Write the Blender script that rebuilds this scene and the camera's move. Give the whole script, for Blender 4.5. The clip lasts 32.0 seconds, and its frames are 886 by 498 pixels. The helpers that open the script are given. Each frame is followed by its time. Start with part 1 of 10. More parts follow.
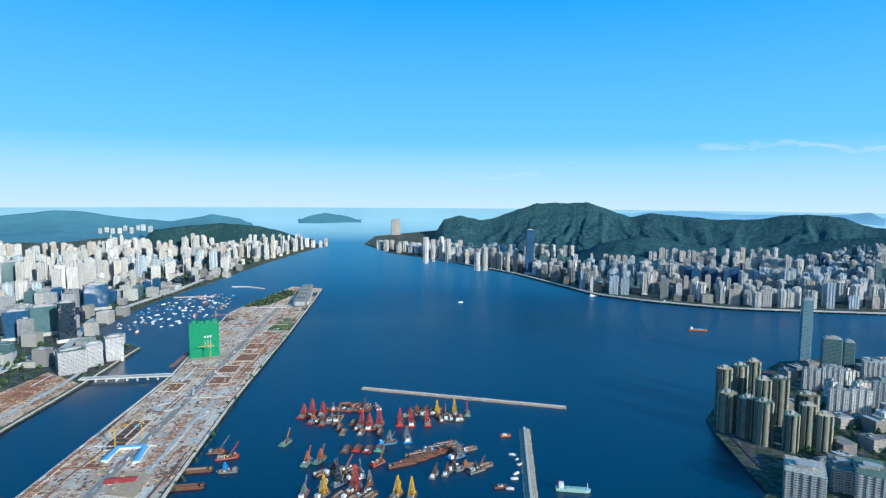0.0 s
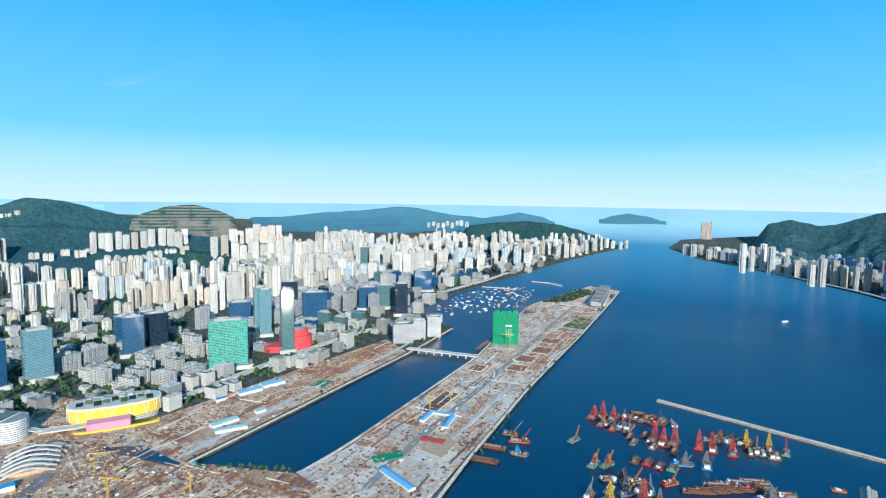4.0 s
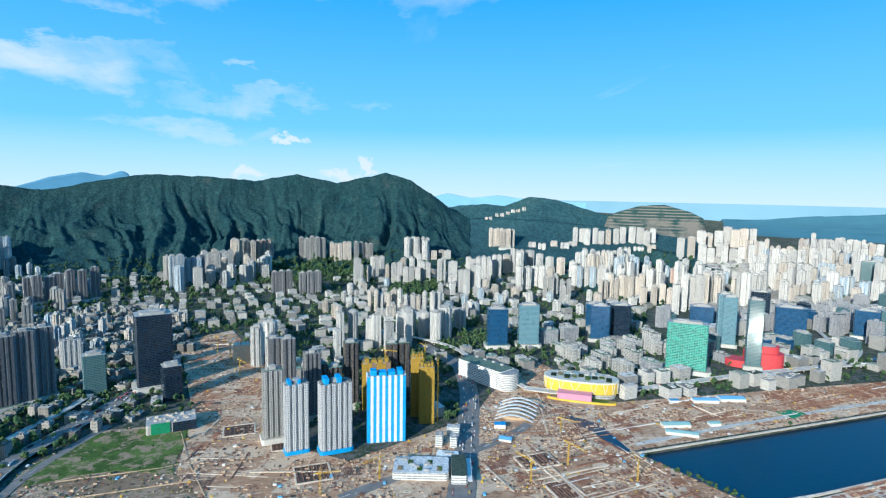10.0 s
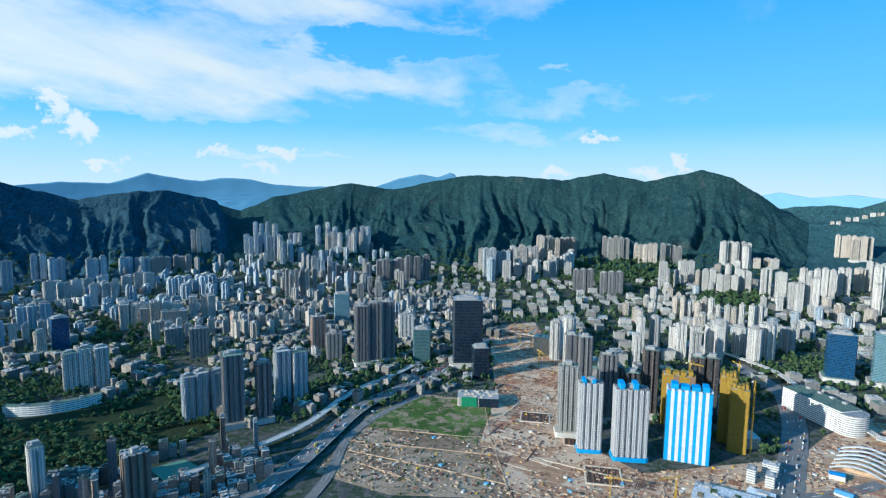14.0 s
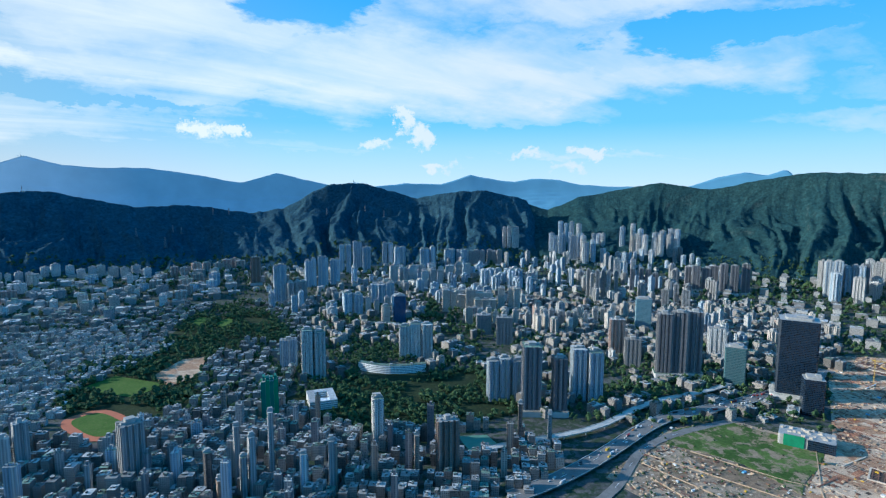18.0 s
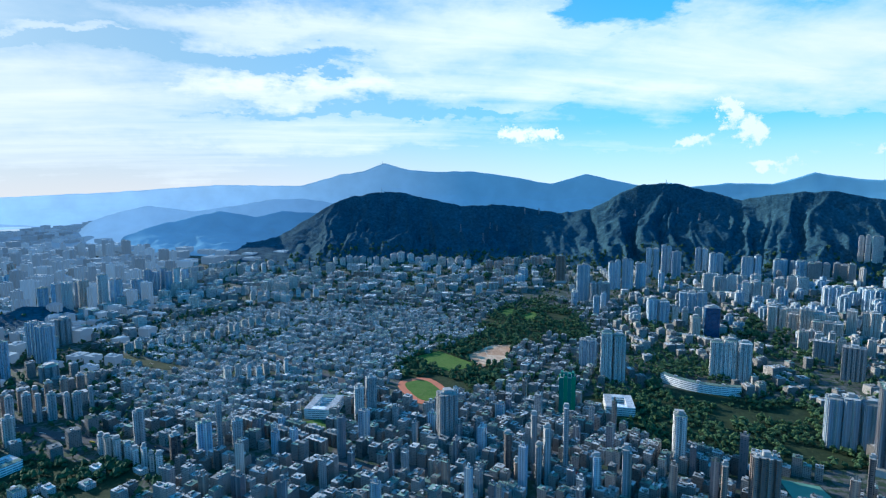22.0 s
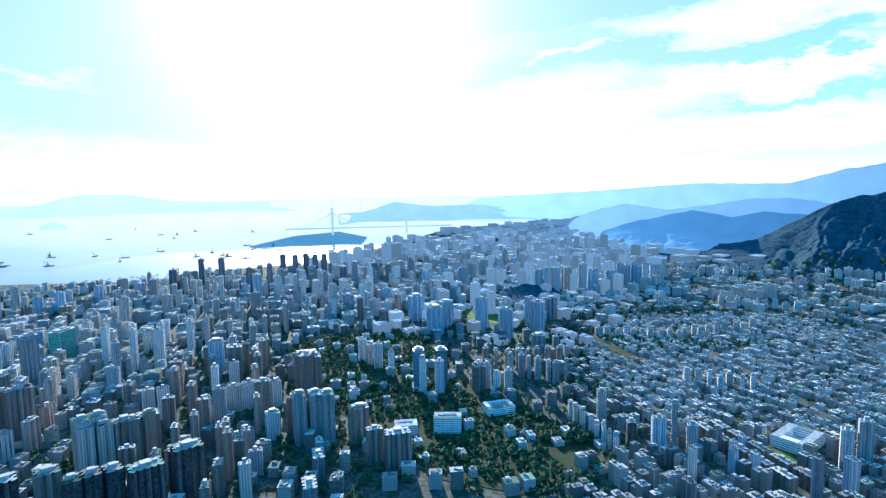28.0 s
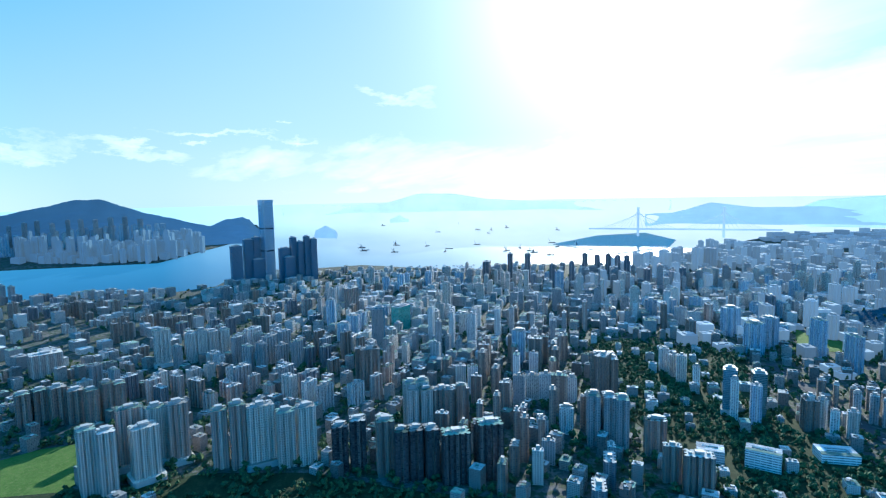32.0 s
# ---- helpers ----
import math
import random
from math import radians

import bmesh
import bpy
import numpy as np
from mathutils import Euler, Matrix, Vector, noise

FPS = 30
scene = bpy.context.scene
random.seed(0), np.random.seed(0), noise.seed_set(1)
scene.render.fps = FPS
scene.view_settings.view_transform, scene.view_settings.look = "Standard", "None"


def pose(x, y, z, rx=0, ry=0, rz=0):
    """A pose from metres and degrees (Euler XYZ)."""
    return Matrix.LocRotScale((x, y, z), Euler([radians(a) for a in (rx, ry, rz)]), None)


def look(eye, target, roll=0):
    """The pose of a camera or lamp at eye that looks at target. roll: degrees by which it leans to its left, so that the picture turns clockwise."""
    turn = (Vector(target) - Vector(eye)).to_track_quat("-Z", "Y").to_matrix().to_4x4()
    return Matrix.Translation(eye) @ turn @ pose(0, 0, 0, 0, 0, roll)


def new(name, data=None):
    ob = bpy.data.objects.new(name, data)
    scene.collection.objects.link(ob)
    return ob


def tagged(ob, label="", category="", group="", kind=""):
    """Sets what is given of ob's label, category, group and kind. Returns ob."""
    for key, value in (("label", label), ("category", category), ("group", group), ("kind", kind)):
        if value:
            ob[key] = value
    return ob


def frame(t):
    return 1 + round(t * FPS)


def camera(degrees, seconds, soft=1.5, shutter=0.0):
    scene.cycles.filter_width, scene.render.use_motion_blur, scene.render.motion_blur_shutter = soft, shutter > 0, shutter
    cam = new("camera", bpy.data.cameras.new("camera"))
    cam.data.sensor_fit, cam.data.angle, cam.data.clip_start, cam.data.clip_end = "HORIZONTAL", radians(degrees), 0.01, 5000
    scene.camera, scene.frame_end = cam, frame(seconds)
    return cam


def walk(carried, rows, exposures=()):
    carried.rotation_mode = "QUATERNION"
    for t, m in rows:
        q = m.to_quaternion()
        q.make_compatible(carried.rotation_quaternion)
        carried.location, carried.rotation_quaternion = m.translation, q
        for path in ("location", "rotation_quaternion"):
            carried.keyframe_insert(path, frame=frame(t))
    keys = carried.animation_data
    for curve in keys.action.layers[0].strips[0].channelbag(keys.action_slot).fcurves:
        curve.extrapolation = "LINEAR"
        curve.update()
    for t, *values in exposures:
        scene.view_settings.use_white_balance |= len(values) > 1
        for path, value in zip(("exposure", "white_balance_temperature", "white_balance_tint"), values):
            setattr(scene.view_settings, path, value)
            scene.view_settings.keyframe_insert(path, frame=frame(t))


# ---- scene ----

# ---------- camera: a slow turn on one spot, 500 m above the harbour ----------
EYE_Z = 500.0
cam = camera(76.7, 32.0, soft=1.25)
TURN = (
    (0.0, 0.0, -5.1, -0.4), (1.0, 7.5, -5.2, -0.6), (2.0, 15.0, -5.2, -0.6), (3.0, 22.5, -5.3, -0.7),
    (4.5, 33.85, -5.5, -0.85), (6.0, 45.1, -5.7, -0.9), (7.0, 52.8, -5.8, -0.9), (8.0, 60.3, -5.9, -0.9),
    (9.0, 67.9, -6.0, -0.9), (10.0, 75.5, -6.1, -0.9), (11.0, 83.1, -6.2, -0.9), (12.0, 90.7, -6.3, -0.8),
    (13.0, 98.3, -6.4, -0.7), (14.0, 105.9, -6.6, -0.6), (15.5, 117.3, -6.65, -0.5), (17.0, 128.7, -6.7, -0.3),
    (18.0, 136.3, -6.8, -0.2), (19.0, 143.9, -6.8, -0.1), (20.0, 151.6, -6.8, 0.0), (21.0, 159.2, -6.8, 0.2),
    (22.0, 166.9, -6.7, 0.3), (23.0, 174.5, -6.7, 0.4), (24.0, 182.1, -6.6, 0.6), (25.0, 189.8, -6.6, 0.7),
    (26.5, 201.25, -6.45, 0.85), (28.0, 212.6, -6.3, 1.0), (29.0, 220.3, -6.2, 1.0), (30.0, 227.8, -6.0, 1.1),
    (31.0, 235.5, -5.9, 1.1), (32.0, 243.0, -5.8, 1.1),
)
EXPOSURES = (
    (0.0, 0.42, 5900, 4), (6.0, 0.6, 6050, 4), (13.0, 0.45, 6000, 4), (19.0, 0.46, 5800, 6), (24.0, 0.92, 5750, 7), (28.0, 1.28, 5850, 7), (32.0, 1.12, 5850, 4),
)
walk(cam, [(t, pose(0, 0, EYE_Z, 90 + p, r, y)) for t, y, p, r in TURN], EXPOSURES)

# ---------- sky and sun ----------
SUN_YAW, SUN_UP = 224.5, 19.0
sun_dir = Vector((-math.sin(radians(SUN_YAW)) * math.cos(radians(SUN_UP)), math.cos(radians(SUN_YAW)) * math.cos(radians(SUN_UP)), math.sin(radians(SUN_UP))))
sun = new("sun", bpy.data.lights.new("sun", "SUN"))
sun.data.energy, sun.data.angle, sun.data.color = 5.0, radians(0.6), (1.0, 0.93, 0.82)
sun.matrix_world = look(sun_dir * 3000, (0, 0, 0))


class Nodes:
    """Short hand for building a node tree."""

    def __init__(self, tree):
        self.tree = tree
        tree.nodes.clear()

    def add(self, kind, **sets):
        n = self.tree.nodes.new(kind)
        for key, value in sets.items():
            if key == "operation":
                n.operation = value
            elif key == "data_type":
                n.data_type = value
            elif key == "blend_type":
                n.blend_type = value
        return n

    def put(self, value, socket):
        if isinstance(value, bpy.types.NodeSocket):
            self.tree.links.new(value, socket)
        elif value is not None:
            socket.default_value = value

    def math(self, op, a, b=None, c=None, clamp=False):
        n = self.add("ShaderNodeMath", operation=op)
        n.use_clamp = clamp
        self.put(a, n.inputs[0]), self.put(b, n.inputs[1]), self.put(c, n.inputs[2])
        return n.outputs[0]

    def mix(self, f, a, b, blend="MIX"):
        n = self.add("ShaderNodeMix", data_type="RGBA", blend_type=blend)
        for value, i in ((f, 0), (a, 6), (b, 7)):
            if isinstance(value, tuple) and len(value) == 3:
                value = (*value, 1)
            self.put(value, n.inputs[i])
        return n.outputs[2]

    def noise(self, vec, scale, detail=3.0, rough=0.55, warp=0.0):
        n = self.add("ShaderNodeTexNoise")
        self.put(vec, n.inputs["Vector"])
        n.inputs["Scale"].default_value, n.inputs["Detail"].default_value = scale, detail
        n.inputs["Roughness"].default_value, n.inputs["Distortion"].default_value = rough, warp
        return n.outputs[0]

    def span(self, v, lo, hi, a=0.0, b=1.0):
        n = self.add("ShaderNodeMapRange")
        self.put(v, n.inputs[0])
        for i, value in enumerate((lo, hi, a, b)):
            n.inputs[i + 1].default_value = value
        return n.outputs[0]

    def split(self, vec):
        n = self.add("ShaderNodeSeparateXYZ")
        self.put(vec, n.inputs[0])
        return n.outputs

    def join(self, x, y, z):
        n = self.add("ShaderNodeCombineXYZ")
        self.put(x, n.inputs[0]), self.put(y, n.inputs[1]), self.put(z, n.inputs[2])
        return n.outputs[0]

    def scaled(self, vec, s):
        n = self.add("ShaderNodeMapping")
        self.put(vec, n.inputs[0])
        n.inputs["Scale"].default_value = s
        return n.outputs[0]


world = bpy.data.worlds.new("sky")
scene.world = world
world.use_nodes = True
W = Nodes(world.node_tree)
sky = W.add("ShaderNodeTexSky")
sky.sky_type, sky.sun_disc = "NISHITA", False
sky.sun_elevation, sky.sun_rotation = radians(SUN_UP), radians(-SUN_YAW)
sky.altitude, sky.air_density, sky.dust_density, sky.ozone_density = 200, 1.0, 0.9, 2.5
way = W.add("ShaderNodeTexCoord").outputs["Generated"]
wx, wy, wz = W.split(way)
up = W.math("MAXIMUM", wz, 0.0)
den = W.math("ADD", up, 0.10)
flat = W.join(W.math("DIVIDE", wx, den), W.math("DIVIDE", wy, den), 0.0)
# bearing and height of a point of the sky in degrees, bearings counted from 160
MID = radians(160)
ahead = W.math("ADD", W.math("MULTIPLY", wx, -math.sin(MID)), W.math("MULTIPLY", wy, math.cos(MID)))
aside = W.math("ADD", W.math("MULTIPLY", wx, -math.cos(MID)), W.math("MULTIPLY", wy, -math.sin(MID)))
bearing = W.math("MULTIPLY", W.math("ARCTAN2", aside, ahead), 57.2958)
height = W.math("MULTIPLY", W.math("ARCSINE", wz), 57.2958)
gs = W.math("ADD", W.math("ADD", W.math("MULTIPLY", wx, sun_dir.x), W.math("MULTIPLY", wy, sun_dir.y)), W.math("MULTIPLY", wz, sun_dir.z))


def banks(blobs, az, el):
    """The thickness of cloud: soft-edged lenses of bearing, height, half width, half depth, slope and weight."""
    best = None
    for b, e, hb, he, slope, weight in blobs:
        b = (b - 160 + 180) % 360 - 180
        u = W.math("MULTIPLY_ADD", az, 1 / hb, -b / hb)
        v = W.math("MULTIPLY_ADD", u, -slope * hb / he, W.math("MULTIPLY_ADD", el, 1 / he, -e / he)) if slope else W.math("MULTIPLY_ADD", el, 1 / he, -e / he)
        q = W.span(W.math("MULTIPLY_ADD", u, u, W.math("MULTIPLY", v, v)), 0.1, 1.9, weight, 0.0)
        best = q if best is None else W.math("MAXIMUM", best, q)
    return best


# high streaky cirrus, thickest to the north-west
streak = W.add("ShaderNodeMapping")
W.put(flat, streak.inputs[0])
streak.inputs["Rotation"].default_value = (0, 0, radians(28))
streak.inputs["Scale"].default_value = (0.30, 1.0, 1.0)
n1 = W.noise(streak.outputs[0], 0.75, 6, 0.55, 0.6)
n2 = W.noise(streak.outputs[0], 2.6, 8, 0.6, 0.4)
dens = W.math("ADD", W.math("MULTIPLY", n1, 0.55), W.math("MULTIPLY", n2, 0.45))
slow = W.scaled(way, (1, 1, 3.0))
az = W.math("ADD", bearing, W.span(W.noise(slow, 4.5, 7, 0.62), 0.0, 1.0, -17.0, 17.0))
el = W.math("ADD", height, W.span(W.noise(W.scaled(way, (1.1, 0.9, 2.5)), 5.5, 8, 0.64), 0.0, 1.0, -4.6, 4.6))
HIGH_CLOUD = (
    (140, 10.6, 33, 4.4, 0, 1), (121, 9.4, 15, 2.0, 0, 1), (121, 15.8, 12, 2.0, 0.05, 0.9), (160, 14.5, 24, 4.5, 0, 0.95), (178, 9.0, 16, 1.3, -0.03, 0.95), (184, 14.5, 13, 2.0, 0, 0.9),
    (186, 5.0, 26, 2.2, 0, 0.72), (205, 6.5, 20, 4.5, 0, 0.85), (222, 2.5, 36, 2.4, 0, 0.7), (212, 14, 18, 4, 0, 0.45), (148, 3.6, 12, 0.8, 0, 0.42), (140, 20, 60, 4, 0, 0.8), (92, 8.5, 9, 0.7, 0, 0.50), (99, 8.0, 10, 1.0, 0, 0.44), (97, 5.2, 8, 1.0, 0, 0.58), (92.4, 11.4, 2.4, 0.4, 0, 0.55), (106, 11.7, 3.0, 0.6, 0, 0.45), (121, 2.5, 8, 0.4, 0, 0.55),
    (199, 12.7, 4, 0.6, 0.05, 0.75), (200.6, 10.7, 4, 0.5, 0, 0.6), (247, 8.4, 4, 0.7, 0, 0.62), (265, 5.7, 7, 0.35, 0, 0.62), (276, 4, 14, 0.6, 0, 0.48), (327, 4.4, 8, 0.5, 0, 0.5), (355, 3, 8, 0.3, 0, 0.4))
CLEAR_GAP = ((149, 16.4, 5, 2.2, 0, 0.9), (183, 11.4, 10, 0.9, 0.02, 0.8), (171, 7.0, 13, 0.45, 0, 0.6), (112, 12.6, 6, 1.3, 0, 0.8), (195, 11.6, 6, 0.7, 0, 0.6), (128, 4.9, 14, 1.0, 0, 0.5))
thick = W.math("SUBTRACT", banks(HIGH_CLOUD, az, el), banks(CLEAR_GAP, az, el))
cover = W.math("MULTIPLY", W.span(W.math("ADD", thick, W.span(dens, 0.25, 0.75, -0.5, 0.5)), 0.24, 1.16), 0.95)
# small heaped clouds low over the hills
billow = W.scaled(way, (1, 1, 1.3))
paz = W.math("ADD", bearing, W.span(W.noise(billow, 20, 7, 0.66), 0.0, 1.0, -4.2, 4.2))
pel = W.math("ADD", height, W.span(W.noise(W.scaled(way, (1.2, 0.8, 1.1)), 24, 7, 0.66), 0.0, 1.0, -2.4, 2.4))
HEAPED = ((159, 4.7, 1.5, 0.9, 0, 1), (156.6, 4.6, 1.1, 0.6, 0, 1), (140.3, 6, 0.9, 1.1, 0, 0.9), (138.6, 4.6, 1.2, 0.9, 0, 0.9), (142.5, 3.9, 1.4, 0.5, 0, 0.7), (137, 1.6, 2.2, 0.35, 0, 0.8), (121.2, 2.9, 1.6, 0.45, 0, 1), (127.6, 2.6, 1.8, 0.3, 0, 0.7),
          (123.6, 1.3, 1.2, 0.6, 0, 0.7), (94.7, 1.3, 1.5, 0.5, 0, 0.8), (86, 1.2, 1.9, 0.5, 0, 0.8), (82.6, 2.1, 0.8, 0.8, 0, 1), (90.4, 4.6, 1.4, 0.4, 0, 0.8))
puffs = W.span(banks(HEAPED, paz, pel), 0.15, 0.75, 0.0, 0.92)
cover = W.math("MAXIMUM", cover, puffs)
# the sky's light is spread wide round the sun by thin moisture
# clear washed air: pale at the horizon, deep azure higher up
low = W.mix(W.span(wz, -0.02, 0.10), (5.0, 6.5, 7.3), (1.6, 4.9, 7.7))
air = W.mix(W.span(wz, 0.06, 0.36), low, (0.1, 2.75, 7.0))
veil = W.math("ADD", W.math("MULTIPLY", wx, -math.sin(radians(185))), W.math("MULTIPLY", wy, math.cos(radians(185))))
south = W.math("MULTIPLY", W.span(gs, 0.25, 0.6), W.span(veil, 0.75, 0.1))
air = W.mix(south, W.mix(1.0, air, W.join(W.span(gs, 0.3, 0.85, 1.05, 1.25), W.span(gs, 0.3, 0.85, 1.0, 0.88), W.span(gs, 0.3, 0.85, 1.0, 0.76)), "MULTIPLY"), W.mix(W.span(wz, 0.0, 0.30), (2.6, 4.0, 4.5), (0.3, 2.35, 4.3)))
blue = W.add("ShaderNodeMix", data_type="RGBA", blend_type="MIX")
W.put(0.96, blue.inputs[0]), W.put(sky.outputs[0], blue.inputs[6]), W.put(air, blue.inputs[7])
cloud = W.mix(W.span(gs, 0.0, 0.95), (5.8, 6.3, 6.6), (8.6, 8.6, 8.5))
col = W.mix(cover, blue.outputs[2], cloud)
core = W.math("MAXIMUM", gs, 0.0)
col = W.mix(W.math("MULTIPLY", W.math("POWER", core, 2.4), 0.62), col, (3.9, 4.35, 4.5))
col = W.mix(W.math("MULTIPLY", W.math("POWER", core, 42.0), 0.95), col, (10.0, 10.6, 10.8))
back = W.add("ShaderNodeBackground")
W.put(col, back.inputs[0])
back.inputs[1].default_value = 0.10
W.put(back.outputs[0], W.add("ShaderNodeOutputWorld").inputs[0])

# ---------- materials ----------
def material(name):
    m = bpy.data.materials.new(name)
    m.use_nodes = True
    return m, Nodes(m.node_tree)


def surface(N, colour, rough=0.8, metal=0.0, bump=None, bump_strength=0.3, bump_size=1.0, spec=0.3):
    b = N.add("ShaderNodeBsdfPrincipled")
    if isinstance(colour, tuple):
        colour = (*colour[:3], 1)
    N.put(colour, b.inputs["Base Color"]), N.put(rough, b.inputs["Roughness"]), N.put(metal, b.inputs["Metallic"])
    N.put(spec, b.inputs["Specular IOR Level"])
    if bump is not None:
        k = N.add("ShaderNodeBump")
        k.inputs["Strength"].default_value, k.inputs["Distance"].default_value = bump_strength, bump_size
        N.put(bump, k.inputs["Height"])
        N.put(k.outputs[0], b.inputs["Normal"])
    N.put(b.outputs[0], N.add("ShaderNodeOutputMaterial").inputs[0])


def place_of(N):
    return N.add("ShaderNodeNewGeometry").outputs["Position"]


def paint(name, colour, rough=0.7, metal=0.0, vary=0.25, size=0.15, spec=0.3, island=False):
    """Plain painted or weathered stuff with blotches at two scales."""
    m, N = material(name)
    p = place_of(N)
    n = N.math("ADD", N.math("MULTIPLY", N.noise(p, size, 4), 0.6), N.math("MULTIPLY", N.noise(p, size * 9, 3), 0.4))
    f = N.span(n, 0.3, 0.7, 1 - vary, 1 + vary)
    if island:
        f = N.math("MULTIPLY", f, N.span(N.add("ShaderNodeNewGeometry").outputs["Random Per Island"], 0, 1, 0.8, 1.2))
    surface(N, N.mix(1.0, colour, N.join(f, f, f), "MULTIPLY"), rough, metal, n, 0.25, 0.4, spec)
    return m


def blotch(name, a, b, c, s1, s2, lo=0.4, hi=0.6, rough=0.95, bump=1.0, c_at=(0.52, 0.66)):
    """Ground of three mixed colours: patches of a and b, flecks of c."""
    m, N = material(name)
    p = place_of(N)
    big, fine, mid = N.noise(p, s1, 5, 0.6, 0.8), N.noise(p, s2, 4, 0.65), N.noise(p, (s1 * s2) ** 0.5, 4, 0.6, 0.5)
    col = N.mix(N.span(big, lo, hi), a, b)
    col = N.mix(N.span(mid, *c_at), col, c)
    f = N.span(fine, 0.25, 0.75, 0.65, 1.35)
    surface(N, N.mix(1.0, col, N.join(f, f, f), "MULTIPLY"), rough, 0, fine, 0.5, bump, 0.15)
    return m


def ground_dirt(name, a, b, c, turn):
    """Worked ground: churned patches, straight-edged plots, wheel ruts along one bearing."""
    m, N = material(name)
    p = place_of(N)
    grain = N.add("ShaderNodeMapping")
    N.put(p, grain.inputs[0])
    grain.inputs["Rotation"].default_value, grain.inputs["Scale"].default_value = (0, 0, radians(turn)), (1.0, 0.16, 0.0)
    plots = N.add("ShaderNodeTexVoronoi")
    square = N.add("ShaderNodeMapping")
    N.put(p, square.inputs[0])
    square.inputs["Rotation"].default_value, square.inputs["Scale"].default_value = (0, 0, radians(turn)), (0.028, 0.016, 0.0)
    plots.distance = "CHEBYCHEV"
    N.put(square.outputs[0], plots.inputs["Vector"])
    plots.inputs["Scale"].default_value = 1.0
    tone = N.split(plots.outputs["Color"])[0]
    big, mid, fine = N.noise(p, 0.014, 5, 0.65, 0.8), N.noise(p, 0.07, 5, 0.65, 0.4), N.noise(p, 0.5, 4, 0.7)
    rut = N.noise(grain.outputs[0], 0.16, 5, 0.6)
    base = N.math("ADD", N.math("MULTIPLY", big, 0.6), N.math("MULTIPLY", tone, 0.4))
    col = N.mix(N.span(base, 0.38, 0.62), a, b)
    col = N.mix(N.math("MULTIPLY", N.span(mid, 0.55, 0.68), 0.8), col, c)
    col = N.mix(N.math("MULTIPLY", N.span(rut, 0.56, 0.66), 0.65), col, b)
    col = N.mix(N.math("MULTIPLY", N.span(rut, 0.42, 0.34), 0.6), col, c)
    f = N.span(fine, 0.25, 0.75, 0.6, 1.4)
    surface(N, N.mix(1.0, col, N.join(f, f, f), "MULTIPLY"), 0.95, 0, N.math("ADD", fine, mid), 0.6, 1.2, 0.1)
    return m


def facade(name, wall, glass=(0.03, 0.05, 0.07), floor=3.2, bay=4.4, wide=0.58, tall=0.52, rough=0.75, roof=(0.33, 0.32, 0.3), stripe=None, stripe_w=0.0, gloss=0.12, vary=0.25):
    """Wall with rows of windows one storey apart; flat tops take the roof's colour."""
    m, N = material(name)
    tc = N.add("ShaderNodeTexCoord")
    x, y, z = N.split(tc.outputs["Object"])
    nx, ny, nz = N.split(tc.outputs["Normal"])
    u = N.math("ADD", N.math("MULTIPLY", x, N.math("ABSOLUTE", ny)), N.math("MULTIPLY", y, N.math("ABSOLUTE", nx)))
    uu = N.math("FRACT", N.math("DIVIDE", N.math("ADD", u, 5000.0), bay))
    zz = N.math("FRACT", N.math("DIVIDE", N.math("ADD", z, 5000.0), floor))
    win = N.math("MULTIPLY", N.math("LESS_THAN", uu, wide), N.math("LESS_THAN", zz, tall))
    top = N.math("GREATER_THAN", nz, 0.6)
    win = N.math("MULTIPLY", win, N.math("SUBTRACT", 1.0, top))
    rnd = N.math("FRACT", N.math("ADD", N.add("ShaderNodeNewGeometry").outputs["Random Per Island"], N.add("ShaderNodeObjectInfo").outputs["Random"]))
    p = place_of(N)
    grime = N.math("ADD", N.math("MULTIPLY", N.noise(N.scaled(p, (1, 1, 0.25)), 0.12, 4), 0.5), N.math("MULTIPLY", N.noise(p, 0.9, 3), 0.5))
    f = N.math("MULTIPLY", N.span(grime, 0.3, 0.7, 0.85, 1.12), N.span(rnd, 0, 1, 1 - vary, 1 + vary * 0.6))
    col = wall
    if stripe:
        col = N.mix(N.math("LESS_THAN", N.math("FRACT", N.math("DIVIDE", N.math("ADD", u, 5000.0), bay * 4)), stripe_w), wall, stripe)
    col = N.mix(1.0, col, N.join(f, f, f), "MULTIPLY")
    # each pane differs a little: blinds, air conditioners, open sashes
    cell = N.add("ShaderNodeTexWhiteNoise")
    N.put(N.join(N.math("FLOOR", N.math("DIVIDE", N.math("ADD", u, 5000.0), bay)), N.math("FLOOR", N.math("DIVIDE", N.math("ADD", z, 5000.0), floor)), nx), cell.inputs[0])
    pane = N.mix(N.math("MULTIPLY", cell.outputs[0], 0.35), glass, N.mix(0.5, wall, (0.5, 0.5, 0.5)))
    col = N.mix(win, col, pane)
    rf = N.span(N.noise(p, 0.25, 4), 0.3, 0.7, 0.6, 1.4)
    rf = N.math("MULTIPLY", rf, N.span(N.math("FRACT", N.math("MULTIPLY", rnd, 3.7)), 0, 1, 0.45, 1.7))
    rcol = N.mix(N.math("GREATER_THAN", N.math("FRACT", N.math("MULTIPLY", rnd, 7.31)), 0.72), roof, (0.12, 0.17, 0.14))
    col = N.mix(top, col, N.mix(1.0, rcol, N.join(rf, rf, rf), "MULTIPLY"))
    surface(N, col, N.math("SUBTRACT", N.math("MAXIMUM", rough, top), N.math("MULTIPLY", win, rough - gloss)), 0, win, 0.3, -0.3, N.span(top, 0, 1, 0.35, 0.02))
    return m


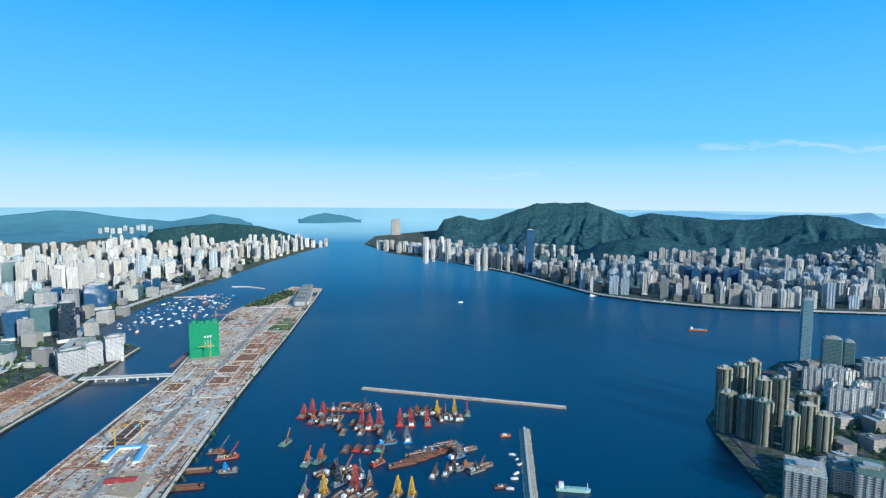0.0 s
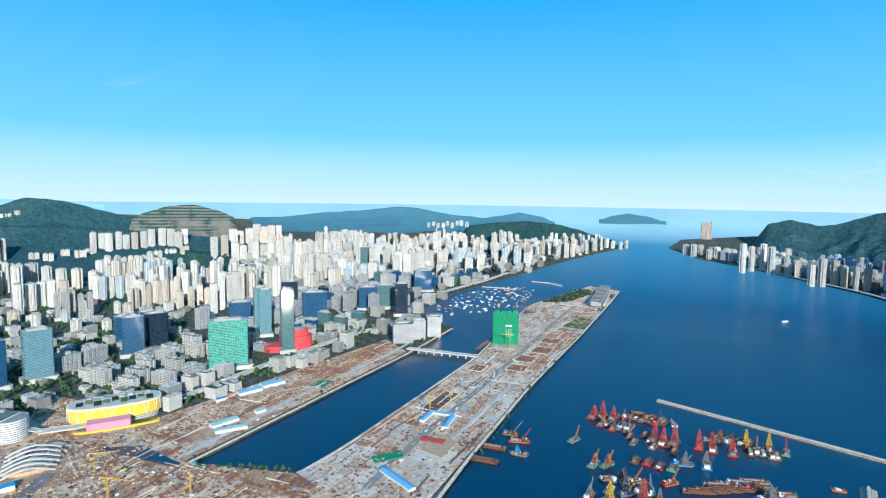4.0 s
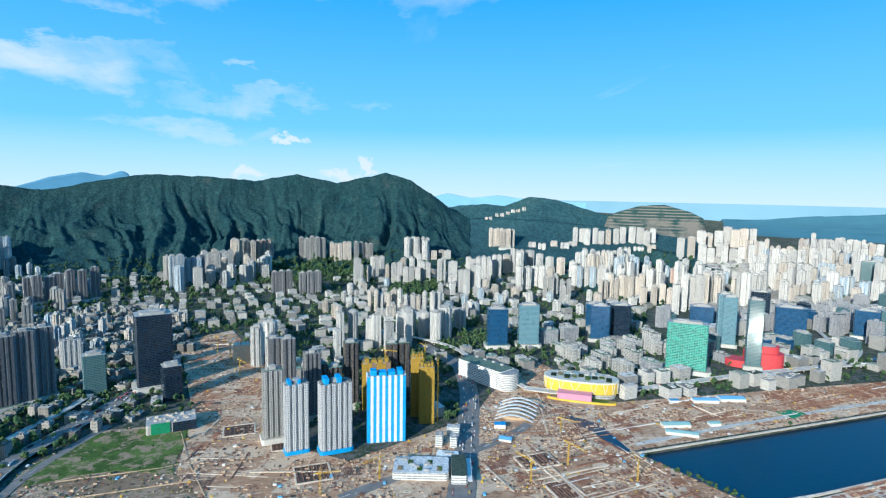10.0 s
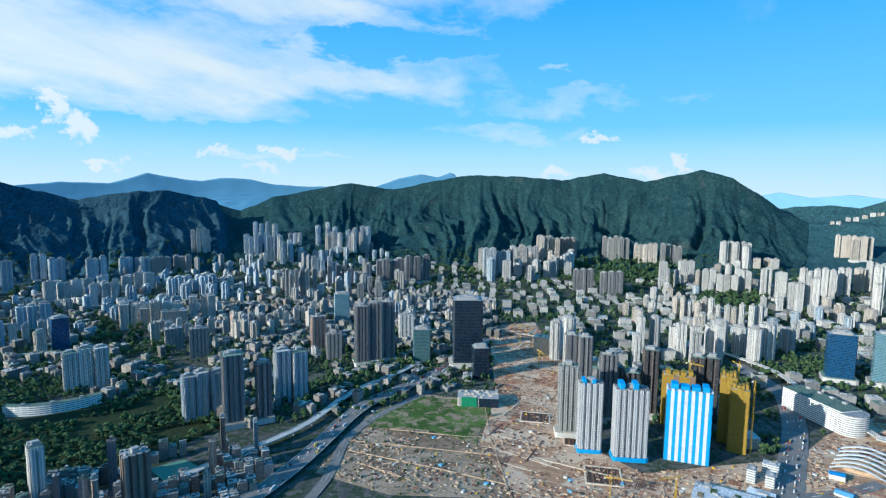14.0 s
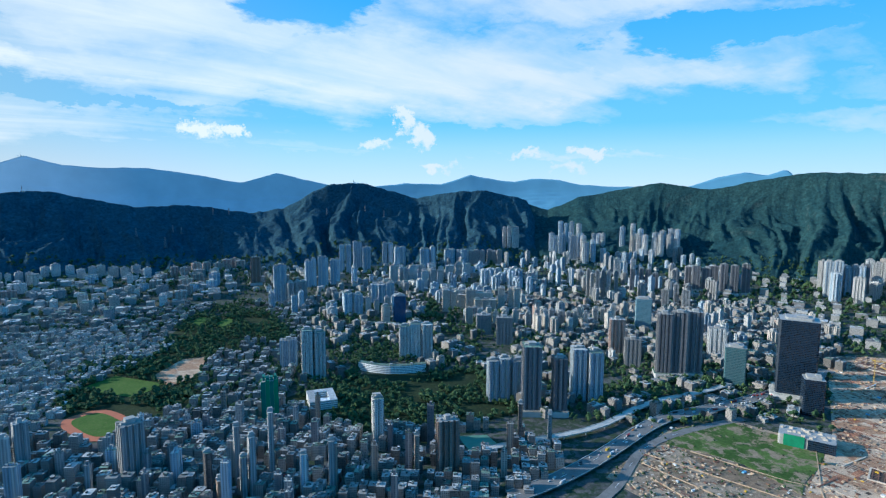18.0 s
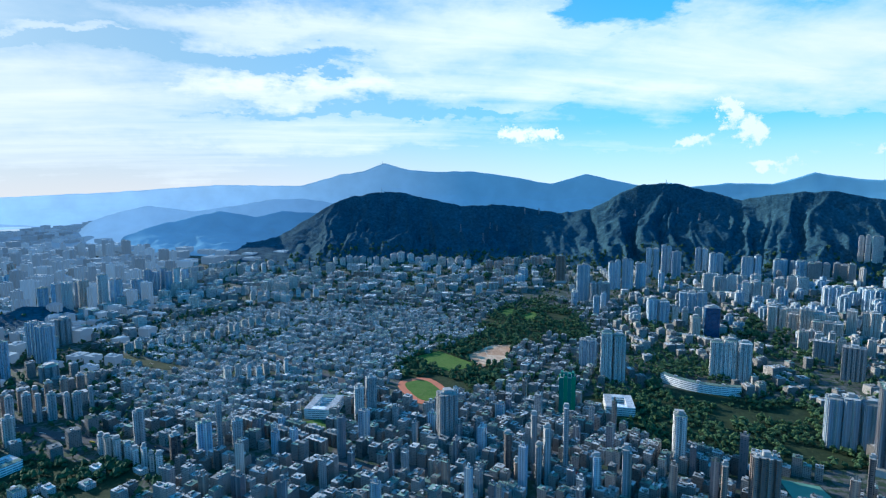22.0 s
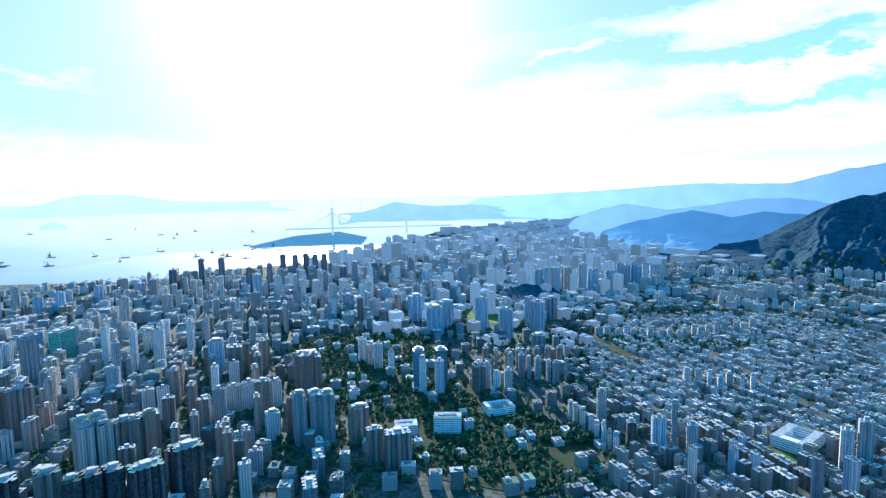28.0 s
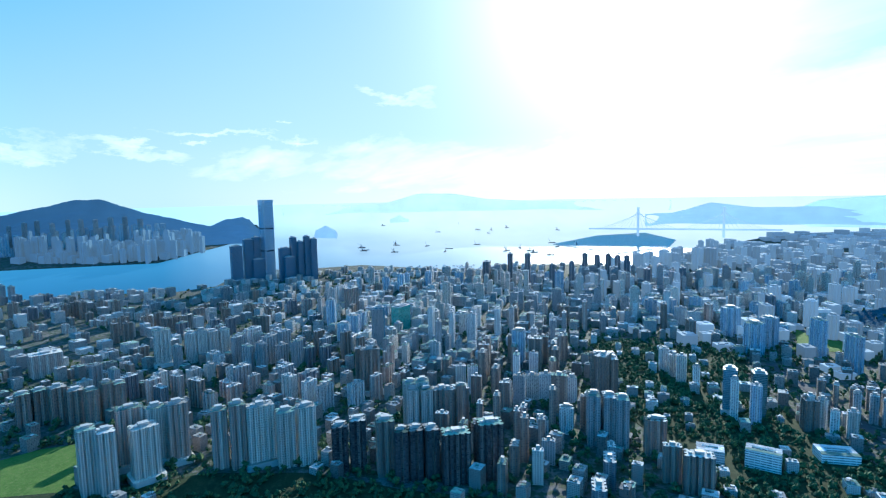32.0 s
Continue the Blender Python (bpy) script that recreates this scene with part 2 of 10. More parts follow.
def curtain(name, tint, line=(0.25, 0.27, 0.28), floor=4.0, bay=3.0, rough=0.08, vary=0.3, metal=0.0):
    """Glass curtain wall: panes between thin mullions and spandrels."""
    m, N = material(name)
    tc = N.add("ShaderNodeTexCoord")
    x, y, z = N.split(tc.outputs["Object"])
    nx, ny, nz = N.split(tc.outputs["Normal"])
    u = N.math("ADD", N.math("MULTIPLY", x, N.math("ABSOLUTE", ny)), N.math("MULTIPLY", y, N.math("ABSOLUTE", nx)))
    ui, zi = N.math("DIVIDE", N.math("ADD", u, 5000.0), bay), N.math("DIVIDE", N.math("ADD", z, 5000.0), floor)
    edge = N.math("MAXIMUM", N.math("LESS_THAN", N.math("FRACT", ui), 0.12), N.math("LESS_THAN", N.math("FRACT", zi), 0.28))
    cell = N.add("ShaderNodeTexWhiteNoise")
    N.put(N.join(N.math("FLOOR", ui), N.math("FLOOR", zi), nx), cell.inputs[0])
    f = N.span(cell.outputs[0], 0, 1, 1 - vary, 1 + vary)
    col = N.mix(edge, N.mix(1.0, tint, N.join(f, f, f), "MULTIPLY"), line)
    top = N.math("GREATER_THAN", nz, 0.6)
    col = N.mix(top, col, (0.3, 0.3, 0.29))
    dull = N.math("MAXIMUM", edge, top)
    surface(N, col, N.span(dull, 0, 1, rough, 0.6), metal, edge, 0.4, 0.3, 0.5)
    return m


WHITE = facade("white_flats", (0.57, 0.555, 0.535))
CREAM = facade("cream_flats", (0.54, 0.48, 0.42))
PALE = facade("pale_blue_flats", (0.36, 0.45, 0.54), stripe=(0.60, 0.61, 0.60), stripe_w=0.35)
PINK = facade("pink_flats", (0.42, 0.29, 0.24), stripe=(0.52, 0.45, 0.39), stripe_w=0.4)
BROWN = facade("brown_flats", (0.22, 0.155, 0.12), stripe=(0.32, 0.26, 0.21), stripe_w=0.4)
GREY = facade("grey_flats", (0.32, 0.315, 0.31))
DARK = facade("dark_flats", (0.05, 0.045, 0.045), (0.015, 0.02, 0.03), wide=0.7, tall=0.65, stripe=(0.16, 0.13, 0.11), stripe_w=0.25)
SLATE = facade("slate_flats", (0.15, 0.15, 0.165), stripe=(0.30, 0.29, 0.29), stripe_w=0.3)
GREENISH = facade("green_tiled_flats", (0.07, 0.115, 0.10), (0.015, 0.035, 0.04), stripe=(0.36, 0.32, 0.23), stripe_w=0.4, roof=(0.34, 0.28, 0.19))
NEWGREY = facade("raw_grey_flats", (0.42, 0.435, 0.46), (0.06, 0.065, 0.075), 3.2, 3.6, 0.5, 0.55)
OFFICE = facade("office_block", (0.40, 0.40, 0.41), (0.025, 0.05, 0.09), 3.8, 4.0, 0.8, 0.5)
LOFT = facade("factory_block", (0.44, 0.435, 0.42), (0.04, 0.05, 0.06), 4.2, 5.0, 0.75, 0.45, roof=(0.34, 0.32, 0.28))
LOW = facade("old_low_flats", (0.265, 0.245, 0.225), (0.02, 0.024, 0.03), 3.0, 3.0, 0.6, 0.5, roof=(0.30, 0.295, 0.285), vary=0.6)
LOWPALE = facade("pale_low_flats", (0.40, 0.39, 0.37), (0.04, 0.045, 0.055), 3.0, 3.0, 0.5, 0.45, roof=(0.35, 0.345, 0.335), vary=0.55)
GLASS_BLUE = curtain("blue_glass", (0.006, 0.05, 0.13), (0.016, 0.07, 0.14), vary=0.5)
GLASS_GREEN = curtain("green_glass", (0.03, 0.20, 0.165), (0.14, 0.34, 0.29), 4.5, 6.0, vary=0.5)
GLASS_DARK = curtain("dark_glass", (0.005, 0.016, 0.034), (0.010, 0.022, 0.038), vary=0.5)
GLASS_TEAL = curtain("teal_glass", (0.03, 0.09, 0.11), (0.11, 0.17, 0.18))
GLASS_PALE = curtain("pale_glass", (0.06, 0.15, 0.20), (0.17, 0.27, 0.31))
FLAT_MATS = dict(slate=SLATE, white=WHITE, cream=CREAM, pale=PALE, pink=PINK, brown=BROWN, grey=GREY, dark=DARK, raw=NEWGREY, green=GREENISH, office=OFFICE, loft=LOFT,
                 gblue=GLASS_BLUE, ggreen=GLASS_GREEN, gdark=GLASS_DARK, gteal=GLASS_TEAL, gpale=GLASS_PALE)

PLANT = paint("roof_plant_concrete", (0.32, 0.315, 0.305), vary=0.3, size=0.2)
CONCRETE = paint("concrete", (0.42, 0.40, 0.37), vary=0.3, size=0.08)
ASPHALT = paint("asphalt", (0.065, 0.065, 0.07), 0.95, vary=0.35, size=0.05, spec=0.1)
STONE = paint("seawall_stone", (0.34, 0.30, 0.25), 0.95, vary=0.45, size=0.3)
EARTH = ground_dirt("building_site_earth", (0.36, 0.215, 0.135), (0.53, 0.395, 0.285), (0.17, 0.08, 0.05), 20)
ROUGH_EARTH = ground_dirt("rough_cleared_earth", (0.20, 0.14, 0.095), (0.34, 0.255, 0.185), (0.075, 0.085, 0.035), 40)
RUNWAY = ground_dirt("old_runway_concrete", (0.42, 0.315, 0.24), (0.57, 0.50, 0.42), (0.22, 0.13, 0.095), 5)
GRASS = blotch("rough_grass", (0.040, 0.080, 0.018), (0.085, 0.135, 0.035), (0.25, 0.19, 0.13), 0.010, 0.22, 0.42, 0.58, rough=1.0, c_at=(0.50, 0.60))
LAWN = blotch("mown_lawn", (0.05, 0.105, 0.018), (0.07, 0.125, 0.025), (0.09, 0.125, 0.035), 0.03, 0.8, rough=1.0)
CITY = blotch("city_ground", (0.065, 0.065, 0.067), (0.11, 0.106, 0.10), (0.030, 0.050, 0.028), 0.02, 0.25, c_at=(0.44, 0.56))
PARK = blotch("wooded_ground", (0.014, 0.026, 0.012), (0.022, 0.036, 0.015), (0.035, 0.045, 0.02), 0.02, 0.3, rough=1.0)
LEAF = blotch("tree_leaves", (0.027, 0.060, 0.030), (0.042, 0.082, 0.036), (0.095, 0.13, 0.040), 0.03, 0.9, rough=0.9)


def forest(name, a, b, rock):
    """Wooded slope: crowns of many trees, paler scrub, bare rock on the steepest faces."""
    m, N = material(name)
    p = place_of(N)
    big, mid, fine = N.noise(p, 0.003, 5, 0.6, 0.5), N.noise(p, 0.014, 5, 0.65), N.noise(p, 0.06, 4, 0.7)
    crown = N.add("ShaderNodeTexVoronoi")
    N.put(p, crown.inputs["Vector"])
    crown.inputs["Scale"].default_value = 0.085
    tone = N.split(crown.outputs["Color"])[0]
    col = N.mix(N.span(big, 0.35, 0.65), a, b)
    col = N.mix(N.math("MULTIPLY", N.span(mid, 0.52, 0.66), 0.5), col, tuple(c * 1.35 for c in b))
    nz = N.split(N.add("ShaderNodeNewGeometry").outputs["Normal"])[2]
    bare = N.math("MULTIPLY", N.span(N.math("ADD", N.math("MULTIPLY", mid, 0.6), N.math("MULTIPLY", fine, 0.4)), 0.50, 0.64), N.span(nz, 0.58, 0.38))
    col = N.mix(bare, col, rock)
    f = N.math("MULTIPLY", N.span(fine, 0.25, 0.75, 0.6, 1.4), N.span(tone, 0, 1, 0.82, 1.18))
    lumps = N.math("ADD", N.math("MULTIPLY", crown.outputs["Distance"], -0.5), fine)
    surface(N, N.mix(1.0, col, N.join(f, f, f), "MULTIPLY"), 1.0, 0, lumps, 0.7, 7.0, 0.05)
    return m


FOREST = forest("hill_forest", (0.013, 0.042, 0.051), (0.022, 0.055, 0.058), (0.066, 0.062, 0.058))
# bluer, paler copies: distance haze is mixed into the forest's base colours
FOREST_EAST_HAZE = forest("hazed_eastern_forest", (0.022, 0.062, 0.078), (0.030, 0.074, 0.084), (0.06, 0.08, 0.08))
FOREST_NORTH_HAZE = forest("hazed_northern_forest", (0.022, 0.058, 0.084), (0.030, 0.070, 0.094), (0.040, 0.078, 0.10))


def quarry():
    """Wooded hill cut into level terraces: pale rock faces between green ledges."""
    m, N = material("terraced_quarry")
    p = place_of(N)
    z = N.split(p)[2]
    wob = N.math("ADD", z, N.math("MULTIPLY", N.noise(p, 0.004, 3), 10.0))
    face = N.math("LESS_THAN", N.math("FRACT", N.math("DIVIDE", wob, 21.0)), 0.42)
    face = N.math("MULTIPLY", face, N.span(N.noise(p, 0.012, 4), 0.34, 0.5))
    low = N.span(wob, 330, 300)
    col = N.mix(N.math("MAXIMUM", face, N.math("MULTIPLY", low, N.span(N.noise(p, 0.006, 3), 0.4, 0.55))), (0.026, 0.062, 0.060), (0.17, 0.155, 0.135))
    surface(N, col, 1.0, 0, N.noise(p, 0.08, 4), 0.6, 8.0, 0.05)
    return m


QUARRY = quarry()


def sunward(N):
    """1 on the side of the sun, 0 across from it, by place in the world."""
    x, y, z = N.split(place_of(N))
    r = N.math("POWER", N.math("ADD", N.math("MULTIPLY", x, x), N.math("MULTIPLY", y, y)), 0.5)
    return N.math("DIVIDE", N.math("ADD", N.math("MULTIPLY", x, 0.70), N.math("MULTIPLY", y, -0.713)), r), r


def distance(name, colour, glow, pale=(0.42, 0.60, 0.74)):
    """Far things in one tone: haze painted into colour and glow, paler on the sun's side."""
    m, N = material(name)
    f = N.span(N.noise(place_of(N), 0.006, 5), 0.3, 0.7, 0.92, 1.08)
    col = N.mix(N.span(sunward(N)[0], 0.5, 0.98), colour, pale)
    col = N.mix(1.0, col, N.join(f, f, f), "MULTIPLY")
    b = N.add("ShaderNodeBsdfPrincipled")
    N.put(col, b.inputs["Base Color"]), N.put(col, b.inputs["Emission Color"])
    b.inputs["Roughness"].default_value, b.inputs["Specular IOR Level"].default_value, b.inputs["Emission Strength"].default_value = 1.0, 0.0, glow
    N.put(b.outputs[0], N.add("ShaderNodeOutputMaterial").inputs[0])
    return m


# haze tones, the second colour for the side towards the sun
FAR_EAST = distance("hazed_hills_east", (0.04, 0.11, 0.155), 0.34)
FAR_NORTH = distance("hazed_hills_north", (0.068, 0.18, 0.285), 0.5, (0.42, 0.54, 0.62))
FAR_PEAK = distance("hazed_peak_hills", (0.035, 0.085, 0.135), 0.3, (0.08, 0.16, 0.24))
FAR_MID = distance("hazed_mid_hills_west", (0.05, 0.14, 0.24), 0.42, (0.33, 0.44, 0.52))
FAR_WEST = distance("hazed_hills_west", (0.26, 0.36, 0.45), 0.7, (0.37, 0.45, 0.50))
FAR_SHOULDER = distance("hazed_shoulders_west", (0.035, 0.10, 0.17), 0.34, (0.13, 0.26, 0.37))
FAR_SHORE = distance("hazed_island_shore", (0.085, 0.15, 0.21), 0.3, (0.12, 0.20, 0.27))
FAR_HAZE = distance("hazed_coast", (0.14, 0.29, 0.42), 0.45)
FAR_PORT = distance("hazed_port", (0.14, 0.27, 0.42), 0.42, (0.34, 0.43, 0.50))


def sea():
    """Harbour water with a swell, passing into open sea whose haze and sunward silver are painted as glow."""
    m, N = material("sea_water")
    p = place_of(N)
    swell = N.math("ADD", N.math("MULTIPLY", N.noise(N.scaled(p, (1, 1, 0)), 0.08, 4, 0.6), 0.5), N.math("MULTIPLY", N.noise(p, 0.004, 4, 0.5), 0.6))
    big = N.noise(p, 0.0016, 4, 0.5, 0.6)
    near = N.add("ShaderNodeBsdfPrincipled")
    N.put(N.mix(N.span(big, 0.35, 0.65), (0.0003, 0.015, 0.034), (0.0006, 0.023, 0.052)), near.inputs["Base Color"])
    N.put(N.span(big, 0.3, 0.7, 0.28, 0.36), near.inputs["Roughness"])
    near.inputs["Specular IOR Level"].default_value = 0.5
    k = N.add("ShaderNodeBump")
    k.inputs["Strength"].default_value, k.inputs["Distance"].default_value = 0.14, 4.0
    N.put(swell, k.inputs["Height"]), N.put(k.outputs[0], near.inputs["Normal"])
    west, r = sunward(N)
    # horizon haze and the silver side towards the sun are painted, then emitted
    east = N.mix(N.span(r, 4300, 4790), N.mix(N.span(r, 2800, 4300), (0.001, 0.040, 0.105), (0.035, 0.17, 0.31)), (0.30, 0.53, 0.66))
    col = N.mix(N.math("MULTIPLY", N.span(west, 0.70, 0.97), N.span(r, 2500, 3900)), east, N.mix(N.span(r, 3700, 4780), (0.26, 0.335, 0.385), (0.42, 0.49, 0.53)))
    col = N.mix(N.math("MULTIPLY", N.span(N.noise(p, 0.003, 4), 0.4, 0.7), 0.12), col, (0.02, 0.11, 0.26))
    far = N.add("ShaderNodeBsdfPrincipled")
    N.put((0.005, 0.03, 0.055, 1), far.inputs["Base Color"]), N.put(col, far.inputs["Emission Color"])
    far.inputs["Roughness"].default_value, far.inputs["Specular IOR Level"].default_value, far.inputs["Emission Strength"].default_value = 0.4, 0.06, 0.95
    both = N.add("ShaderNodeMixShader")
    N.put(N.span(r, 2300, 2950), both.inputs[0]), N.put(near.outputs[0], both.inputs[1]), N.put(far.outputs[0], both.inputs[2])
    N.put(both.outputs[0], N.add("ShaderNodeOutputMaterial").inputs[0])
    return m


def haze_town():
    """Western blocks in one bluish tone: distance haze painted into colour and glow."""
    m, N = material("haze_town")
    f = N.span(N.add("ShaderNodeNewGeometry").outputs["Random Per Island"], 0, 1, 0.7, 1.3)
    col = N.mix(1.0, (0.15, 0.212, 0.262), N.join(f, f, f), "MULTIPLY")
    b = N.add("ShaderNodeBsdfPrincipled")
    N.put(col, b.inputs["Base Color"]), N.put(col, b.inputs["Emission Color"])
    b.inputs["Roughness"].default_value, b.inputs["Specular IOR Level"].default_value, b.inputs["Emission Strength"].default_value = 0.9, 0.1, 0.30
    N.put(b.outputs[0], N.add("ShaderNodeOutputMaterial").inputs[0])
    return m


HAZE_TOWN = haze_town()
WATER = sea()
GREY_ROAD = paint("grey_road_surface", (0.17, 0.165, 0.16), 0.95, vary=0.35, size=0.05, spec=0.1)
WORN_ROAD = paint("worn_site_road", (0.24, 0.215, 0.19), 0.95, vary=0.3, size=0.06)

# ---------- paints of the landmarks, boats and sites ----------
BLUE_SHEET = paint("blue_sheeting", (0.015, 0.27, 0.58), 0.5, vary=0.18, size=0.1)
WHITE_SHEET = paint("white_sheeting", (0.52, 0.56, 0.60), 0.6, vary=0.15, size=0.1)
GOLD_NET = paint("ochre_netting", (0.28, 0.18, 0.03), 0.9, vary=0.3, size=0.2)
GREEN_NET = paint("green_netting", (0.012, 0.19, 0.095), 0.85, vary=0.25, size=0.12)
TEAL_NET = paint("teal_netting", (0.01, 0.14, 0.11), 0.85, vary=0.25, size=0.12)
RED_CLAD = paint("red_cladding", (0.45, 0.05, 0.06), 0.55, vary=0.15, size=0.1)
YELLOW = paint("yellow_panels", (0.58, 0.40, 0.05), 0.5, vary=0.15, size=0.1)
PINK_CLAD = paint("pink_cladding", (0.50, 0.22, 0.32), 0.6, vary=0.12, size=0.1)
WHITE_CLAD = paint("white_panels", (0.56, 0.56, 0.55), 0.5, vary=0.12, size=0.15)
BLUE_ROOF = paint("blue_sheet_roof", (0.14, 0.36, 0.55), 0.5, vary=0.15, size=0.2)
AQUA_ROOF = paint("pale_green_roof", (0.26, 0.42, 0.40), 0.5, vary=0.15, size=0.2)
RED_HULL = paint("red_paint", (0.36, 0.045, 0.035), 0.55, vary=0.35, size=0.25)
RUST = paint("rusty_steel", (0.13, 0.06, 0.04), 0.85, vary=0.4, size=0.3)
ORANGE = paint("orange_paint", (0.34, 0.12, 0.05), 0.6, vary=0.3, size=0.3)
CRANE_YELLOW = paint("crane_yellow", (0.50, 0.31, 0.03), 0.55, vary=0.25, size=0.3)
SHIP_BLUE = paint("ship_blue", (0.02, 0.20, 0.45), 0.5, vary=0.3, size=0.3)
SHIP_GREEN = paint("ship_green", (0.10, 0.28, 0.22), 0.6, vary=0.3, size=0.3)
BOAT_WHITE = paint("boat_white", (0.60, 0.61, 0.61), 0.4, vary=0.12, size=0.4)
GREY_STEEL = paint("grey_steel", (0.16, 0.17, 0.18), 0.6, vary=0.3, size=0.3)
TIMBER = paint("deck_timber", (0.19, 0.13, 0.09), 0.9, vary=0.35, size=0.4)
TRACK = paint("red_running_track", (0.42, 0.13, 0.07), 0.9, vary=0.12, size=0.1)
PITCH_BLUE = paint("green_court", (0.10, 0.22, 0.16), 0.85, vary=0.15, size=0.1)
SITE_PALE = paint("site_slab", (0.55, 0.455, 0.36), 0.9, vary=0.35, size=0.15, island=True)
SITE_RUST = paint("site_steel", (0.19, 0.095, 0.065), 0.9, vary=0.35, size=0.3, island=True)
SITE_SAND = paint("site_spoil", (0.42, 0.30, 0.20), 0.95, vary=0.35, size=0.2, island=True)
SITE_DARK = paint("site_pit", (0.07, 0.05, 0.04), 0.95, vary=0.4, size=0.2, island=True)

# ---------- building tools ----------
RNG = random.Random(7)
NEAR, RIM = 2200.0, 4830.0


def squeeze(r):
    """The lens sees 5 km. Past 2.2 km distances close up step by step, each thing shrinking with them, so that angles from the lookout stay true."""
    return r if r < NEAR else NEAR + (RIM - NEAR) * (1 - math.exp(-(r - NEAR) / (RIM - NEAR)))


def ratio(x, y):
    r = math.hypot(x, y)
    return 1.0 if r < NEAR else squeeze(r) / r


def at(x, y, z=5.0):
    k = ratio(x, y)
    return Vector((x * k, y * k, EYE_Z + (z - EYE_Z) * k))


def mesh_of(name, verts, faces, mat, smooth=False):
    me = bpy.data.meshes.new(name)
    me.from_pydata(verts, [], faces)
    me.materials.append(mat)
    if smooth:
        me.polygons.foreach_set("use_smooth", [True] * len(me.polygons))
    me.update()
    return me


def part(name, me, parent, m=None, label=""):
    ob = new(name, me)
    ob.parent = parent
    if m is not None:
        ob.matrix_basis = m
    if label:
        ob["label"] = label
    return ob


class Solid:
    """Gathers prisms and boxes into one mesh."""

    def __init__(self):
        self.v, self.f = [], []

    def prism(self, poly, z0, z1, top_scale=1.0, bottom=False):
        n, b = len(poly), len(self.v)
        self.v += [(x, y, z0) for x, y in poly] + [(x * top_scale, y * top_scale, z1) for x, y in poly]
        self.f += [(b + i, b + (i + 1) % n, b + n + (i + 1) % n, b + n + i) for i in range(n)]
        self.f.append(tuple(range(b + n, b + 2 * n)))
        if bottom:
            self.f.append(tuple(range(b + n - 1, b - 1, -1)))
        return self

    def box(self, x, y, z, w, d, h, turn=0.0):
        c, s = math.cos(turn), math.sin(turn)
        return self.prism([(x + c * a * w / 2 - s * e * d / 2, y + s * a * w / 2 + c * e * d / 2) for a, e in ((-1, -1), (1, -1), (1, 1), (-1, 1))], z, z + h, bottom=True)

    def beam(self, a, b, w):
        """A square bar from a to b."""
        a, b = Vector(a), Vector(b)
        q = (b - a).to_track_quat("Z", "X").to_matrix()
        x, y, i = q @ Vector((w / 2, 0, 0)), q @ Vector((0, w / 2, 0)), len(self.v)
        self.v += [tuple(p + sx * x + sy * y) for p in (a, b) for sx, sy in ((-1, -1), (1, -1), (1, 1), (-1, 1))]
        self.f += [(i, i + 1, i + 5, i + 4), (i + 1, i + 2, i + 6, i + 5), (i + 2, i + 3, i + 7, i + 6), (i + 3, i, i + 4, i + 7), (i + 3, i + 2, i + 1, i), (i + 4, i + 5, i + 6, i + 7)]
        return self

    def mesh(self, name, mat, smooth=False):
        return mesh_of(name, self.v, self.f, mat, smooth)


def inside(x, y, poly):
    hit, j = False, len(poly) - 1
    for i, (xi, yi) in enumerate(poly):
        xj, yj = poly[j]
        if (yi > y) != (yj > y) and x < (xj - xi) * (y - yi) / (yj - yi) + xi:
            hit = not hit
        j = i
    return hit


from mathutils.geometry import delaunay_2d_cdt


def plate(name, poly, z, mat, grid=400.0, skirt=8.0, label="", category="", jitter=0.0):
    """A level piece of land with upright edges."""
    ring = []
    for i, a in enumerate(poly):
        b = poly[(i + 1) % len(poly)]
        n = max(1, int(math.dist(a, b) / grid * 2))
        for j in range(n):
            f = j / n
            o = jitter * (RNG.random() - 0.5) if j else 0.0
            ring.append((a[0] + (b[0] - a[0]) * f + o, a[1] + (b[1] - a[1]) * f + o))
    pts = [Vector(p) for p in ring]
    xs, ys = [p[0] for p in ring], [p[1] for p in ring]
    gx = min(xs)
    while gx < max(xs):
        gy = min(ys)
        while gy < max(ys):
            if inside(gx, gy, ring):
                pts.append(Vector((gx + 0.31, gy + 0.17)))
            gy += grid
        gx += grid
    n = len(ring)
    vs, es, fs, *_ = delaunay_2d_cdt(pts, [], [list(range(n))], 1, 0.01)
    verts = [tuple(at(v.x, v.y, z)) for v in vs]
    faces = []
    for f in fs:
        a, b, c = (vs[i] for i in f[:3])
        faces.append(tuple(f) if (b - a).cross(c - a) > 0 else tuple(reversed(f)))
    b = len(verts)
    low = [tuple(at(x, y, z)) for x, y in ring] + [tuple(at(x, y, z - skirt)) for x, y in ring]
    verts += low
    ccw = sum(ring[i][0] * ring[(i + 1) % n][1] - ring[(i + 1) % n][0] * ring[i][1] for i in range(n)) > 0
    for i in range(n):
        q = (b + i, b + n + i, b + n + (i + 1) % n, b + (i + 1) % n)
        faces.append(q if ccw else tuple(reversed(q)))
    ob = new(name, mesh_of(name, verts, faces, mat))
    return tagged(ob, label, category, kind="structure")


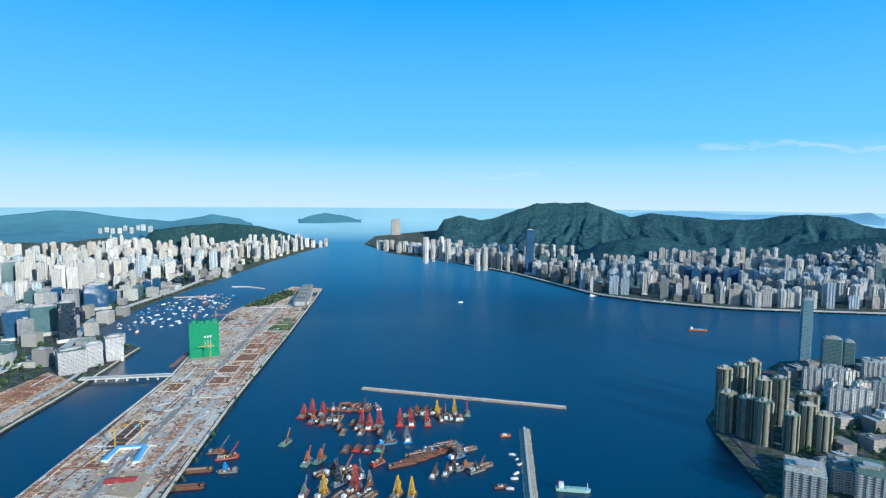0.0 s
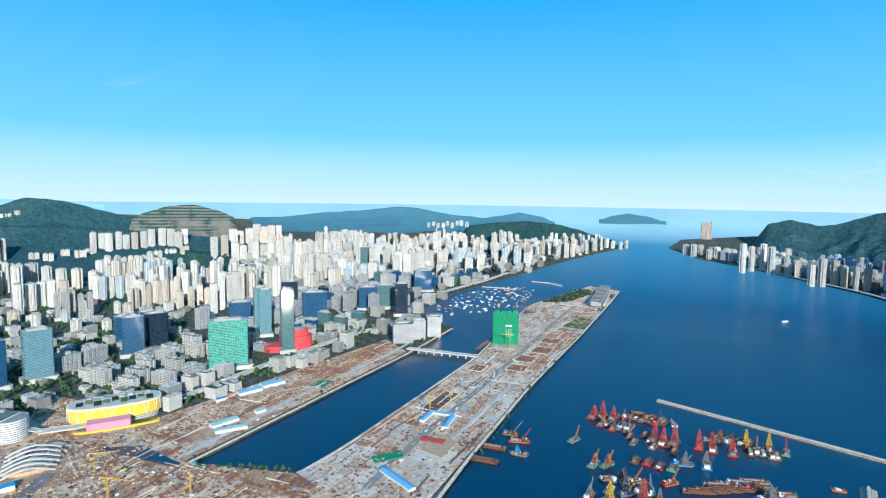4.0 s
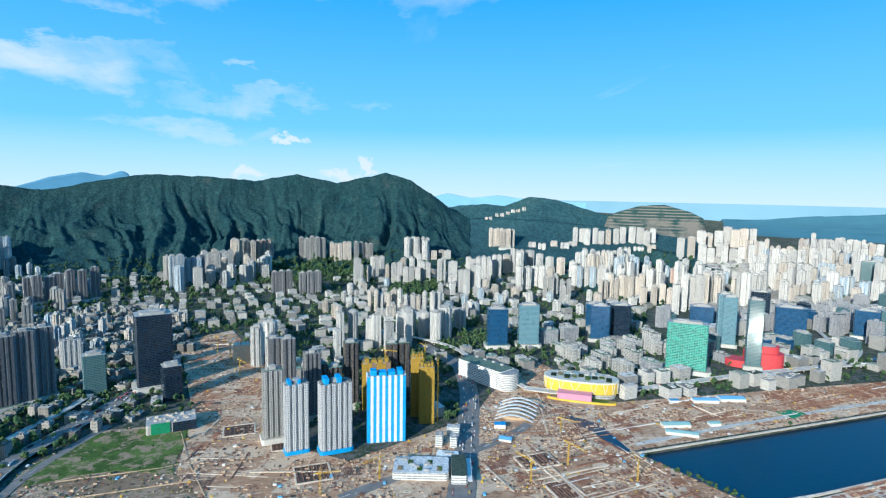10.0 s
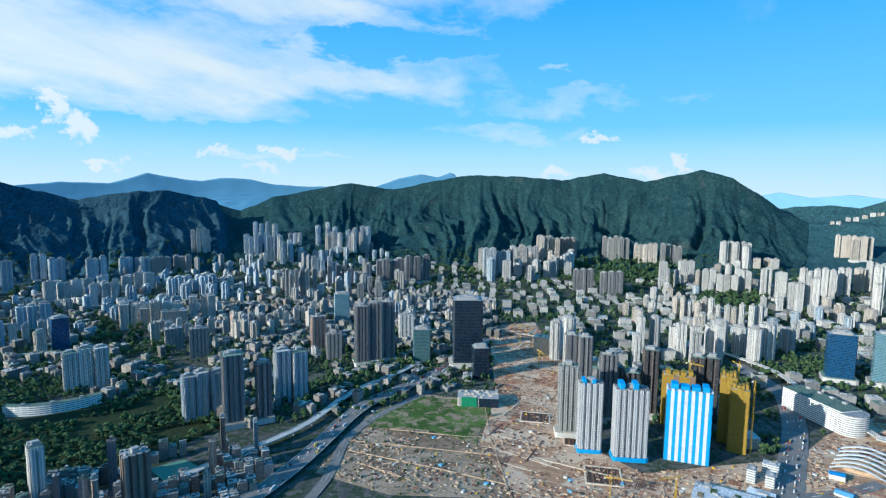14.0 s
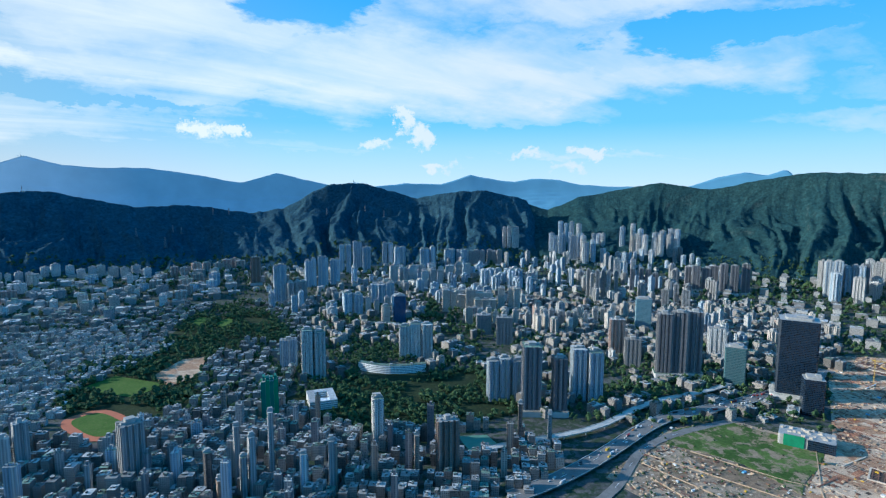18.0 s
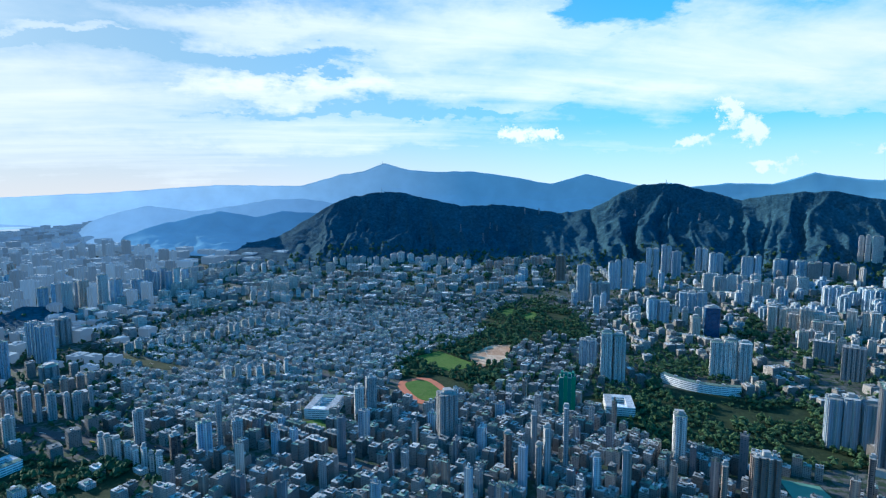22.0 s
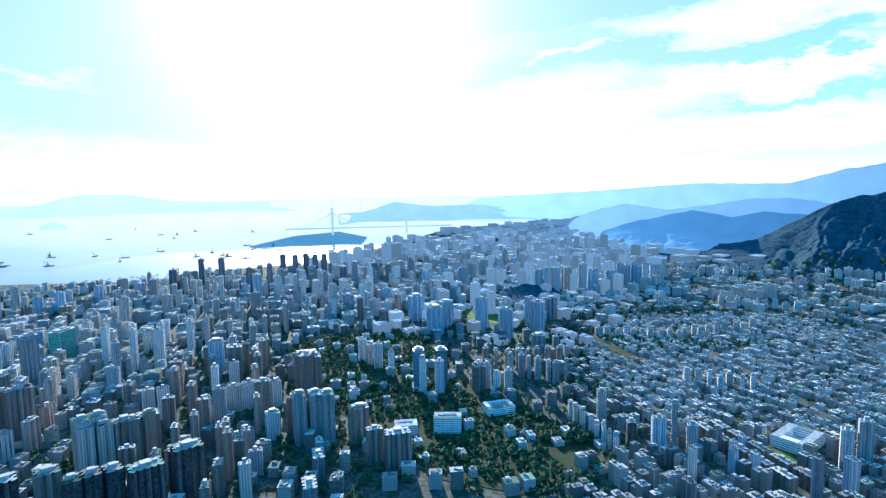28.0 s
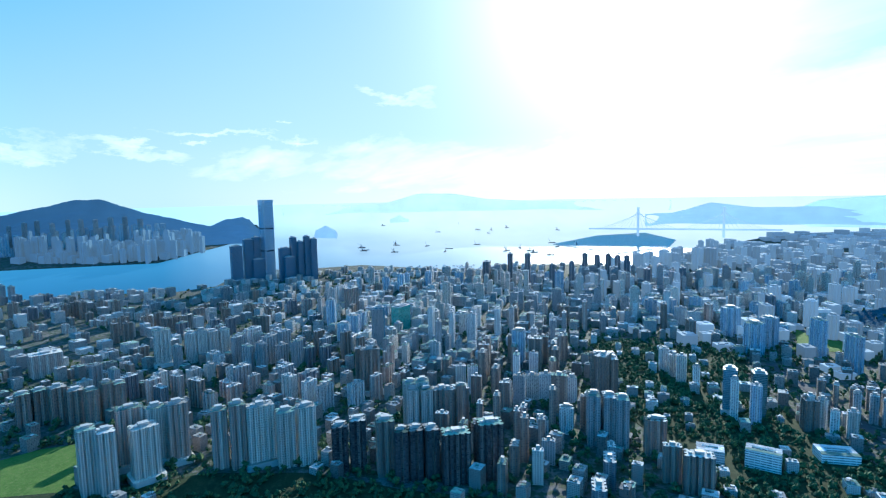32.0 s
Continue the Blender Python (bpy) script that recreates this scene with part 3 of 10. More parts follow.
def ribbon(name, line, width, z, mat, thick=1.5, label="", piers=0.0):
    """A road along a line of plan points, on piers where it is raised."""
    pts = []
    for a, b in zip(line, line[1:]):
        n = max(1, int(math.dist(a, b) / 40))
        pts += [Vector(a).lerp(Vector(b), j / n) for j in range(n)]
    pts.append(Vector(line[-1]))
    for p in pts:
        TAKEN.append((p.x, p.y, width * 0.5 + 3))
    for _ in range(3):
        pts = [pts[0]] + [(pts[i - 1] + pts[i] * 2 + pts[i + 1]) / 4 for i in range(1, len(pts) - 1)] + [pts[-1]]
    v, f = [], []
    for i, p in enumerate(pts):
        d = (pts[min(i + 1, len(pts) - 1)] - pts[max(i - 1, 0)]).normalized()
        s = Vector((-d.y, d.x)) * width / 2
        for q, zz in ((p + s, z), (p - s, z), (p - s, z - thick), (p + s, z - thick)):
            v.append(tuple(at(q.x, q.y, zz)))
        if i:
            b = 4 * i
            f += [(b - 4 + j, b - 4 + (j + 1) % 4, b + (j + 1) % 4, b + j) for j in range(4)]
    f = [tuple(reversed(q)) for q in f]
    f += [(0, 1, 2, 3)[::-1], (4 * len(pts) - 4, 4 * len(pts) - 3, 4 * len(pts) - 2, 4 * len(pts) - 1)]
    ob = tagged(new(name, mesh_of(name, v, f, mat)), label, "road", kind="structure")
    # pale parapets and lane lines
    S, T = Solid(), Solid()
    for i in range(len(pts) - 1):
        d = (pts[i + 1] - pts[i]).normalized()
        s = Vector((-d.y, d.x))
        for o in (-width / 2 + 0.4, width / 2 - 0.4) if piers or z > 10 else ():
            a, b = pts[i] + s * o, pts[i + 1] + s * o
            S.beam(at(a.x, a.y, z + 0.4), at(b.x, b.y, z + 0.4), 0.9 * ratio(a.x, a.y))
        if i % 2 == 0:
            a, b = pts[i], pts[i] + d * 18
            T.beam(at(a.x, a.y, z + 0.05), at(b.x, b.y, z + 0.05), 0.45 * ratio(a.x, a.y))
    if S.f:
        part("parapet", S.mesh("parapet", CONCRETE), ob)
    part("lane_line", T.mesh("lane_line", LANE), ob)
    if piers:
        for i in range(0, len(pts), max(1, int(piers / 40))):
            k, g = ratio(*pts[i]), at(pts[i].x, pts[i].y, 4.0)
            pier = part("pier", PIER, ob)
            pier.matrix_basis = Matrix.Translation(g) @ Matrix.Diagonal((k, k, k * (z - thick - 4.0 + 0.2), 1))
    return ob


LANE = paint("lane_paint", (0.72, 0.72, 0.70), 0.6)
PIER = Solid().prism([(1.6 * math.cos(a * math.pi / 4), 1.1 * math.sin(a * math.pi / 4)) for a in range(8)], 0, 1).mesh("pier", CONCRETE)


# ---------- plans of towers ----------
def notched(w, d, bay, depth):
    """A rectangle whose long sides are cut by light wells, as ribbed flats are."""
    pts = []
    n = max(1, int(w / bay))
    for i in range(n):
        x0, x1 = -w / 2 + w * i / n, -w / 2 + w * (i + 1) / n
        g = (x1 - x0) * 0.2
        pts += [(x0 + g, -d / 2 + depth), (x0 + g, -d / 2), (x1 - g, -d / 2), (x1 - g, -d / 2 + depth)]
    m = max(1, int(d / bay))
    for i in range(m):
        y0, y1 = -d / 2 + d * i / m, -d / 2 + d * (i + 1) / m
        g = (y1 - y0) * 0.25
        if m > 1:
            pts += [(w / 2 - depth, y0 + g), (w / 2, y0 + g), (w / 2, y1 - g), (w / 2 - depth, y1 - g)]
    back = [(-x, -y) for x, y in pts]
    return pts + back


def cross(w):
    a, b, c, n = w / 2, w * 0.21, w * 0.30, w * 0.055
    arm = [(a, -b), (a, -n), (a - n * 1.6, -n), (a - n * 1.6, n), (a, n), (a, b), (c, b), (c, c), (b, c)]
    pts = []
    for q in range(4):
        co, si = (1, 0, -1, 0)[q], (0, 1, 0, -1)[q]
        pts += [(x * co - y * si, x * si + y * co) for x, y in arm]
    return pts


def trident(w):
    """Eight-pointed cluster of flats round one core."""
    pts = []
    for q in range(8):
        a0 = q * math.pi / 4
        for r, o in ((0.5, -0.26), (0.5, 0.26), (0.34, 0.36)):
            pts.append((w * r * math.cos(a0 + o) * 1.05, w * r * math.sin(a0 + o) * 1.05))
    return pts


def box_plan(w, d):
    c = min(w, d) * 0.06
    return [(-w / 2 + c, -d / 2), (w / 2 - c, -d / 2), (w / 2, -d / 2 + c), (w / 2, d / 2 - c), (w / 2 - c, d / 2), (-w / 2 + c, d / 2), (-w / 2, d / 2 - c), (-w / 2, -d / 2 + c)]


PLANS = dict(cross=lambda w, d: cross(w), trident=lambda w, d: trident(w), slab=lambda w, d: notched(w, d, 9.0, min(3.6, d * 0.16)), block=lambda w, d: notched(w, d, 11.0, min(2.2, d * 0.1)), glass=box_plan)
BODY = {}
LABELS = dict(slate="slate grey slender high-rise block of flats with pale ribs", raw="newly topped-out raw grey concrete block of flats", white="white-painted high-rise block of flats with rows of windows", cream="cream high-rise block of flats with stacked bay windows",
              pale="pale blue and white striped high-rise block of flats", pink="salmon pink and cream high-rise flats", brown="brown tiled high-rise block of flats",
              grey="weathered grey concrete high-rise block of flats", dark="dark bronze-tiled tall residential tower", green="green and beige tiled waterside residential tower",
              office="grey office block with long window bands", loft="flat-roofed concrete factory block with window bands", gblue="blue glass curtain-wall office tower",
              ggreen="bright green glass curtain-wall office block", gdark="dark glass curtain-wall office tower", gteal="teal glass office tower", gpale="pale blue glass office tower")


KIND = dict(cross="apartment_tower", trident="apartment_star", slab="apartment_slab", block="apartment_block", glass="office_tower")
UNIT = {}


def unit_box(mat, name):
    if name not in UNIT:
        UNIT[name] = Solid().prism([(-0.5, -0.42), (-0.42, -0.5), (0.42, -0.5), (0.5, -0.42), (0.5, 0.42), (0.42, 0.5), (-0.42, 0.5), (-0.5, 0.42)], 0, 1).mesh(name, mat)
    return UNIT[name]


def roof_boxes(plan, w, d, h):
    """Places and sizes of lift house and tanks on a roof."""
    m, r = min(w, d), random.Random(w * 13 + d * 7 + h)
    if plan == "glass":
        return [("plant_room", 0, 0, w * 0.7, d * 0.66, 5.5), ("cooling_tower", r.uniform(-0.2, 0.2) * w, 0, w * 0.28, d * 0.3, 8.5)]
    return [("lift_house", 0, 0, m * r.uniform(0.42, 0.55), m * 0.4, r.uniform(5, 8)), ("water_tank", -w * 0.3, -d * 0.1, m * 0.2, m * 0.16, 3.6), ("water_tank", w * 0.3, d * 0.1, m * 0.18, m * 0.2, 3.2)]


def tower(plan, mat, x, y, w, h, d=None, turn=0.0, z=5.0, label="", group="", name="", podium=0.0):
    """A tower with its rooftop plant, standing at plan point x, y."""
    d = d or (w if plan in ("cross", "trident") else w * 0.5)
    w, d, h = round(w / 2) * 2, round(d / 2) * 2, round(h / 5) * 5
    key = (plan, mat, w, d, h)
    if key not in BODY:
        BODY[key] = Solid().prism(PLANS[plan](w, d), -12, h).mesh("wall", FLAT_MATS[mat])
    k = ratio(x, y)
    ob = new(name or ("factory_block" if mat == "loft" else KIND[plan]), BODY[key])
    ob.matrix_basis = Matrix.Translation(at(x, y, z)) @ Matrix.Rotation(radians(turn), 4, "Z") @ Matrix.Scale(k, 4)
    tagged(ob, label or LABELS[mat], "building", group)
    for nm, bx, by, bw, bd, bh in roof_boxes(plan, w, d, h):
        part(nm, unit_box(PLANT, nm), ob, Matrix.Translation((bx, by, h - 0.2)) @ Matrix.Diagonal((bw, bd, bh, 1)))
    if podium:
        part("podium", unit_box(LOFT, "podium"), ob, Matrix.Translation((0, 0, -8)) @ Matrix.Diagonal((w * 1.25, d * 1.5, podium + 8, 1)))
    return ob


class Bulk:
    """Far towers of one quarter, gathered into one mesh of several materials."""

    def __init__(self, turn):
        self.S, self.turn, self.mats, self.idx = Solid(), turn, [], []

    def add(self, plan, mat, x, y, w, h, quarter):
        d = w if plan in ("cross", "trident") else w * 0.5
        x, y, z, near = seat(x, y)
        w, d, h = w * near, d * near, h * near
        k, p, c, s = ratio(x, y), at(x, y, z), math.cos(radians(self.turn)), math.sin(radians(self.turn))
        lu, lv = p.x * c + p.y * s, -p.x * s + p.y * c
        n = len(self.S.f)
        turned = (lambda a, b: (-b, a)) if quarter else (lambda a, b: (a, b))
        pts = [turned(a * k, b * k) for a, b in PLANS[plan](w, d)]
        self.S.prism([(lu + a, lv + b) for a, b in pts], p.z - 15 * k, p.z + h * k)
        for nm, bx, by, bw, bd, bh in roof_boxes(plan, w, d, h):
            a, b = turned(bx * k, by * k)
            bw, bd = (bd, bw) if quarter else (bw, bd)
            self.S.box(lu + a, lv + b, p.z + (h - 0.2) * k, bw * k, bd * k, bh * k)
        if mat not in self.mats:
            self.mats.append(mat)
        self.idx += [self.mats.index(mat)] * (len(self.S.f) - n)

    def finish(self, name, label, mat=None):
        if not self.idx:
            return
        me = mesh_of(name, self.S.v, self.S.f, mat or FLAT_MATS[self.mats[0]])
        if not mat:
            for m in self.mats[1:]:
                me.materials.append(FLAT_MATS[m])
            me.polygons.foreach_set("material_index", self.idx)
        ob = new(name, me)
        ob.matrix_basis = Matrix.Rotation(radians(self.turn), 4, "Z")
        tagged(ob, label, "buildings", kind="stuff")


KEEP = []


class Spots(dict):
    """Ground already built on, in 100 m squares."""

    def append(self, spot):
        self.setdefault((int(spot[0] // 100), int(spot[1] // 100)), []).append(spot)


TAKEN = Spots()


def free(x, y, r):
    i, j = int(x // 100), int(y // 100)
    if any(abs(x - q[0][0]) < 300 and abs(y - q[0][1]) < 300 and inside(x, y, q) for q in KEEP):
        return False
    return all((x - a) ** 2 + (y - b) ** 2 > (r + c) ** 2 for di in (-1, 0, 1) for dj in (-1, 0, 1) for a, b, c in TAKEN.get((i + di, j + dj), ()))


def hero(plan, mat, x, y, w, h, turn=0.0, d=None, **more):
    TAKEN.append((x, y, w * 0.62))
    x, y, z, near = seat(x, y)
    return tower(plan, mat, x, y, w * near, h * near, d * near if d else None, turn, z, **more)


def fill(poly, gap, turn, kinds, heights, widths, group, odds=1.0, shy=(), jitter=0.35, near=2150.0, haze=False, estate_size=240.0, bare=0.12, green=0.0):
    """Towers on a loose grid over a quarter of the town. kinds: (plan, material, weight)."""
    c, s = math.cos(radians(turn)), math.sin(radians(turn))
    loc = [(x * c + y * s, -x * s + y * c) for x, y in poly]
    x0, x1, y0, y1 = min(p[0] for p in loc), max(p[0] for p in loc), min(p[1] for p in loc), max(p[1] for p in loc)
    gy, far = y0, Bulk(turn)
    weights = [k[2] for k in kinds]
    while gy < y1:
        gx = x0
        while gx < x1:
            u, v = gx + gap * jitter * RNG.uniform(-1, 1), gy + gap * jitter * RNG.uniform(-1, 1)
            x, y = u * c - v * s, u * s + v * c
            # one estate shares plan, colour, height and bearing
            estate = random.Random(int((u + 40 * noise.noise((u * 0.01, v * 0.01, 1.0))) // estate_size) * 7919 + int((v + 40 * noise.noise((u * 0.01, v * 0.01, 5.0))) // estate_size) * 104729 + len(group))
            plan, mat, _ = (estate if RNG.random() < 0.75 else RNG).choices(kinds, weights)[0]
            w, h, roll = estate.uniform(*widths) * RNG.uniform(0.9, 1.1), estate.uniform(*heights) * RNG.choice((0.82, 0.94, 1, 1.04)), RNG.random()
            if estate.random() < bare:
                roll = 2.0
            if roll < odds and inside(x, y, poly) and free(x, y, w * 0.5) and not any(inside(x, y, q) for q in shy):
                if math.hypot(x, y) < near:
                    tower(plan, mat, x, y, w, h, None, turn + RNG.choice((0, 0, 90)) + RNG.uniform(-3, 3), group=group)
                else:
                    far.add(plan, mat, x, y, w, h, RNG.random() < 0.3)
                TAKEN.append((x, y, w * 0.5))
            gx += gap
        gy += gap
    # hazed quarters swap their walls for one tone with haze painted in as glow
    far.finish("far_" + group.replace(" ", "_").replace("-", "_"), group + ", many far high-rise blocks of flats", (HAZE_TOWN if haze is True else haze) or None)


def carpet(name, poly, gap, turn, mat, heights, size, odds, label, shy=(), lanes=5, street=0.45):
    """Dense low blocks with lanes between, one mesh, with roof huts and tanks."""
    c, s = math.cos(radians(turn)), math.sin(radians(turn))
    loc = [(x * c + y * s, -x * s + y * c) for x, y in poly]
    x0, x1, y0, y1 = min(p[0] for p in loc), max(p[0] for p in loc), min(p[1] for p in loc), max(p[1] for p in loc)
    S = Solid()
    j, gy = 0, y0
    while gy < y1:
        i, gx = 0, x0
        while gx < x1:
            u, v = gx + RNG.uniform(-0.12, 0.12) * gap + (i // lanes) * gap * 0.6, gy + RNG.uniform(-0.12, 0.12) * gap + (j // 2) * gap * street
            x, y = u * c - v * s, u * s + v * c
            if RNG.random() < odds and inside(x, y, poly) and free(x, y, size[0] * 0.5) and not any(inside(x, y, q) for q in shy) and hill(x, y) < 22:
                k, p = ratio(x, y), at(x, y)
                lu, lv = p.x * c + p.y * s, -p.x * s + p.y * c
                w, d, h = RNG.uniform(*size) * k, RNG.uniform(*size) * k, RNG.uniform(*heights) * k
                z0 = p.z - 6
                S.box(lu, lv, z0, w, d, h + 6)
                if RNG.random() < 0.35:
                    S.box(lu + w * 0.28, lv - d * 0.1, z0 + 1, w * 0.4, d * 0.75, h * RNG.uniform(0.75, 0.98) + 5)
                for _ in range(RNG.choice((2, 3, 4, 5))):
                    q = RNG.uniform(0.12, 0.34)
                    S.box(lu + RNG.uniform(-0.3, 0.3) * w, lv + RNG.uniform(-0.3, 0.3) * d, z0 + h + 6, w * q, d * q * 1.1, RNG.uniform(1.8, 3.6) * k)
            i, gx = i + 1, gx + gap
        j, gy = j + 1, gy + gap
    ob = new(name, S.mesh(name, mat))
    ob.matrix_basis = Matrix.Rotation(radians(turn), 4, "Z")
    return tagged(ob, label, "buildings", kind="stuff")


def wood(name, poly, gap, sizes, label, odds=0.9, shy=(), z=5.0):
    """Trees by the hundred: short trunks with limbs and crowns of many ragged clumps."""
    S = Solid()
    x0, x1, y0, y1 = min(p[0] for p in poly), max(p[0] for p in poly), min(p[1] for p in poly), max(p[1] for p in poly)
    gx = x0
    while gx < x1:
        gy = y0
        while gy < y1:
            x, y = gx + RNG.uniform(-0.6, 0.6) * gap, gy + RNG.uniform(-0.6, 0.6) * gap
            if RNG.random() < odds and noise.noise((x * 0.011, y * 0.011, 2.0)) > -0.28 and inside(x, y, poly) and free(x, y, 2.0) and not any(inside(x, y, q) for q in shy):
                g = hill(x, y)
                if g > 8 and math.hypot(x, y) > 3700:
                    gy += gap
                    continue
                k, p = ratio(x, y), at(x, y, z if g < 6 else g - 3)
                r = RNG.uniform(*sizes) * RNG.choice((0.7, 1, 1, 1.25)) * k
                S.beam(p - Vector((0, 0, 2)), p + Vector((r * 0.1, 0, r * 0.9)), r * 0.12)
                for c in range(7 if math.hypot(x, y) < 1700 else 5):
                    a, e = RNG.uniform(0, 6.28), RNG.uniform(0, 1)
                    q = p + Vector((math.cos(a) * r * 0.62 * e, math.sin(a) * r * 0.62 * e, r * RNG.uniform(0.7, 1.5) - r * 0.35 * e))
                    clump(S, q, r * RNG.uniform(0.32, 0.58))
            gy += gap
        gx += gap
    return tagged(new(name, S.mesh(name, LEAF)), label, "trees", kind="stuff")


def clump(S, q, r):
    b = len(S.v)
    for dx, dy, dz in ((1, 0, 0), (-1, 0, 0), (0, 1, 0), (0, -1, 0), (0, 0, 0.9), (0, 0, -0.7)):
        g = r * RNG.uniform(0.7, 1.25)
        S.v.append((q.x + dx * g + RNG.uniform(-0.25, 0.25) * r, q.y + dy * g + RNG.uniform(-0.25, 0.25) * r, q.z + dz * g))
    S.f += [(b, b + 2, b + 4), (b + 2, b + 1, b + 4), (b + 1, b + 3, b + 4), (b + 3, b, b + 4), (b + 2, b, b + 5), (b + 1, b + 2, b + 5), (b + 3, b + 1, b + 5), (b, b + 3, b + 5)]


def ridge(name, line, r_foot, r_top, mat, label, foot=5.0, rough=1.0, steps=60, fine=0.3):
    """A range of hills: its skyline given as bearings and angles of height, its spurs running down to the foot."""
    b0, b1 = line[0][0], line[-1][0]
    n = max(24, int(abs(b1 - b0) / fine))
    xs, es = [p[0] for p in line], [p[1] for p in line]
    v, f, feet, tops, heights = [], [], [], [], []
    rows = steps + int(steps * 0.4)
    for i in range(n + 1):
        b = b0 + (b1 - b0) * i / n
        e = float(np.interp(b, xs, es))
        ends = min(1.0, min(i, n - i) / (n * 0.03 + 1))
        jag = noise.fractal((b * 0.9, r_top * 0.001, 3.3), 0.9, 2.2, 5) * 0.10 * rough
        rt = r_top * (1 + 0.04 * noise.noise((b * 0.13, 5.1, 0)))
        rf = r_foot if isinstance(r_foot, (int, float)) else float(np.interp(b, [q[0] for q in r_foot], [q[1] for q in r_foot]))
        rf *= 1 + 0.05 * noise.noise((b * 0.22, 1.7, r_top * 0.01))
        top = EYE_Z + rt * math.tan(radians(e + jag))
        column = []
        for j in range(rows + 1):
            s = j / steps
            r = rf + (rt - rf) * s
            x, y = -r * math.sin(radians(b)), r * math.cos(radians(b))
            if s <= 1:
                g = s ** 1.35 * (1.0 - 0.28 * math.sin(math.pi * s))
                # spurs run down from the crest and branch, with gullies between them
                seed = r_top * 0.0007
                lean = b + 3.4 * noise.noise((b * 0.16, s * 1.5, seed)) + 1.0 * noise.noise((b * 0.7, s * 3.2, seed + 4))
                main = 1.0 - 2.2 * abs(noise.noise((lean * 0.42, s * 0.35, seed)))
                side = 1.0 - 2.2 * abs(noise.noise((lean * 1.05 + s * 0.9, s * 1.6, seed + 9)))
                twig = 1.0 - 2.2 * abs(noise.noise((lean * 2.4 - s * 1.2, s * 4.5, seed + 17)))
                wx, wy = x / 560 + 0.5 * noise.noise((x / 800, y / 800, 1.0)), y / 560 + 0.5 * noise.noise((x / 800, y / 800, 4.0))
                crag = noise.ridged_multi_fractal((wx, wy, seed), 0.8, 2.15, 7, 1.0, 2.0) - 1.05
                spur = 0.58 * (main - 0.45) + 0.36 * (side - 0.45) * (1.2 - s * 0.5) + 0.20 * (twig - 0.45) + 0.50 * crag
                z = foot + (top - foot) * g + spur * 0.16 * rough * (top - foot) * math.sin(math.pi * min(1, s)) ** 0.75
                z = min(z, foot + (top - foot) * (0.3 + 0.7 * s))
            else:
                z = foot + (top - foot) * max(0.0, 1 - (s - 1) / 0.4) ** 0.8
            z = foot - 20 + (z - foot + 20) * ends
            column.append(z)
            v.append(tuple(at(x, y, z)))
        feet.append(rf), tops.append(rt), heights.append(column)
    m = rows + 1
    for i in range(n):
        for j in range(rows):
            f.append((i * m + j + 1, (i + 1) * m + j + 1, (i + 1) * m + j, i * m + j))
    HILLS.append((b0, b1, n, steps, rows, feet, tops, heights))
    return tagged(new(name, mesh_of(name, v, f, mat, True)), label, "hills", kind="structure")


HILLS = []


def hill(x, y):
    """Height of the ground at a plan point, hills included."""
    r, b, best = math.hypot(x, y), math.degrees(math.atan2(-x, y)), 5.0
    for b0, b1, n, steps, rows, feet, tops, heights in HILLS:
        q = b if b0 <= b <= b1 else b + 360
        if b0 <= q <= b1:
            i = min(n, int((q - b0) / (b1 - b0) * n + 0.5))
            j = (r - feet[i]) / (tops[i] - feet[i]) * steps
            if 0 <= j < rows:
                a = int(j)
                best = max(best, heights[i][a] + (heights[i][a + 1] - heights[i][a]) * (j - a))
    return best


def seat(x, y):
    """Where the slope is met on the way out to a far plan point: x, y, height, and how much nearer that is."""
    far = math.hypot(x, y)
    if far > 2550:
        r = 2500.0
        while r < far:
            k = r / far
            if hill(x * k, y * k) >= EYE_Z - (EYE_Z - 5.0) * k:
                return x * k, y * k, EYE_Z - (EYE_Z - 5.0) * k, k
            r += 25
    return x, y, 5.0, 1.0


# ---------- plan: outlines in metres from the lookout ----------
KOWLOON = [(-1230, 6000), (-1260, 5568), (-1351, 4334), (-1355, 3196), (-1368, 2561), (-1299, 2023), (-1200, 1950), (-995, 1813), (-951, 1458), (-890, 612), (-696, 706), (-693, 805), (-753, 1514), (-922, 2392), (-832, 3126), (-662, 3056), (-621, 2673), (-561, 2021), (-509, 1335), (-460, 900), (-430, 700), (-300, 520), (0, 480), (300, 640), (480, 830), (561, 919), (565, 978), (588, 1164), (606, 1242), (740, 1420), (1048, 1700), (1385, 1745), (2000, 1650), (2700, 1350), (3300, 900), (3450, 400), (3209, -2), (3300, -260), (3700, -420), (3750, -640), (3712, -1248), (3047, -1728), (3126, -2061), (2911, -2495), (2467, -2889), (2964, -3583), (3567, -5764), (2824, -7611), (4788, -13156), (0, -14000), (-4788, -13156), (-8999, -10725), (-12124, -7000), (-13787, -2431), (-13787, 2431), (-12124, 7000), (-6428, 7660), (-3381, 7250)]
STONECUTTERS = [(4122, -3228), (4603, -4196), (4563, -4856), (3740, -4392), (3328, -3828), (3220, -3161)]
ISLAND = [(-856, 6105), (-488, 5155), (-111, 4682), (479, 3714), (792, 2906), (1015, 2704), (1340, 2533), (1962, 2440), (2600, 2350), (3600, 2000), (4500, 1500), (5000, 1150), (4789, 20), (7428, -1217), (10000, -1500), (12000, 4000), (7000, 9000), (500, 10000), (-900, 7400)]
RING, PILE_STRIP = (-649, 1288), ((-686, 883), (-704, 1110))
RUNWAY_LAND = [(-685, 815), (-745, 1514), (-912, 2392), (-830, 3110), (-668, 3046), (-629, 2673), (-569, 2021), (-517, 1335), (-468, 900), (-440, 640), (-700, 700)]
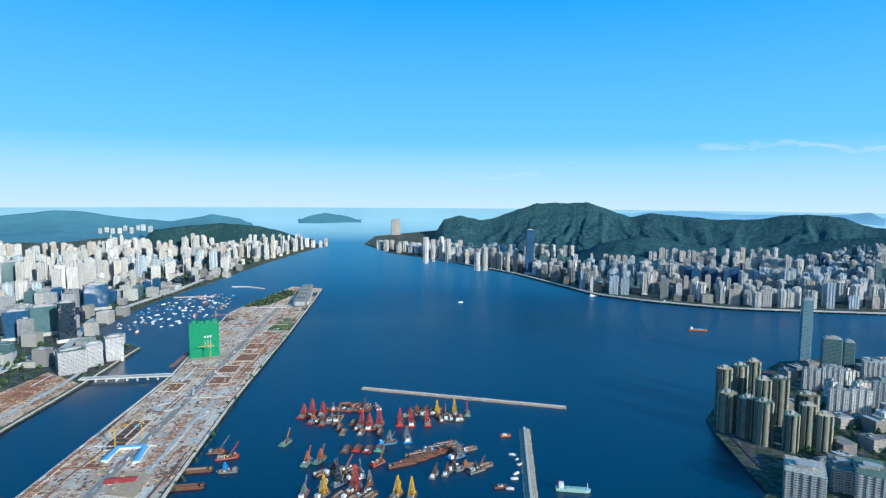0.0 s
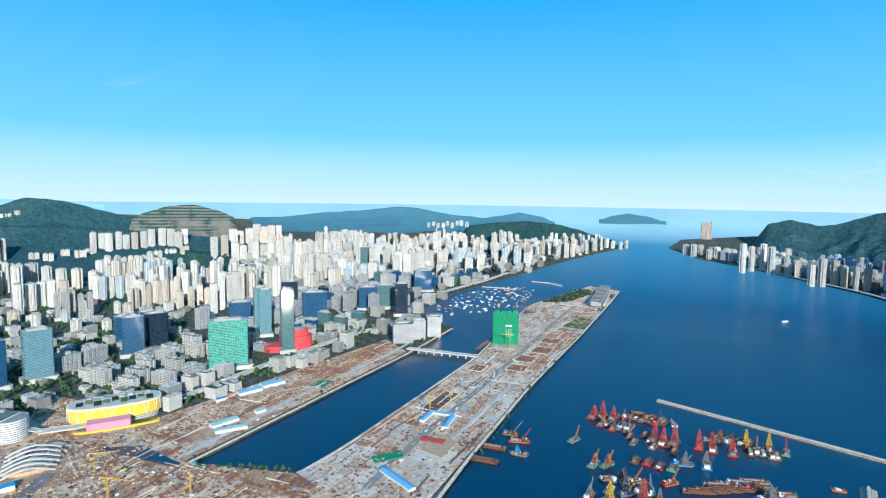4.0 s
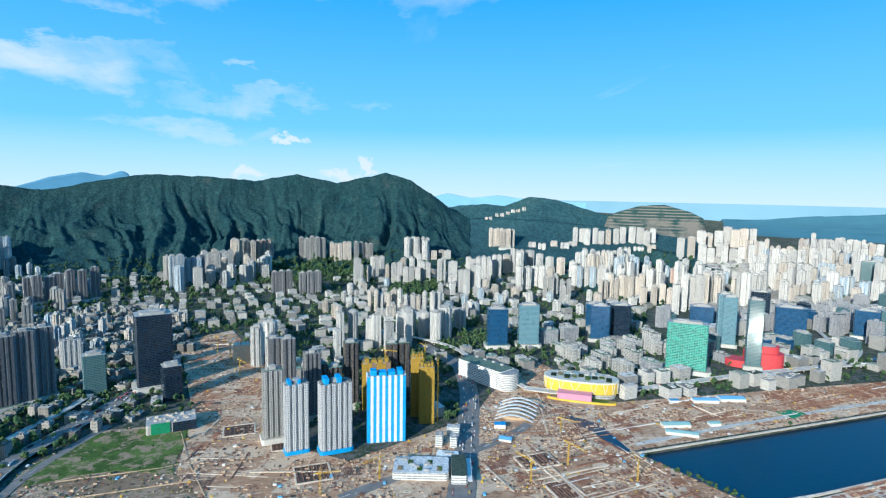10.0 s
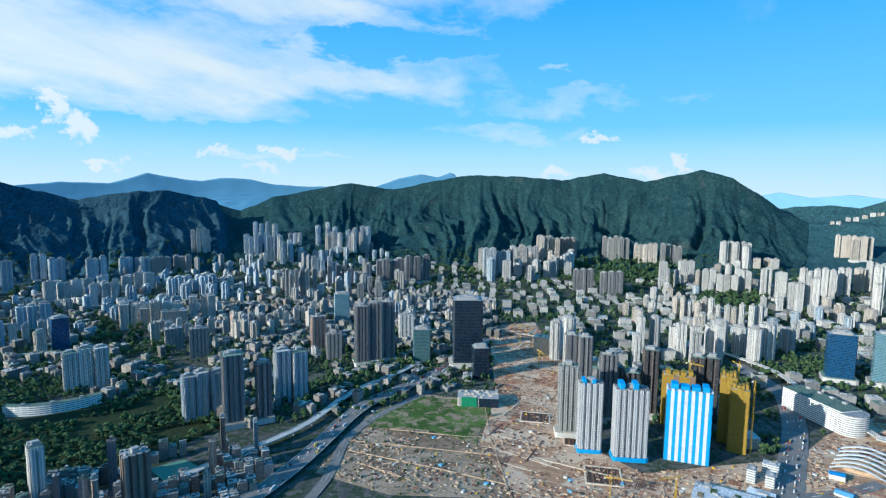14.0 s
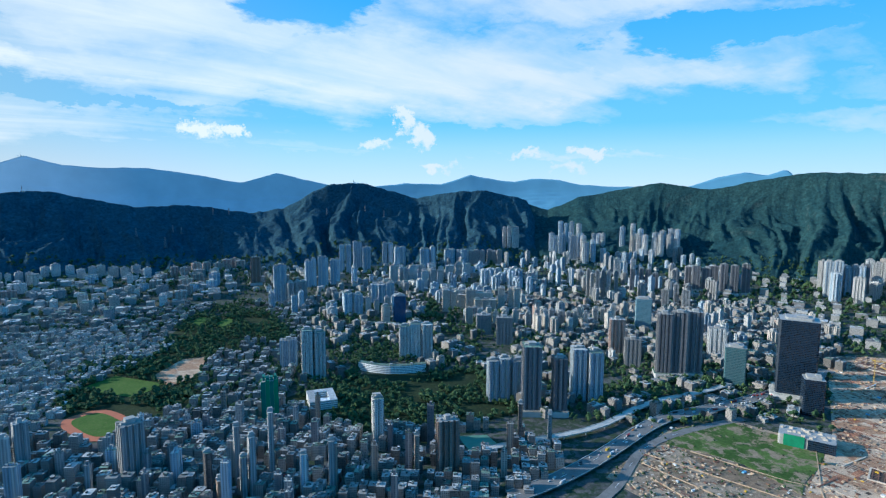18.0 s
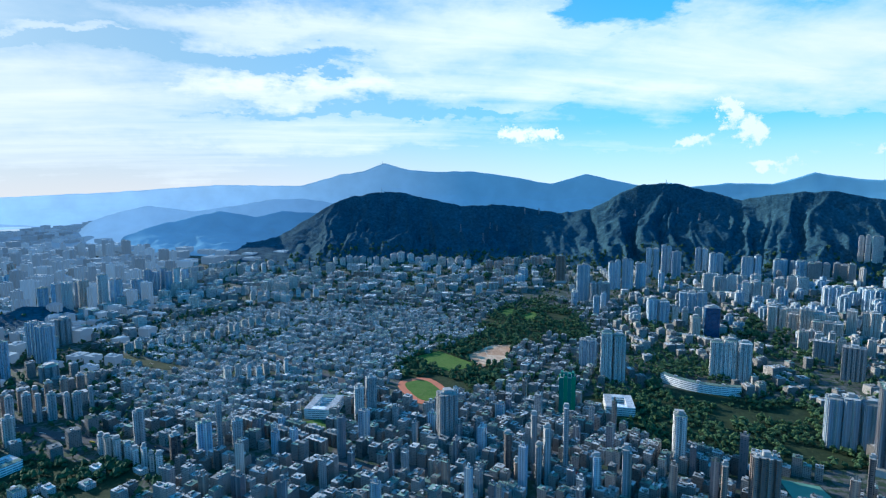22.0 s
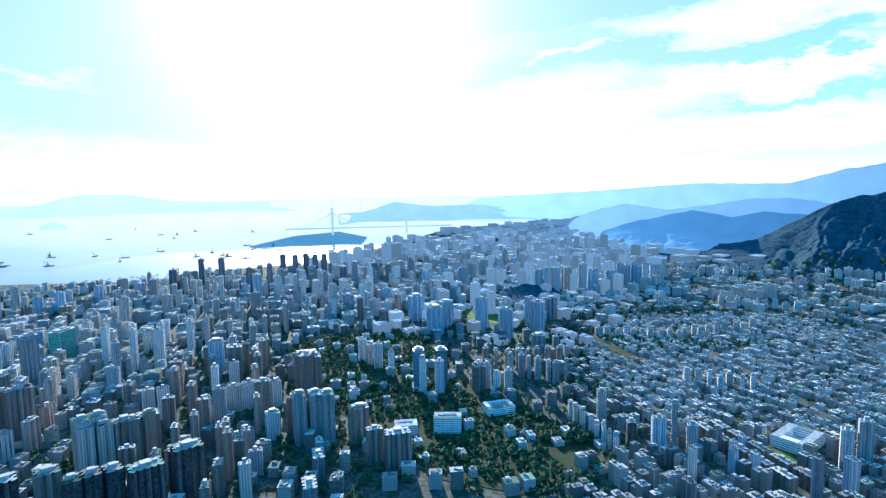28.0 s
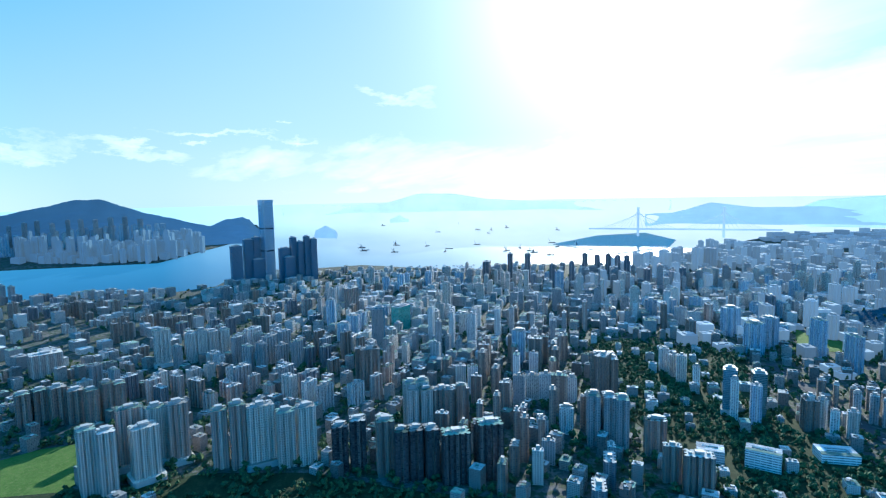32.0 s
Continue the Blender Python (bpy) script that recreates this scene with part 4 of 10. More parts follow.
APRON = [(-1132, 710), (-1110, 1542), (-965, 1450), (-905, 620), (-700, 695), (-560, 690), (-440, 640), (-320, 560), (-918, 292), (-1220, 440), (-1219, 527)]
SITE = [(-837, -111), (-1003, -208), (-1266, -225), (-1892, -368), (-2005, -221), (-1556, -81), (-1104, -63), (-981, 85), (-1072, 333), (-1252, 454), (-1464, 672), (-1161, 713), (-955, 594)]
WASTE = [(-817, -456), (-1076, -468), (-1218, -391), (-1223, -224), (-1003, -208), (-837, -111), (-791, -310)]
MEADOW = [(-1078, -457), (-1207, -394), (-1209, -225), (-997, -211), (-1035, -309), (-1012, -441)]
KWUN_TONG = [(-2824, 2104), (-4068, 4372), (-2783, 5399), (-1333, 5581), (-1398, 4482), (-1473, 3553), (-1763, 2762), (-1925, 2347), (-1970, 1663), (-2204, 1386), (-3168, 1672)]
KWUN_TONG_WORKS = [(-1813, 1295), (-1866, 2276), (-1717, 2691), (-1430, 3452), (-1391, 2633), (-1373, 2160), (-1336, 1814), (-1343, 1545), (-1460, 1285), (-1503, 1120)]
KOWLOON_BAY = [(-1641, 713), (-1746, 960), (-1565, 1166), (-1389, 1249), (-1198, 1078), (-1248, 783), (-1476, 689)]
CHOI_HUNG = [(-2706, 210), (-2982, 737), (-2477, 944), (-2280, 1580), (-1965, 1480), (-1941, 1029), (-2020, 632), (-1983, 325), (-2114, 65)]
SAN_PO_KONG = [(-1668, -209), (-1853, -76), (-1830, 300), (-1861, 562), (-1608, 450), (-1585, 259), (-1516, 43), (-1461, -75)]
WONG_TAI_SIN = [(-1510, -1590), (-1842, -1501), (-2120, -1134), (-2454, -730), (-2264, -429), (-1757, -295), (-1653, -492), (-1443, -692), (-1380, -760), (-1364, -1119)]
TSZ_WAN_SHAN = [(-3059, -2174), (-3628, -1558), (-2918, -867), (-2309, -788), (-2057, -1173), (-1917, -1610), (-1893, -1983), (-2380, -2483), (-2635, -2135)]
DIAMOND_HILL = [(-2795, -590), (-3532, -161), (-3081, -139), (-2738, -462)]
LOK_FU = [(-936, -2075), (-1428, -2358), (-2027, -2369), (-2391, -1877), (-1869, -1406), (-1400, -1504), (-1113, -1606), (-922, -1848)]
KOWLOON_TONG = [(530, -1591), (556, -2052), (77, -2391), (-456, -2106), (-571, -1759), (-246, -1500), (-184, -1290), (-60, -1268), (162, -1164), (392, -1319)]
SHEK_KIP_MEI = [(778, -2906), (-373, -3339), (-1376, -3194), (-1026, -2371), (-467, -2155), (103, -2456), (538, -2233)]
MEI_FOO = [(1806, -2745), (940, -3528), (538, -2233), (530, -1591), (740, -1520), (1013, -1648)]
KOWLOON_CITY = [(-141, -924), (-328, -1094), (-560, -1129), (-600, -866), (-808, -731), (-837, -569), (-755, -479), (-565, -509), (-197, -734)]
MA_TAU_WAI = [(267, -868), (201, -1113), (69, -1215), (-179, -1254), (-517, -1117), (-336, -957), (-268, -810), (-162, -763), (27, -780)]
HO_MAN_TIN = [(1569, -503), (1475, -685), (1281, -1060), (936, -797), (653, -731), (639, -604), (549, -609), (710, -410)]
YAU_MA_TEI = [(2245, -552), (2703, -783), (2697, -1600), (1975, -2341), (1477, -3247), (1173, -2099), (1449, -1185), (1212, -991), (1408, -559), (1709, -488)]
SHAM_SHUI_PO = [(2558, -2148), (2809, -3650), (2033, -4757), (892, -4090), (660, -2799), (1158, -2146), (1014, -1486), (1398, -1356)]
HUNG_HOM = [(3606, 757), (2807, 25), (2907, -326), (2245, -552), (1709, -488), (1919, -137), (2487, 534)]
TO_KWA_WAN = [(1656, 219), (1979, 27), (1678, -479), (1348, -567), (1146, -453), (1369, -30)]
NORTH_POINT = [(-455, 5388), (-115, 4870), (498, 3862), (812, 2978), (1376, 2602), (2013, 2504), (4758, 5987), (2893, 4336), (2109, 4013), (1238, 3841), (870, 3945), (719, 4519), (95, 5618)]
CENTRAL = [(5350, 1000), (4789, 60), (5500, -400), (6100, -300), (5700, 400), (6000, 1100)]
WHAMPOA = [(953, 1440), (1294, 1593), (973, 1185), (894, 1247)]
PARK_FOREST = [(-568, -1144), (-807, -1165), (-1095, -957), (-936, -722), (-799, -754), (-607, -877)]
HILL_PARK = [(-213, -1512), (-276, -1699), (-373, -1728), (-474, -1682), (-562, -1846), (-690, -2040), (-875, -2213), (-1004, -2242), (-945, -1878), (-875, -1581), (-774, -1574), (-701, -1625), (-551, -1525), (-439, -1273), (-339, -1203), (-314, -1264), (-192, -1367)]
PARK_LAWNS = ([(-675, -1985), (-746, -2067), (-764, -2001), (-694, -1924)], [(-745, -1929), (-817, -1978), (-806, -1896), (-740, -1842)])
DIRT_FIELD = [(-415, -1503), (-521, -1593), (-580, -1578), (-512, -1437), (-426, -1399)]
RAIL_GREEN = [(942, -1924), (729, -1846), (581, -1764), (283, -1860), (39, -1999), (38, -1897), (269, -1755), (538, -1625), (805, -1632)]
GARDEN_GREEN = [(463, -1065), (394, -1101), (276, -1051), (250, -939), (369, -951)]
HO_PARK = [(1072, -917), (879, -1287), (615, -1136), (294, -1047), (328, -791), (497, -754), (690, -843)]
YAU_PARK = [(1412, -1266), (1054, -1546), (753, -1100), (997, -959)]
FRONT_PARK = [(1133, 265), (1094, 149), (1047, -62), (957, -223), (823, -341), (678, -529), (852, -120)]
FAR_PITCH = [(1000, -1682), (881, -1804), (875, -1929), (935, -1940), (978, -1811), (1039, -1757)]
SKY_KOWLOON_PEAK = [(70.7, -3.76), (72.3, -3.06), (74.6, -2.09), (76.6, -0.55), (78.7, 0.76), (81.3, 1.56), (82.9, 1.17), (86.1, 0.42), (90.0, 1.22), (94.0, 0.5), (98.5, 0.84), (103.1, 0.95), (106.5, 0.34), (111.0, -0.61), (115.2, 0.06), (119.4, -0.79), (122.8, -1.44), (125.7, -2.77), (128.7, -1.74), (131.6, -1.11)]
SKY_LION = [(125.7, -2.54), (128.4, -1.58), (131.7, -0.83), (135.6, -1.07), (139.0, -1.65), (141.3, -0.97), (144.1, -0.12), (147.6, -0.19), (149.3, -0.99), (152.2, -2.69), (155.5, -3.0), (158.8, -2.36), (162.0, -2.16), (165.0, -2.29), (168.9, -1.45), (171.6, -0.76), (174.3, -0.99), (176.0, -1.25), (178.1, -2.04), (180.2, -3.3), (182.4, -4.6), (184.6, -5.45), (187.5, -5.75), (190.0, -5.95)]
SKY_LION_WEST = [(176.5, -3.3), (179.0, -2.95), (181.3, -2.75), (182.9, -2.64), (185.3, -3.15), (187.3, -2.75), (188.8, -2.55), (191.5, -3.1), (194.8, -3.85), (197.5, -4.8)]
SKY_TAI = [(145.3, -0.7), (148.7, -0.13), (152.7, 0.82), (156.0, -0.14), (159.8, 0.57), (163.9, 1.19), (167.3, 1.15), (170.2, 1.32), (172.8, 2.03), (175.0, 1.21), (177.1, 0.94), (179.8, 0.16), (180.9, -0.2), (189.0, -0.06), (197.1, -0.62), (206.0, -0.99), (211.7, -1.53)]
SKY_SHATIN = [(103.1, 0.5), (105.1, 1.15), (106.5, 0.68), (108.2, 0.99), (110.4, 0.51), (113.1, -0.46), (119.4, -0.37), (122.8, -0.19), (124.8, 0.29), (127.3, 0.4), (129.0, 0.07), (130.7, 0.2), (133.5, 0.75), (133.9, 0.63), (136.5, -0.21), (140.1, -0.12), (145.3, -0.7)]
SKY_ISLAND = [(-42.80000000000001, -2.24), (-40.89999999999998, -2.15), (-38.39999999999998, -2.12), (-37.0, -1.94), (-35.39999999999998, -1.29), (-33.10000000000002, -1.1), (-30.600000000000023, -1.35), (-28.399999999999977, -1.7), (-25.69999999999999, -1.66), (-22.80000000000001, -1.41), (-20.19999999999999, -1.23), (-18.5, -1.64), (-17.100000000000023, -1.11), (-14.399999999999977, -0.26), (-9.5, -0.36), (-7.0, -1.23), (-5.0, -2.0), (-3.8000000000000114, -2.12), (-1.8000000000000114, -1.68), (1.4, -2.45)]
SKY_PEAK = [(260.9, -2.71), (262.7, -2.05), (264.2, -2.16), (265.7, -2.79), (268.1, -2.12), (270.4, -1.52), (273.0, -0.67), (274.3, -0.1), (276.3, -0.1), (279.1, -0.73), (281.3, -1.2), (284.7, -0.75), (290.6, -0.73)]
SKY_LANTAU = [(220.9, -1.92), (227.5, -1.43), (232.7, -1.18), (238.6, -0.77), (242.1, -0.17), (245.5, -0.1), (248.7, -0.96), (250.1, -1.1), (250.9, -1.2), (252.4, -1.27), (255.7, -1.53), (259.0, -2.16)]
SKY_TSINGYI = [(200.4, -3.21), (204.8, -2.43), (208.8, -1.8), (214.0, -1.89), (217.5, -1.42), (220.3, -2.22), (223.2, -3.11)]
SKY_EAST = [(53.3, -1.83), (56.1, -2.03), (59.2, -2.22), (61.0, -1.79), (64.2, -0.83), (66.7, -0.59), (69.2, -1.57), (71.0, -1.42), (73.8, -1.58), (77.7, -2.56)]
SKY_QUARRY = [(49.9, -2.59), (51.6, -1.81), (53.9, -1.15), (56.1, -1.29), (58.3, -1.99), (59.7, -2.78)]
SKY_CLEARWATER = [(18.5, -2.27), (20.4, -1.92), (22.3, -1.55), (23.3, -1.8), (25.8, -2.19), (29.5, -1.86), (32.8, -1.26), (35.0, -1.19), (38.4, -1.6), (42.4, -1.85), (47.6, -2.5), (49.9, -2.59)]
SKY_DEVIL = [(12.2, -4.74), (14.8, -3.67), (18.4, -2.68), (21.8, -2.44), (24.8, -2.7), (28.4, -3.04)]
SKY_TUNG = [(7.6, -2.42), (9.9, -1.74), (11.9, -1.46), (13.3, -1.74), (14.9, -2.3)]
SKY_FAREAST = [(61.2, -1.21), (67.0, -0.85), (69.8, -0.55), (72.7, -0.83), (75.0, -0.4), (77.2, -0.89)]
SKY_LAM = [(-38.30000000000001, -0.81), (-37.30000000000001, -0.83), (-35.80000000000001, -1.05), (-27.5, -1.22), (-24.19999999999999, -0.96), (-20.19999999999999, -1.07), (-16.600000000000023, -1.51)]
SKY_FOOTHILL = [(48.1, -7.41), (49.9, -6.73), (52.8, -5.6), (55.6, -5.26), (58.9, -6.25), (61.6, -7.77)]
SKY_MOUND = [(198.9, -12.18), (199.7, -11.48), (201.4, -10.28), (204.3, -9.86), (207.2, -10.73), (209.2, -12.33)]
SKY_ISLET_A = [(253.7, -3.74), (254.9, -3.08), (256.1, -3.66)]
SKY_ISLET_B = [(246.4, -2.78), (247.5, -2.24), (248.6, -2.73)]
SKY_FOOT_EAST = [(49.9, -4.55), (53.3, -4.11), (60.0, -3.34), (65.2, -3.0), (69.7, -2.77), (72.9, -2.96), (75.6, -4.32)]
SKY_WEST_MID = [(175.7, -2.36), (178.0, -1.91), (180.9, -1.42), (184.3, -1.5), (187.0, -2.0), (190.9, -2.52), (194.5, -1.86), (197.1, -2.39), (200.4, -3.6)]
SKY_ISLAND_FRONT = [(-42.80000000000001, -2.75), (-38.39999999999998, -2.8), (-34.80000000000001, -3.2), (-32.0, -3.87), (-27.19999999999999, -4.31), (-22.899999999999977, -3.85), (-19.30000000000001, -3.43), (-15.600000000000023, -4.3), (-13.0, -5.67), (-10.199999999999989, -6.6)]

# woods and greens among the estates
SLOPE_GREEN = [(-3487, -345), (-3610, -7), (-4100, 389), (-3836, 614), (-3141, 343), (-2833, -137)]
ESTATE_GREEN = [(-2776, 453), (-2872, 733), (-2571, 702), (-2349, 508), (-2464, 384)]
FLYOVER_GREEN = [(-1740, 429), (-1970, 626), (-1816, 665), (-1574, 507), (-1615, 427)]
COURT_GREEN = [(-1609, -1715), (-1660, -1560), (-1520, -1228), (-1380, -1087), (-1274, -1185), (-1321, -1300), (-1322, -1500)]
KNOLL_GREEN = [(-771, -1219), (-975, -1379), (-1039, -1240), (-962, -1130), (-821, -1114)]
CLOVER_GREEN = [(-1362, -793), (-1206, -596), (-1065, -616), (-1080, -714)]
GREENS = (SLOPE_GREEN, ESTATE_GREEN, FLYOVER_GREEN, COURT_GREEN, KNOLL_GREEN, CLOVER_GREEN, RAIL_GREEN, GARDEN_GREEN)

# ---------- sea and land ----------
def sea_sheet(name, r0, r1, mat, label, flat):
    v, f, n, rings, r = [], [], 360, [], r0
    while r < r1:
        rings.append(r)
        r *= 1.05
    rings.append(r1)
    for r in rings:
        v += [tuple(at(r * math.cos(a * math.tau / n), r * math.sin(a * math.tau / n), 0.0)) for a in range(n)]
    for i in range(len(rings) - 1):
        b = i * n
        f += [(b + a, b + n + a, b + n + (a + 1) % n, b + (a + 1) % n) for a in range(n)]
    if r0 < 100:
        f.append(tuple(range(n)))
    me = mesh_of(name, v, f, mat, True)
    if flat:
        me.normals_split_custom_set_from_vertices([(0.0, 0.0, 1.0)] * len(v))
    return tagged(new(name, me), label, "sea", kind="structure")


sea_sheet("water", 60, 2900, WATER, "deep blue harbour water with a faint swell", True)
# outer sheet: its brightness is mostly the material's painted glow
sea_sheet("backdrop_sea", 2900, 31000, WATER, "open sea with haze and glow painted towards the horizon", True)
plate("ground", KOWLOON, 5.0, CITY, 500, 12, "built-up city ground behind a stone seawall", "ground", 6)
plate("ground_island", ISLAND, 5.0, CITY, 600, 12, "built-up city ground across the harbour", "ground", 6)
plate("ground_port", STONECUTTERS, 5.0, CONCRETE, 400, 12, "flat concrete container port", "ground")
# added sheet, glowing in the painted haze tone, laid over the darker far ground
plate("ground_far_west", [(3500, -5600), (2780, -7500), (4600, -12800), (0, -13500), (-600, -6000), (1500, -5000), (2600, -4700)], 12.0, HAZE_TOWN, 500, 4, "far western ground covered by a painted haze tone", "ground")
plate("ground_runway", RUNWAY_LAND, 5.6, RUNWAY, 150, 1.5, "old airport runway turned into a building site", "ground")
plate("ground_apron", APRON, 5.5, EARTH, 150, 1.5, "bare brown earth of a large building site", "ground")
plate("ground_site", SITE, 5.9, EARTH, 150, 1.5, "dug-up brown earth of a building site", "ground")
plate("ground_site_south", [(-1150, 420), (-1000, 120), (-840, -100), (-600, 0), (-400, 400), (-440, 640), (-900, 600)], 5.35, EARTH, 150, 1.5, "bare earth and haul tracks of a building site", "ground")
plate("ground_waste", WASTE, 5.4, ROUGH_EARTH, 150, 1.5, "cleared waste ground with rubble", "ground")
plate("ground_far_pitch", FAR_PITCH, 6.4, LAWN, 80, 1.0, "bright playing field below the mound", "grass", 6)
plate("ground_meadow", MEADOW, 6.2, GRASS, 80, 1.0, "rough green grass on cleared ground", "grass", 12)
for pg in PARK_LAWNS:
    plate("ground_park_lawn", pg, 7.6, LAWN, 60, 2.0, "bright mown lawn on the wooded hill", "grass", 6)
plate("ground_dirt_field", DIRT_FIELD, 7.6, EARTH, 60, 2.0, "bare reddish earth field beside the park", "ground", 6)
park_z = 5.2
for nm, pg, lb in (("ground_park_north", PARK_FOREST, "shady wooded park ground"), ("ground_park_hill", HILL_PARK, "wooded hill park ground"), ("ground_park_south", HO_PARK, "wooded garden ground"),
                   ("ground_park_west", YAU_PARK, "wooded park ground among flats"), ("ground_park_front", FRONT_PARK, "leafy park ground below tall flats")):
    park_z += 0.25
    plate(nm, pg, park_z, PARK, 150, 1.0, lb, "ground", 15)

# ---------- hills ----------
ridge("ridge_kowloon_peak", SKY_KOWLOON_PEAK, 3300, 5200, FOREST, "long forested mountain range with rocky spurs", rough=1.0, steps=100, fine=0.14)
ridge("ridge_lion", SKY_LION, 3300, 4700, FOREST_NORTH_HAZE, "steep forested mountain range with a rocky head", rough=1.5, steps=100, fine=0.14)
ridge("ridge_lion_west", SKY_LION_WEST, 4300, 5600, FAR_SHOULDER, "wooded shoulders of the range in painted blue haze", rough=0.8, steps=50, fine=0.2)
ridge("ridge_tai", SKY_TAI, 8000, 12000, FAR_NORTH, "far mountain range in painted blue haze, a mast on its summit", rough=0.5, steps=30)
ridge("ridge_shatin", SKY_SHATIN, 9000, 14000, FAR_NORTH, "far hills behind the range in painted blue haze", rough=0.5, steps=30)
ridge("ridge_island", SKY_ISLAND, ((-40, 3600), (-25, 3600), (-12, 4200), (-5, 5400), (3, 6200)), 6800, FOREST_EAST_HAZE, "forested island hills behind the waterfront towers", rough=0.9, steps=80, fine=0.16)
ridge("ridge_peak", SKY_PEAK, 6200, 8200, FAR_PEAK, "forested island peak in painted haze behind the far towers", rough=0.8)
ridge("ridge_lantau", SKY_LANTAU, 14000, 22000, FAR_WEST, "far island mountains in painted sea haze", foot=30, rough=0.3, steps=24)
ridge("ridge_tsing_yi", SKY_TSINGYI, 8000, 10500, FAR_PORT, "hilly island beyond the port in painted pale haze", foot=25, rough=0.4, steps=24)
ridge("ridge_east", SKY_EAST, 5200, 8000, FOREST_EAST_HAZE, "forested eastern hills", rough=0.8)
ridge("ridge_quarry", SKY_QUARRY, 4900, 6500, QUARRY, "quarried hill cut into terraces", rough=0.5)
ridge("ridge_clearwater", SKY_CLEARWATER, 7500, 11000, FAR_EAST, "far wooded hills by the sea in painted blue haze", rough=0.5, steps=30)
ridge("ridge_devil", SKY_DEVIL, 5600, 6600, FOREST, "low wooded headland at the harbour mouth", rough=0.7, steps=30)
ridge("ridge_tung_lung", SKY_TUNG, 11400, 13000, FAR_EAST, "far island at the harbour mouth in painted blue haze", rough=0.5, steps=24)
ridge("ridge_far_east", SKY_FAREAST, 16000, 22000, FAR_HAZE, "far hills in very pale painted haze", foot=30, rough=0.3, steps=20)
ridge("ridge_lamma", SKY_LAM, 15000, 20000, FAR_HAZE, "far coast on the horizon in pale painted haze", foot=30, rough=0.2, steps=20)
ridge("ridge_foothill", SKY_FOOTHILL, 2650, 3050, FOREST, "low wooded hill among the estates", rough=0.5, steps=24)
ridge("ridge_mound", SKY_MOUND, 2250, 2480, FOREST_NORTH_HAZE, "dark wooded mound among the western town", rough=0.4, steps=24)
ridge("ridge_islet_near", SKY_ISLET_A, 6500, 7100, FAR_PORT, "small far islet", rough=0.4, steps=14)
ridge("ridge_islet_far", SKY_ISLET_B, 9500, 10500, FAR_WEST, "small far islet in pale painted haze", rough=0.4, steps=14)
ridge("ridge_foot_east", SKY_FOOT_EAST, 3300, 5200, FOREST_EAST_HAZE, "wooded lower slopes above the estates", rough=0.5, steps=30)
ridge("ridge_west_mid", SKY_WEST_MID, 5200, 7000, FAR_MID, "wooded hills beyond the western town in painted blue haze", rough=0.6, steps=30)
ridge("ridge_island_front", SKY_ISLAND_FRONT, 3350, 4600, FOREST_EAST_HAZE, "lower wooded island slopes above the towers", rough=0.7, steps=40)

# ---------- roads, bridge, breakwaters ----------
ribbon("flyover_bay", [(-1243, 537), (-1190, 590), (-1172, 640), (-1168, 745), (-1180, 850), (-1190, 950), (-1202, 1043), (-1215, 1160), (-1218, 1271), (-1225, 1420), (-1223, 1576), (-1191, 1700), (-1240, 1850), (-1310, 2000), (-1390, 2180), (-1400, 2500), (-1390, 2900), (-1420, 3300)], 24, 16, CONCRETE, 2.0, "long raised concrete expressway on piers", 60)
ribbon("flyover_ramp", [(-1225, 1500), (-1262, 1600), (-1350, 1640), (-1450, 1720), (-1560, 1800)], 12, 17, CONCRETE, 1.6, "curving concrete slip road on piers", 60)
ribbon("flyover_loop", [(-1262, 1600), (-1330, 1720), (-1420, 1800), (-1500, 1790), (-1490, 1700), (-1400, 1660)], 10, 13, CONCRETE, 1.6, "looping concrete slip road", 60)
ribbon("flyover_curve", [(-1900, 240), (-1830, 300), (-1727, 390), (-1619, 471), (-1510, 473), (-1400, 500), (-1243, 537)], 14, 18, CONCRETE, 1.8, "curved pale concrete flyover", 60)
ribbon("avenue", [(-780, 235), (-822, 250), (-972, 306), (-1110, 352), (-1251, 400), (-1466, 443), (-1700, 380)], 46, 6.6, GREY_ROAD, 0.8, "wide multi-lane asphalt avenue")
ribbon("avenue_cross", [(-860, 60), (-900, 150), (-960, 290), (-1000, 400), (-1060, 470)], 22, 6.5, GREY_ROAD, 0.7, "asphalt street along the towers")
ribbon("expressway_west", [(-650, -520), (-709, -502), (-887, -491), (-1000, -497), (-1107, -499), (-1280, -423), (-1431, -377), (-1560, -350), (-1720, -330)], 34, 12, GREY_ROAD, 1.8, "asphalt expressway on low piers", 60)
ribbon("expressway_side", [(-700, -660), (-799, -632), (-882, -583), (-985, -544), (-1100, -560), (-1202, -541), (-1330, -480), (-1420, -470)], 16, 15, CONCRETE, 1.6, "curved concrete slip road on piers", 60)
ribbon("street_west", [(-640, -430), (-800, -420), (-960, -470), (-1100, -440), (-1240, -380)], 18, 6.4, GREY_ROAD, 0.6, "asphalt road beside waste ground")
ribbon("runway_road", [(-560, 720), (-585, 900), (-610, 1200), (-640, 1500), (-670, 1800), (-715, 2200), (-740, 2500)], 16, 6.6, WORN_ROAD, 0.6, "new asphalt road along the old runway")
ribbon("runway_road_side", [(-520, 900), (-545, 1150), (-560, 1400), (-640, 1420)], 8, 6.5, CONCRETE, 0.6, "pale haul road across the site")
ribbon("apron_road", [(-925, 640), (-960, 900), (-985, 1200), (-1000, 1450), (-1030, 1600)], 12, 6.4, CONCRETE, 0.6, "pale concrete quay road")
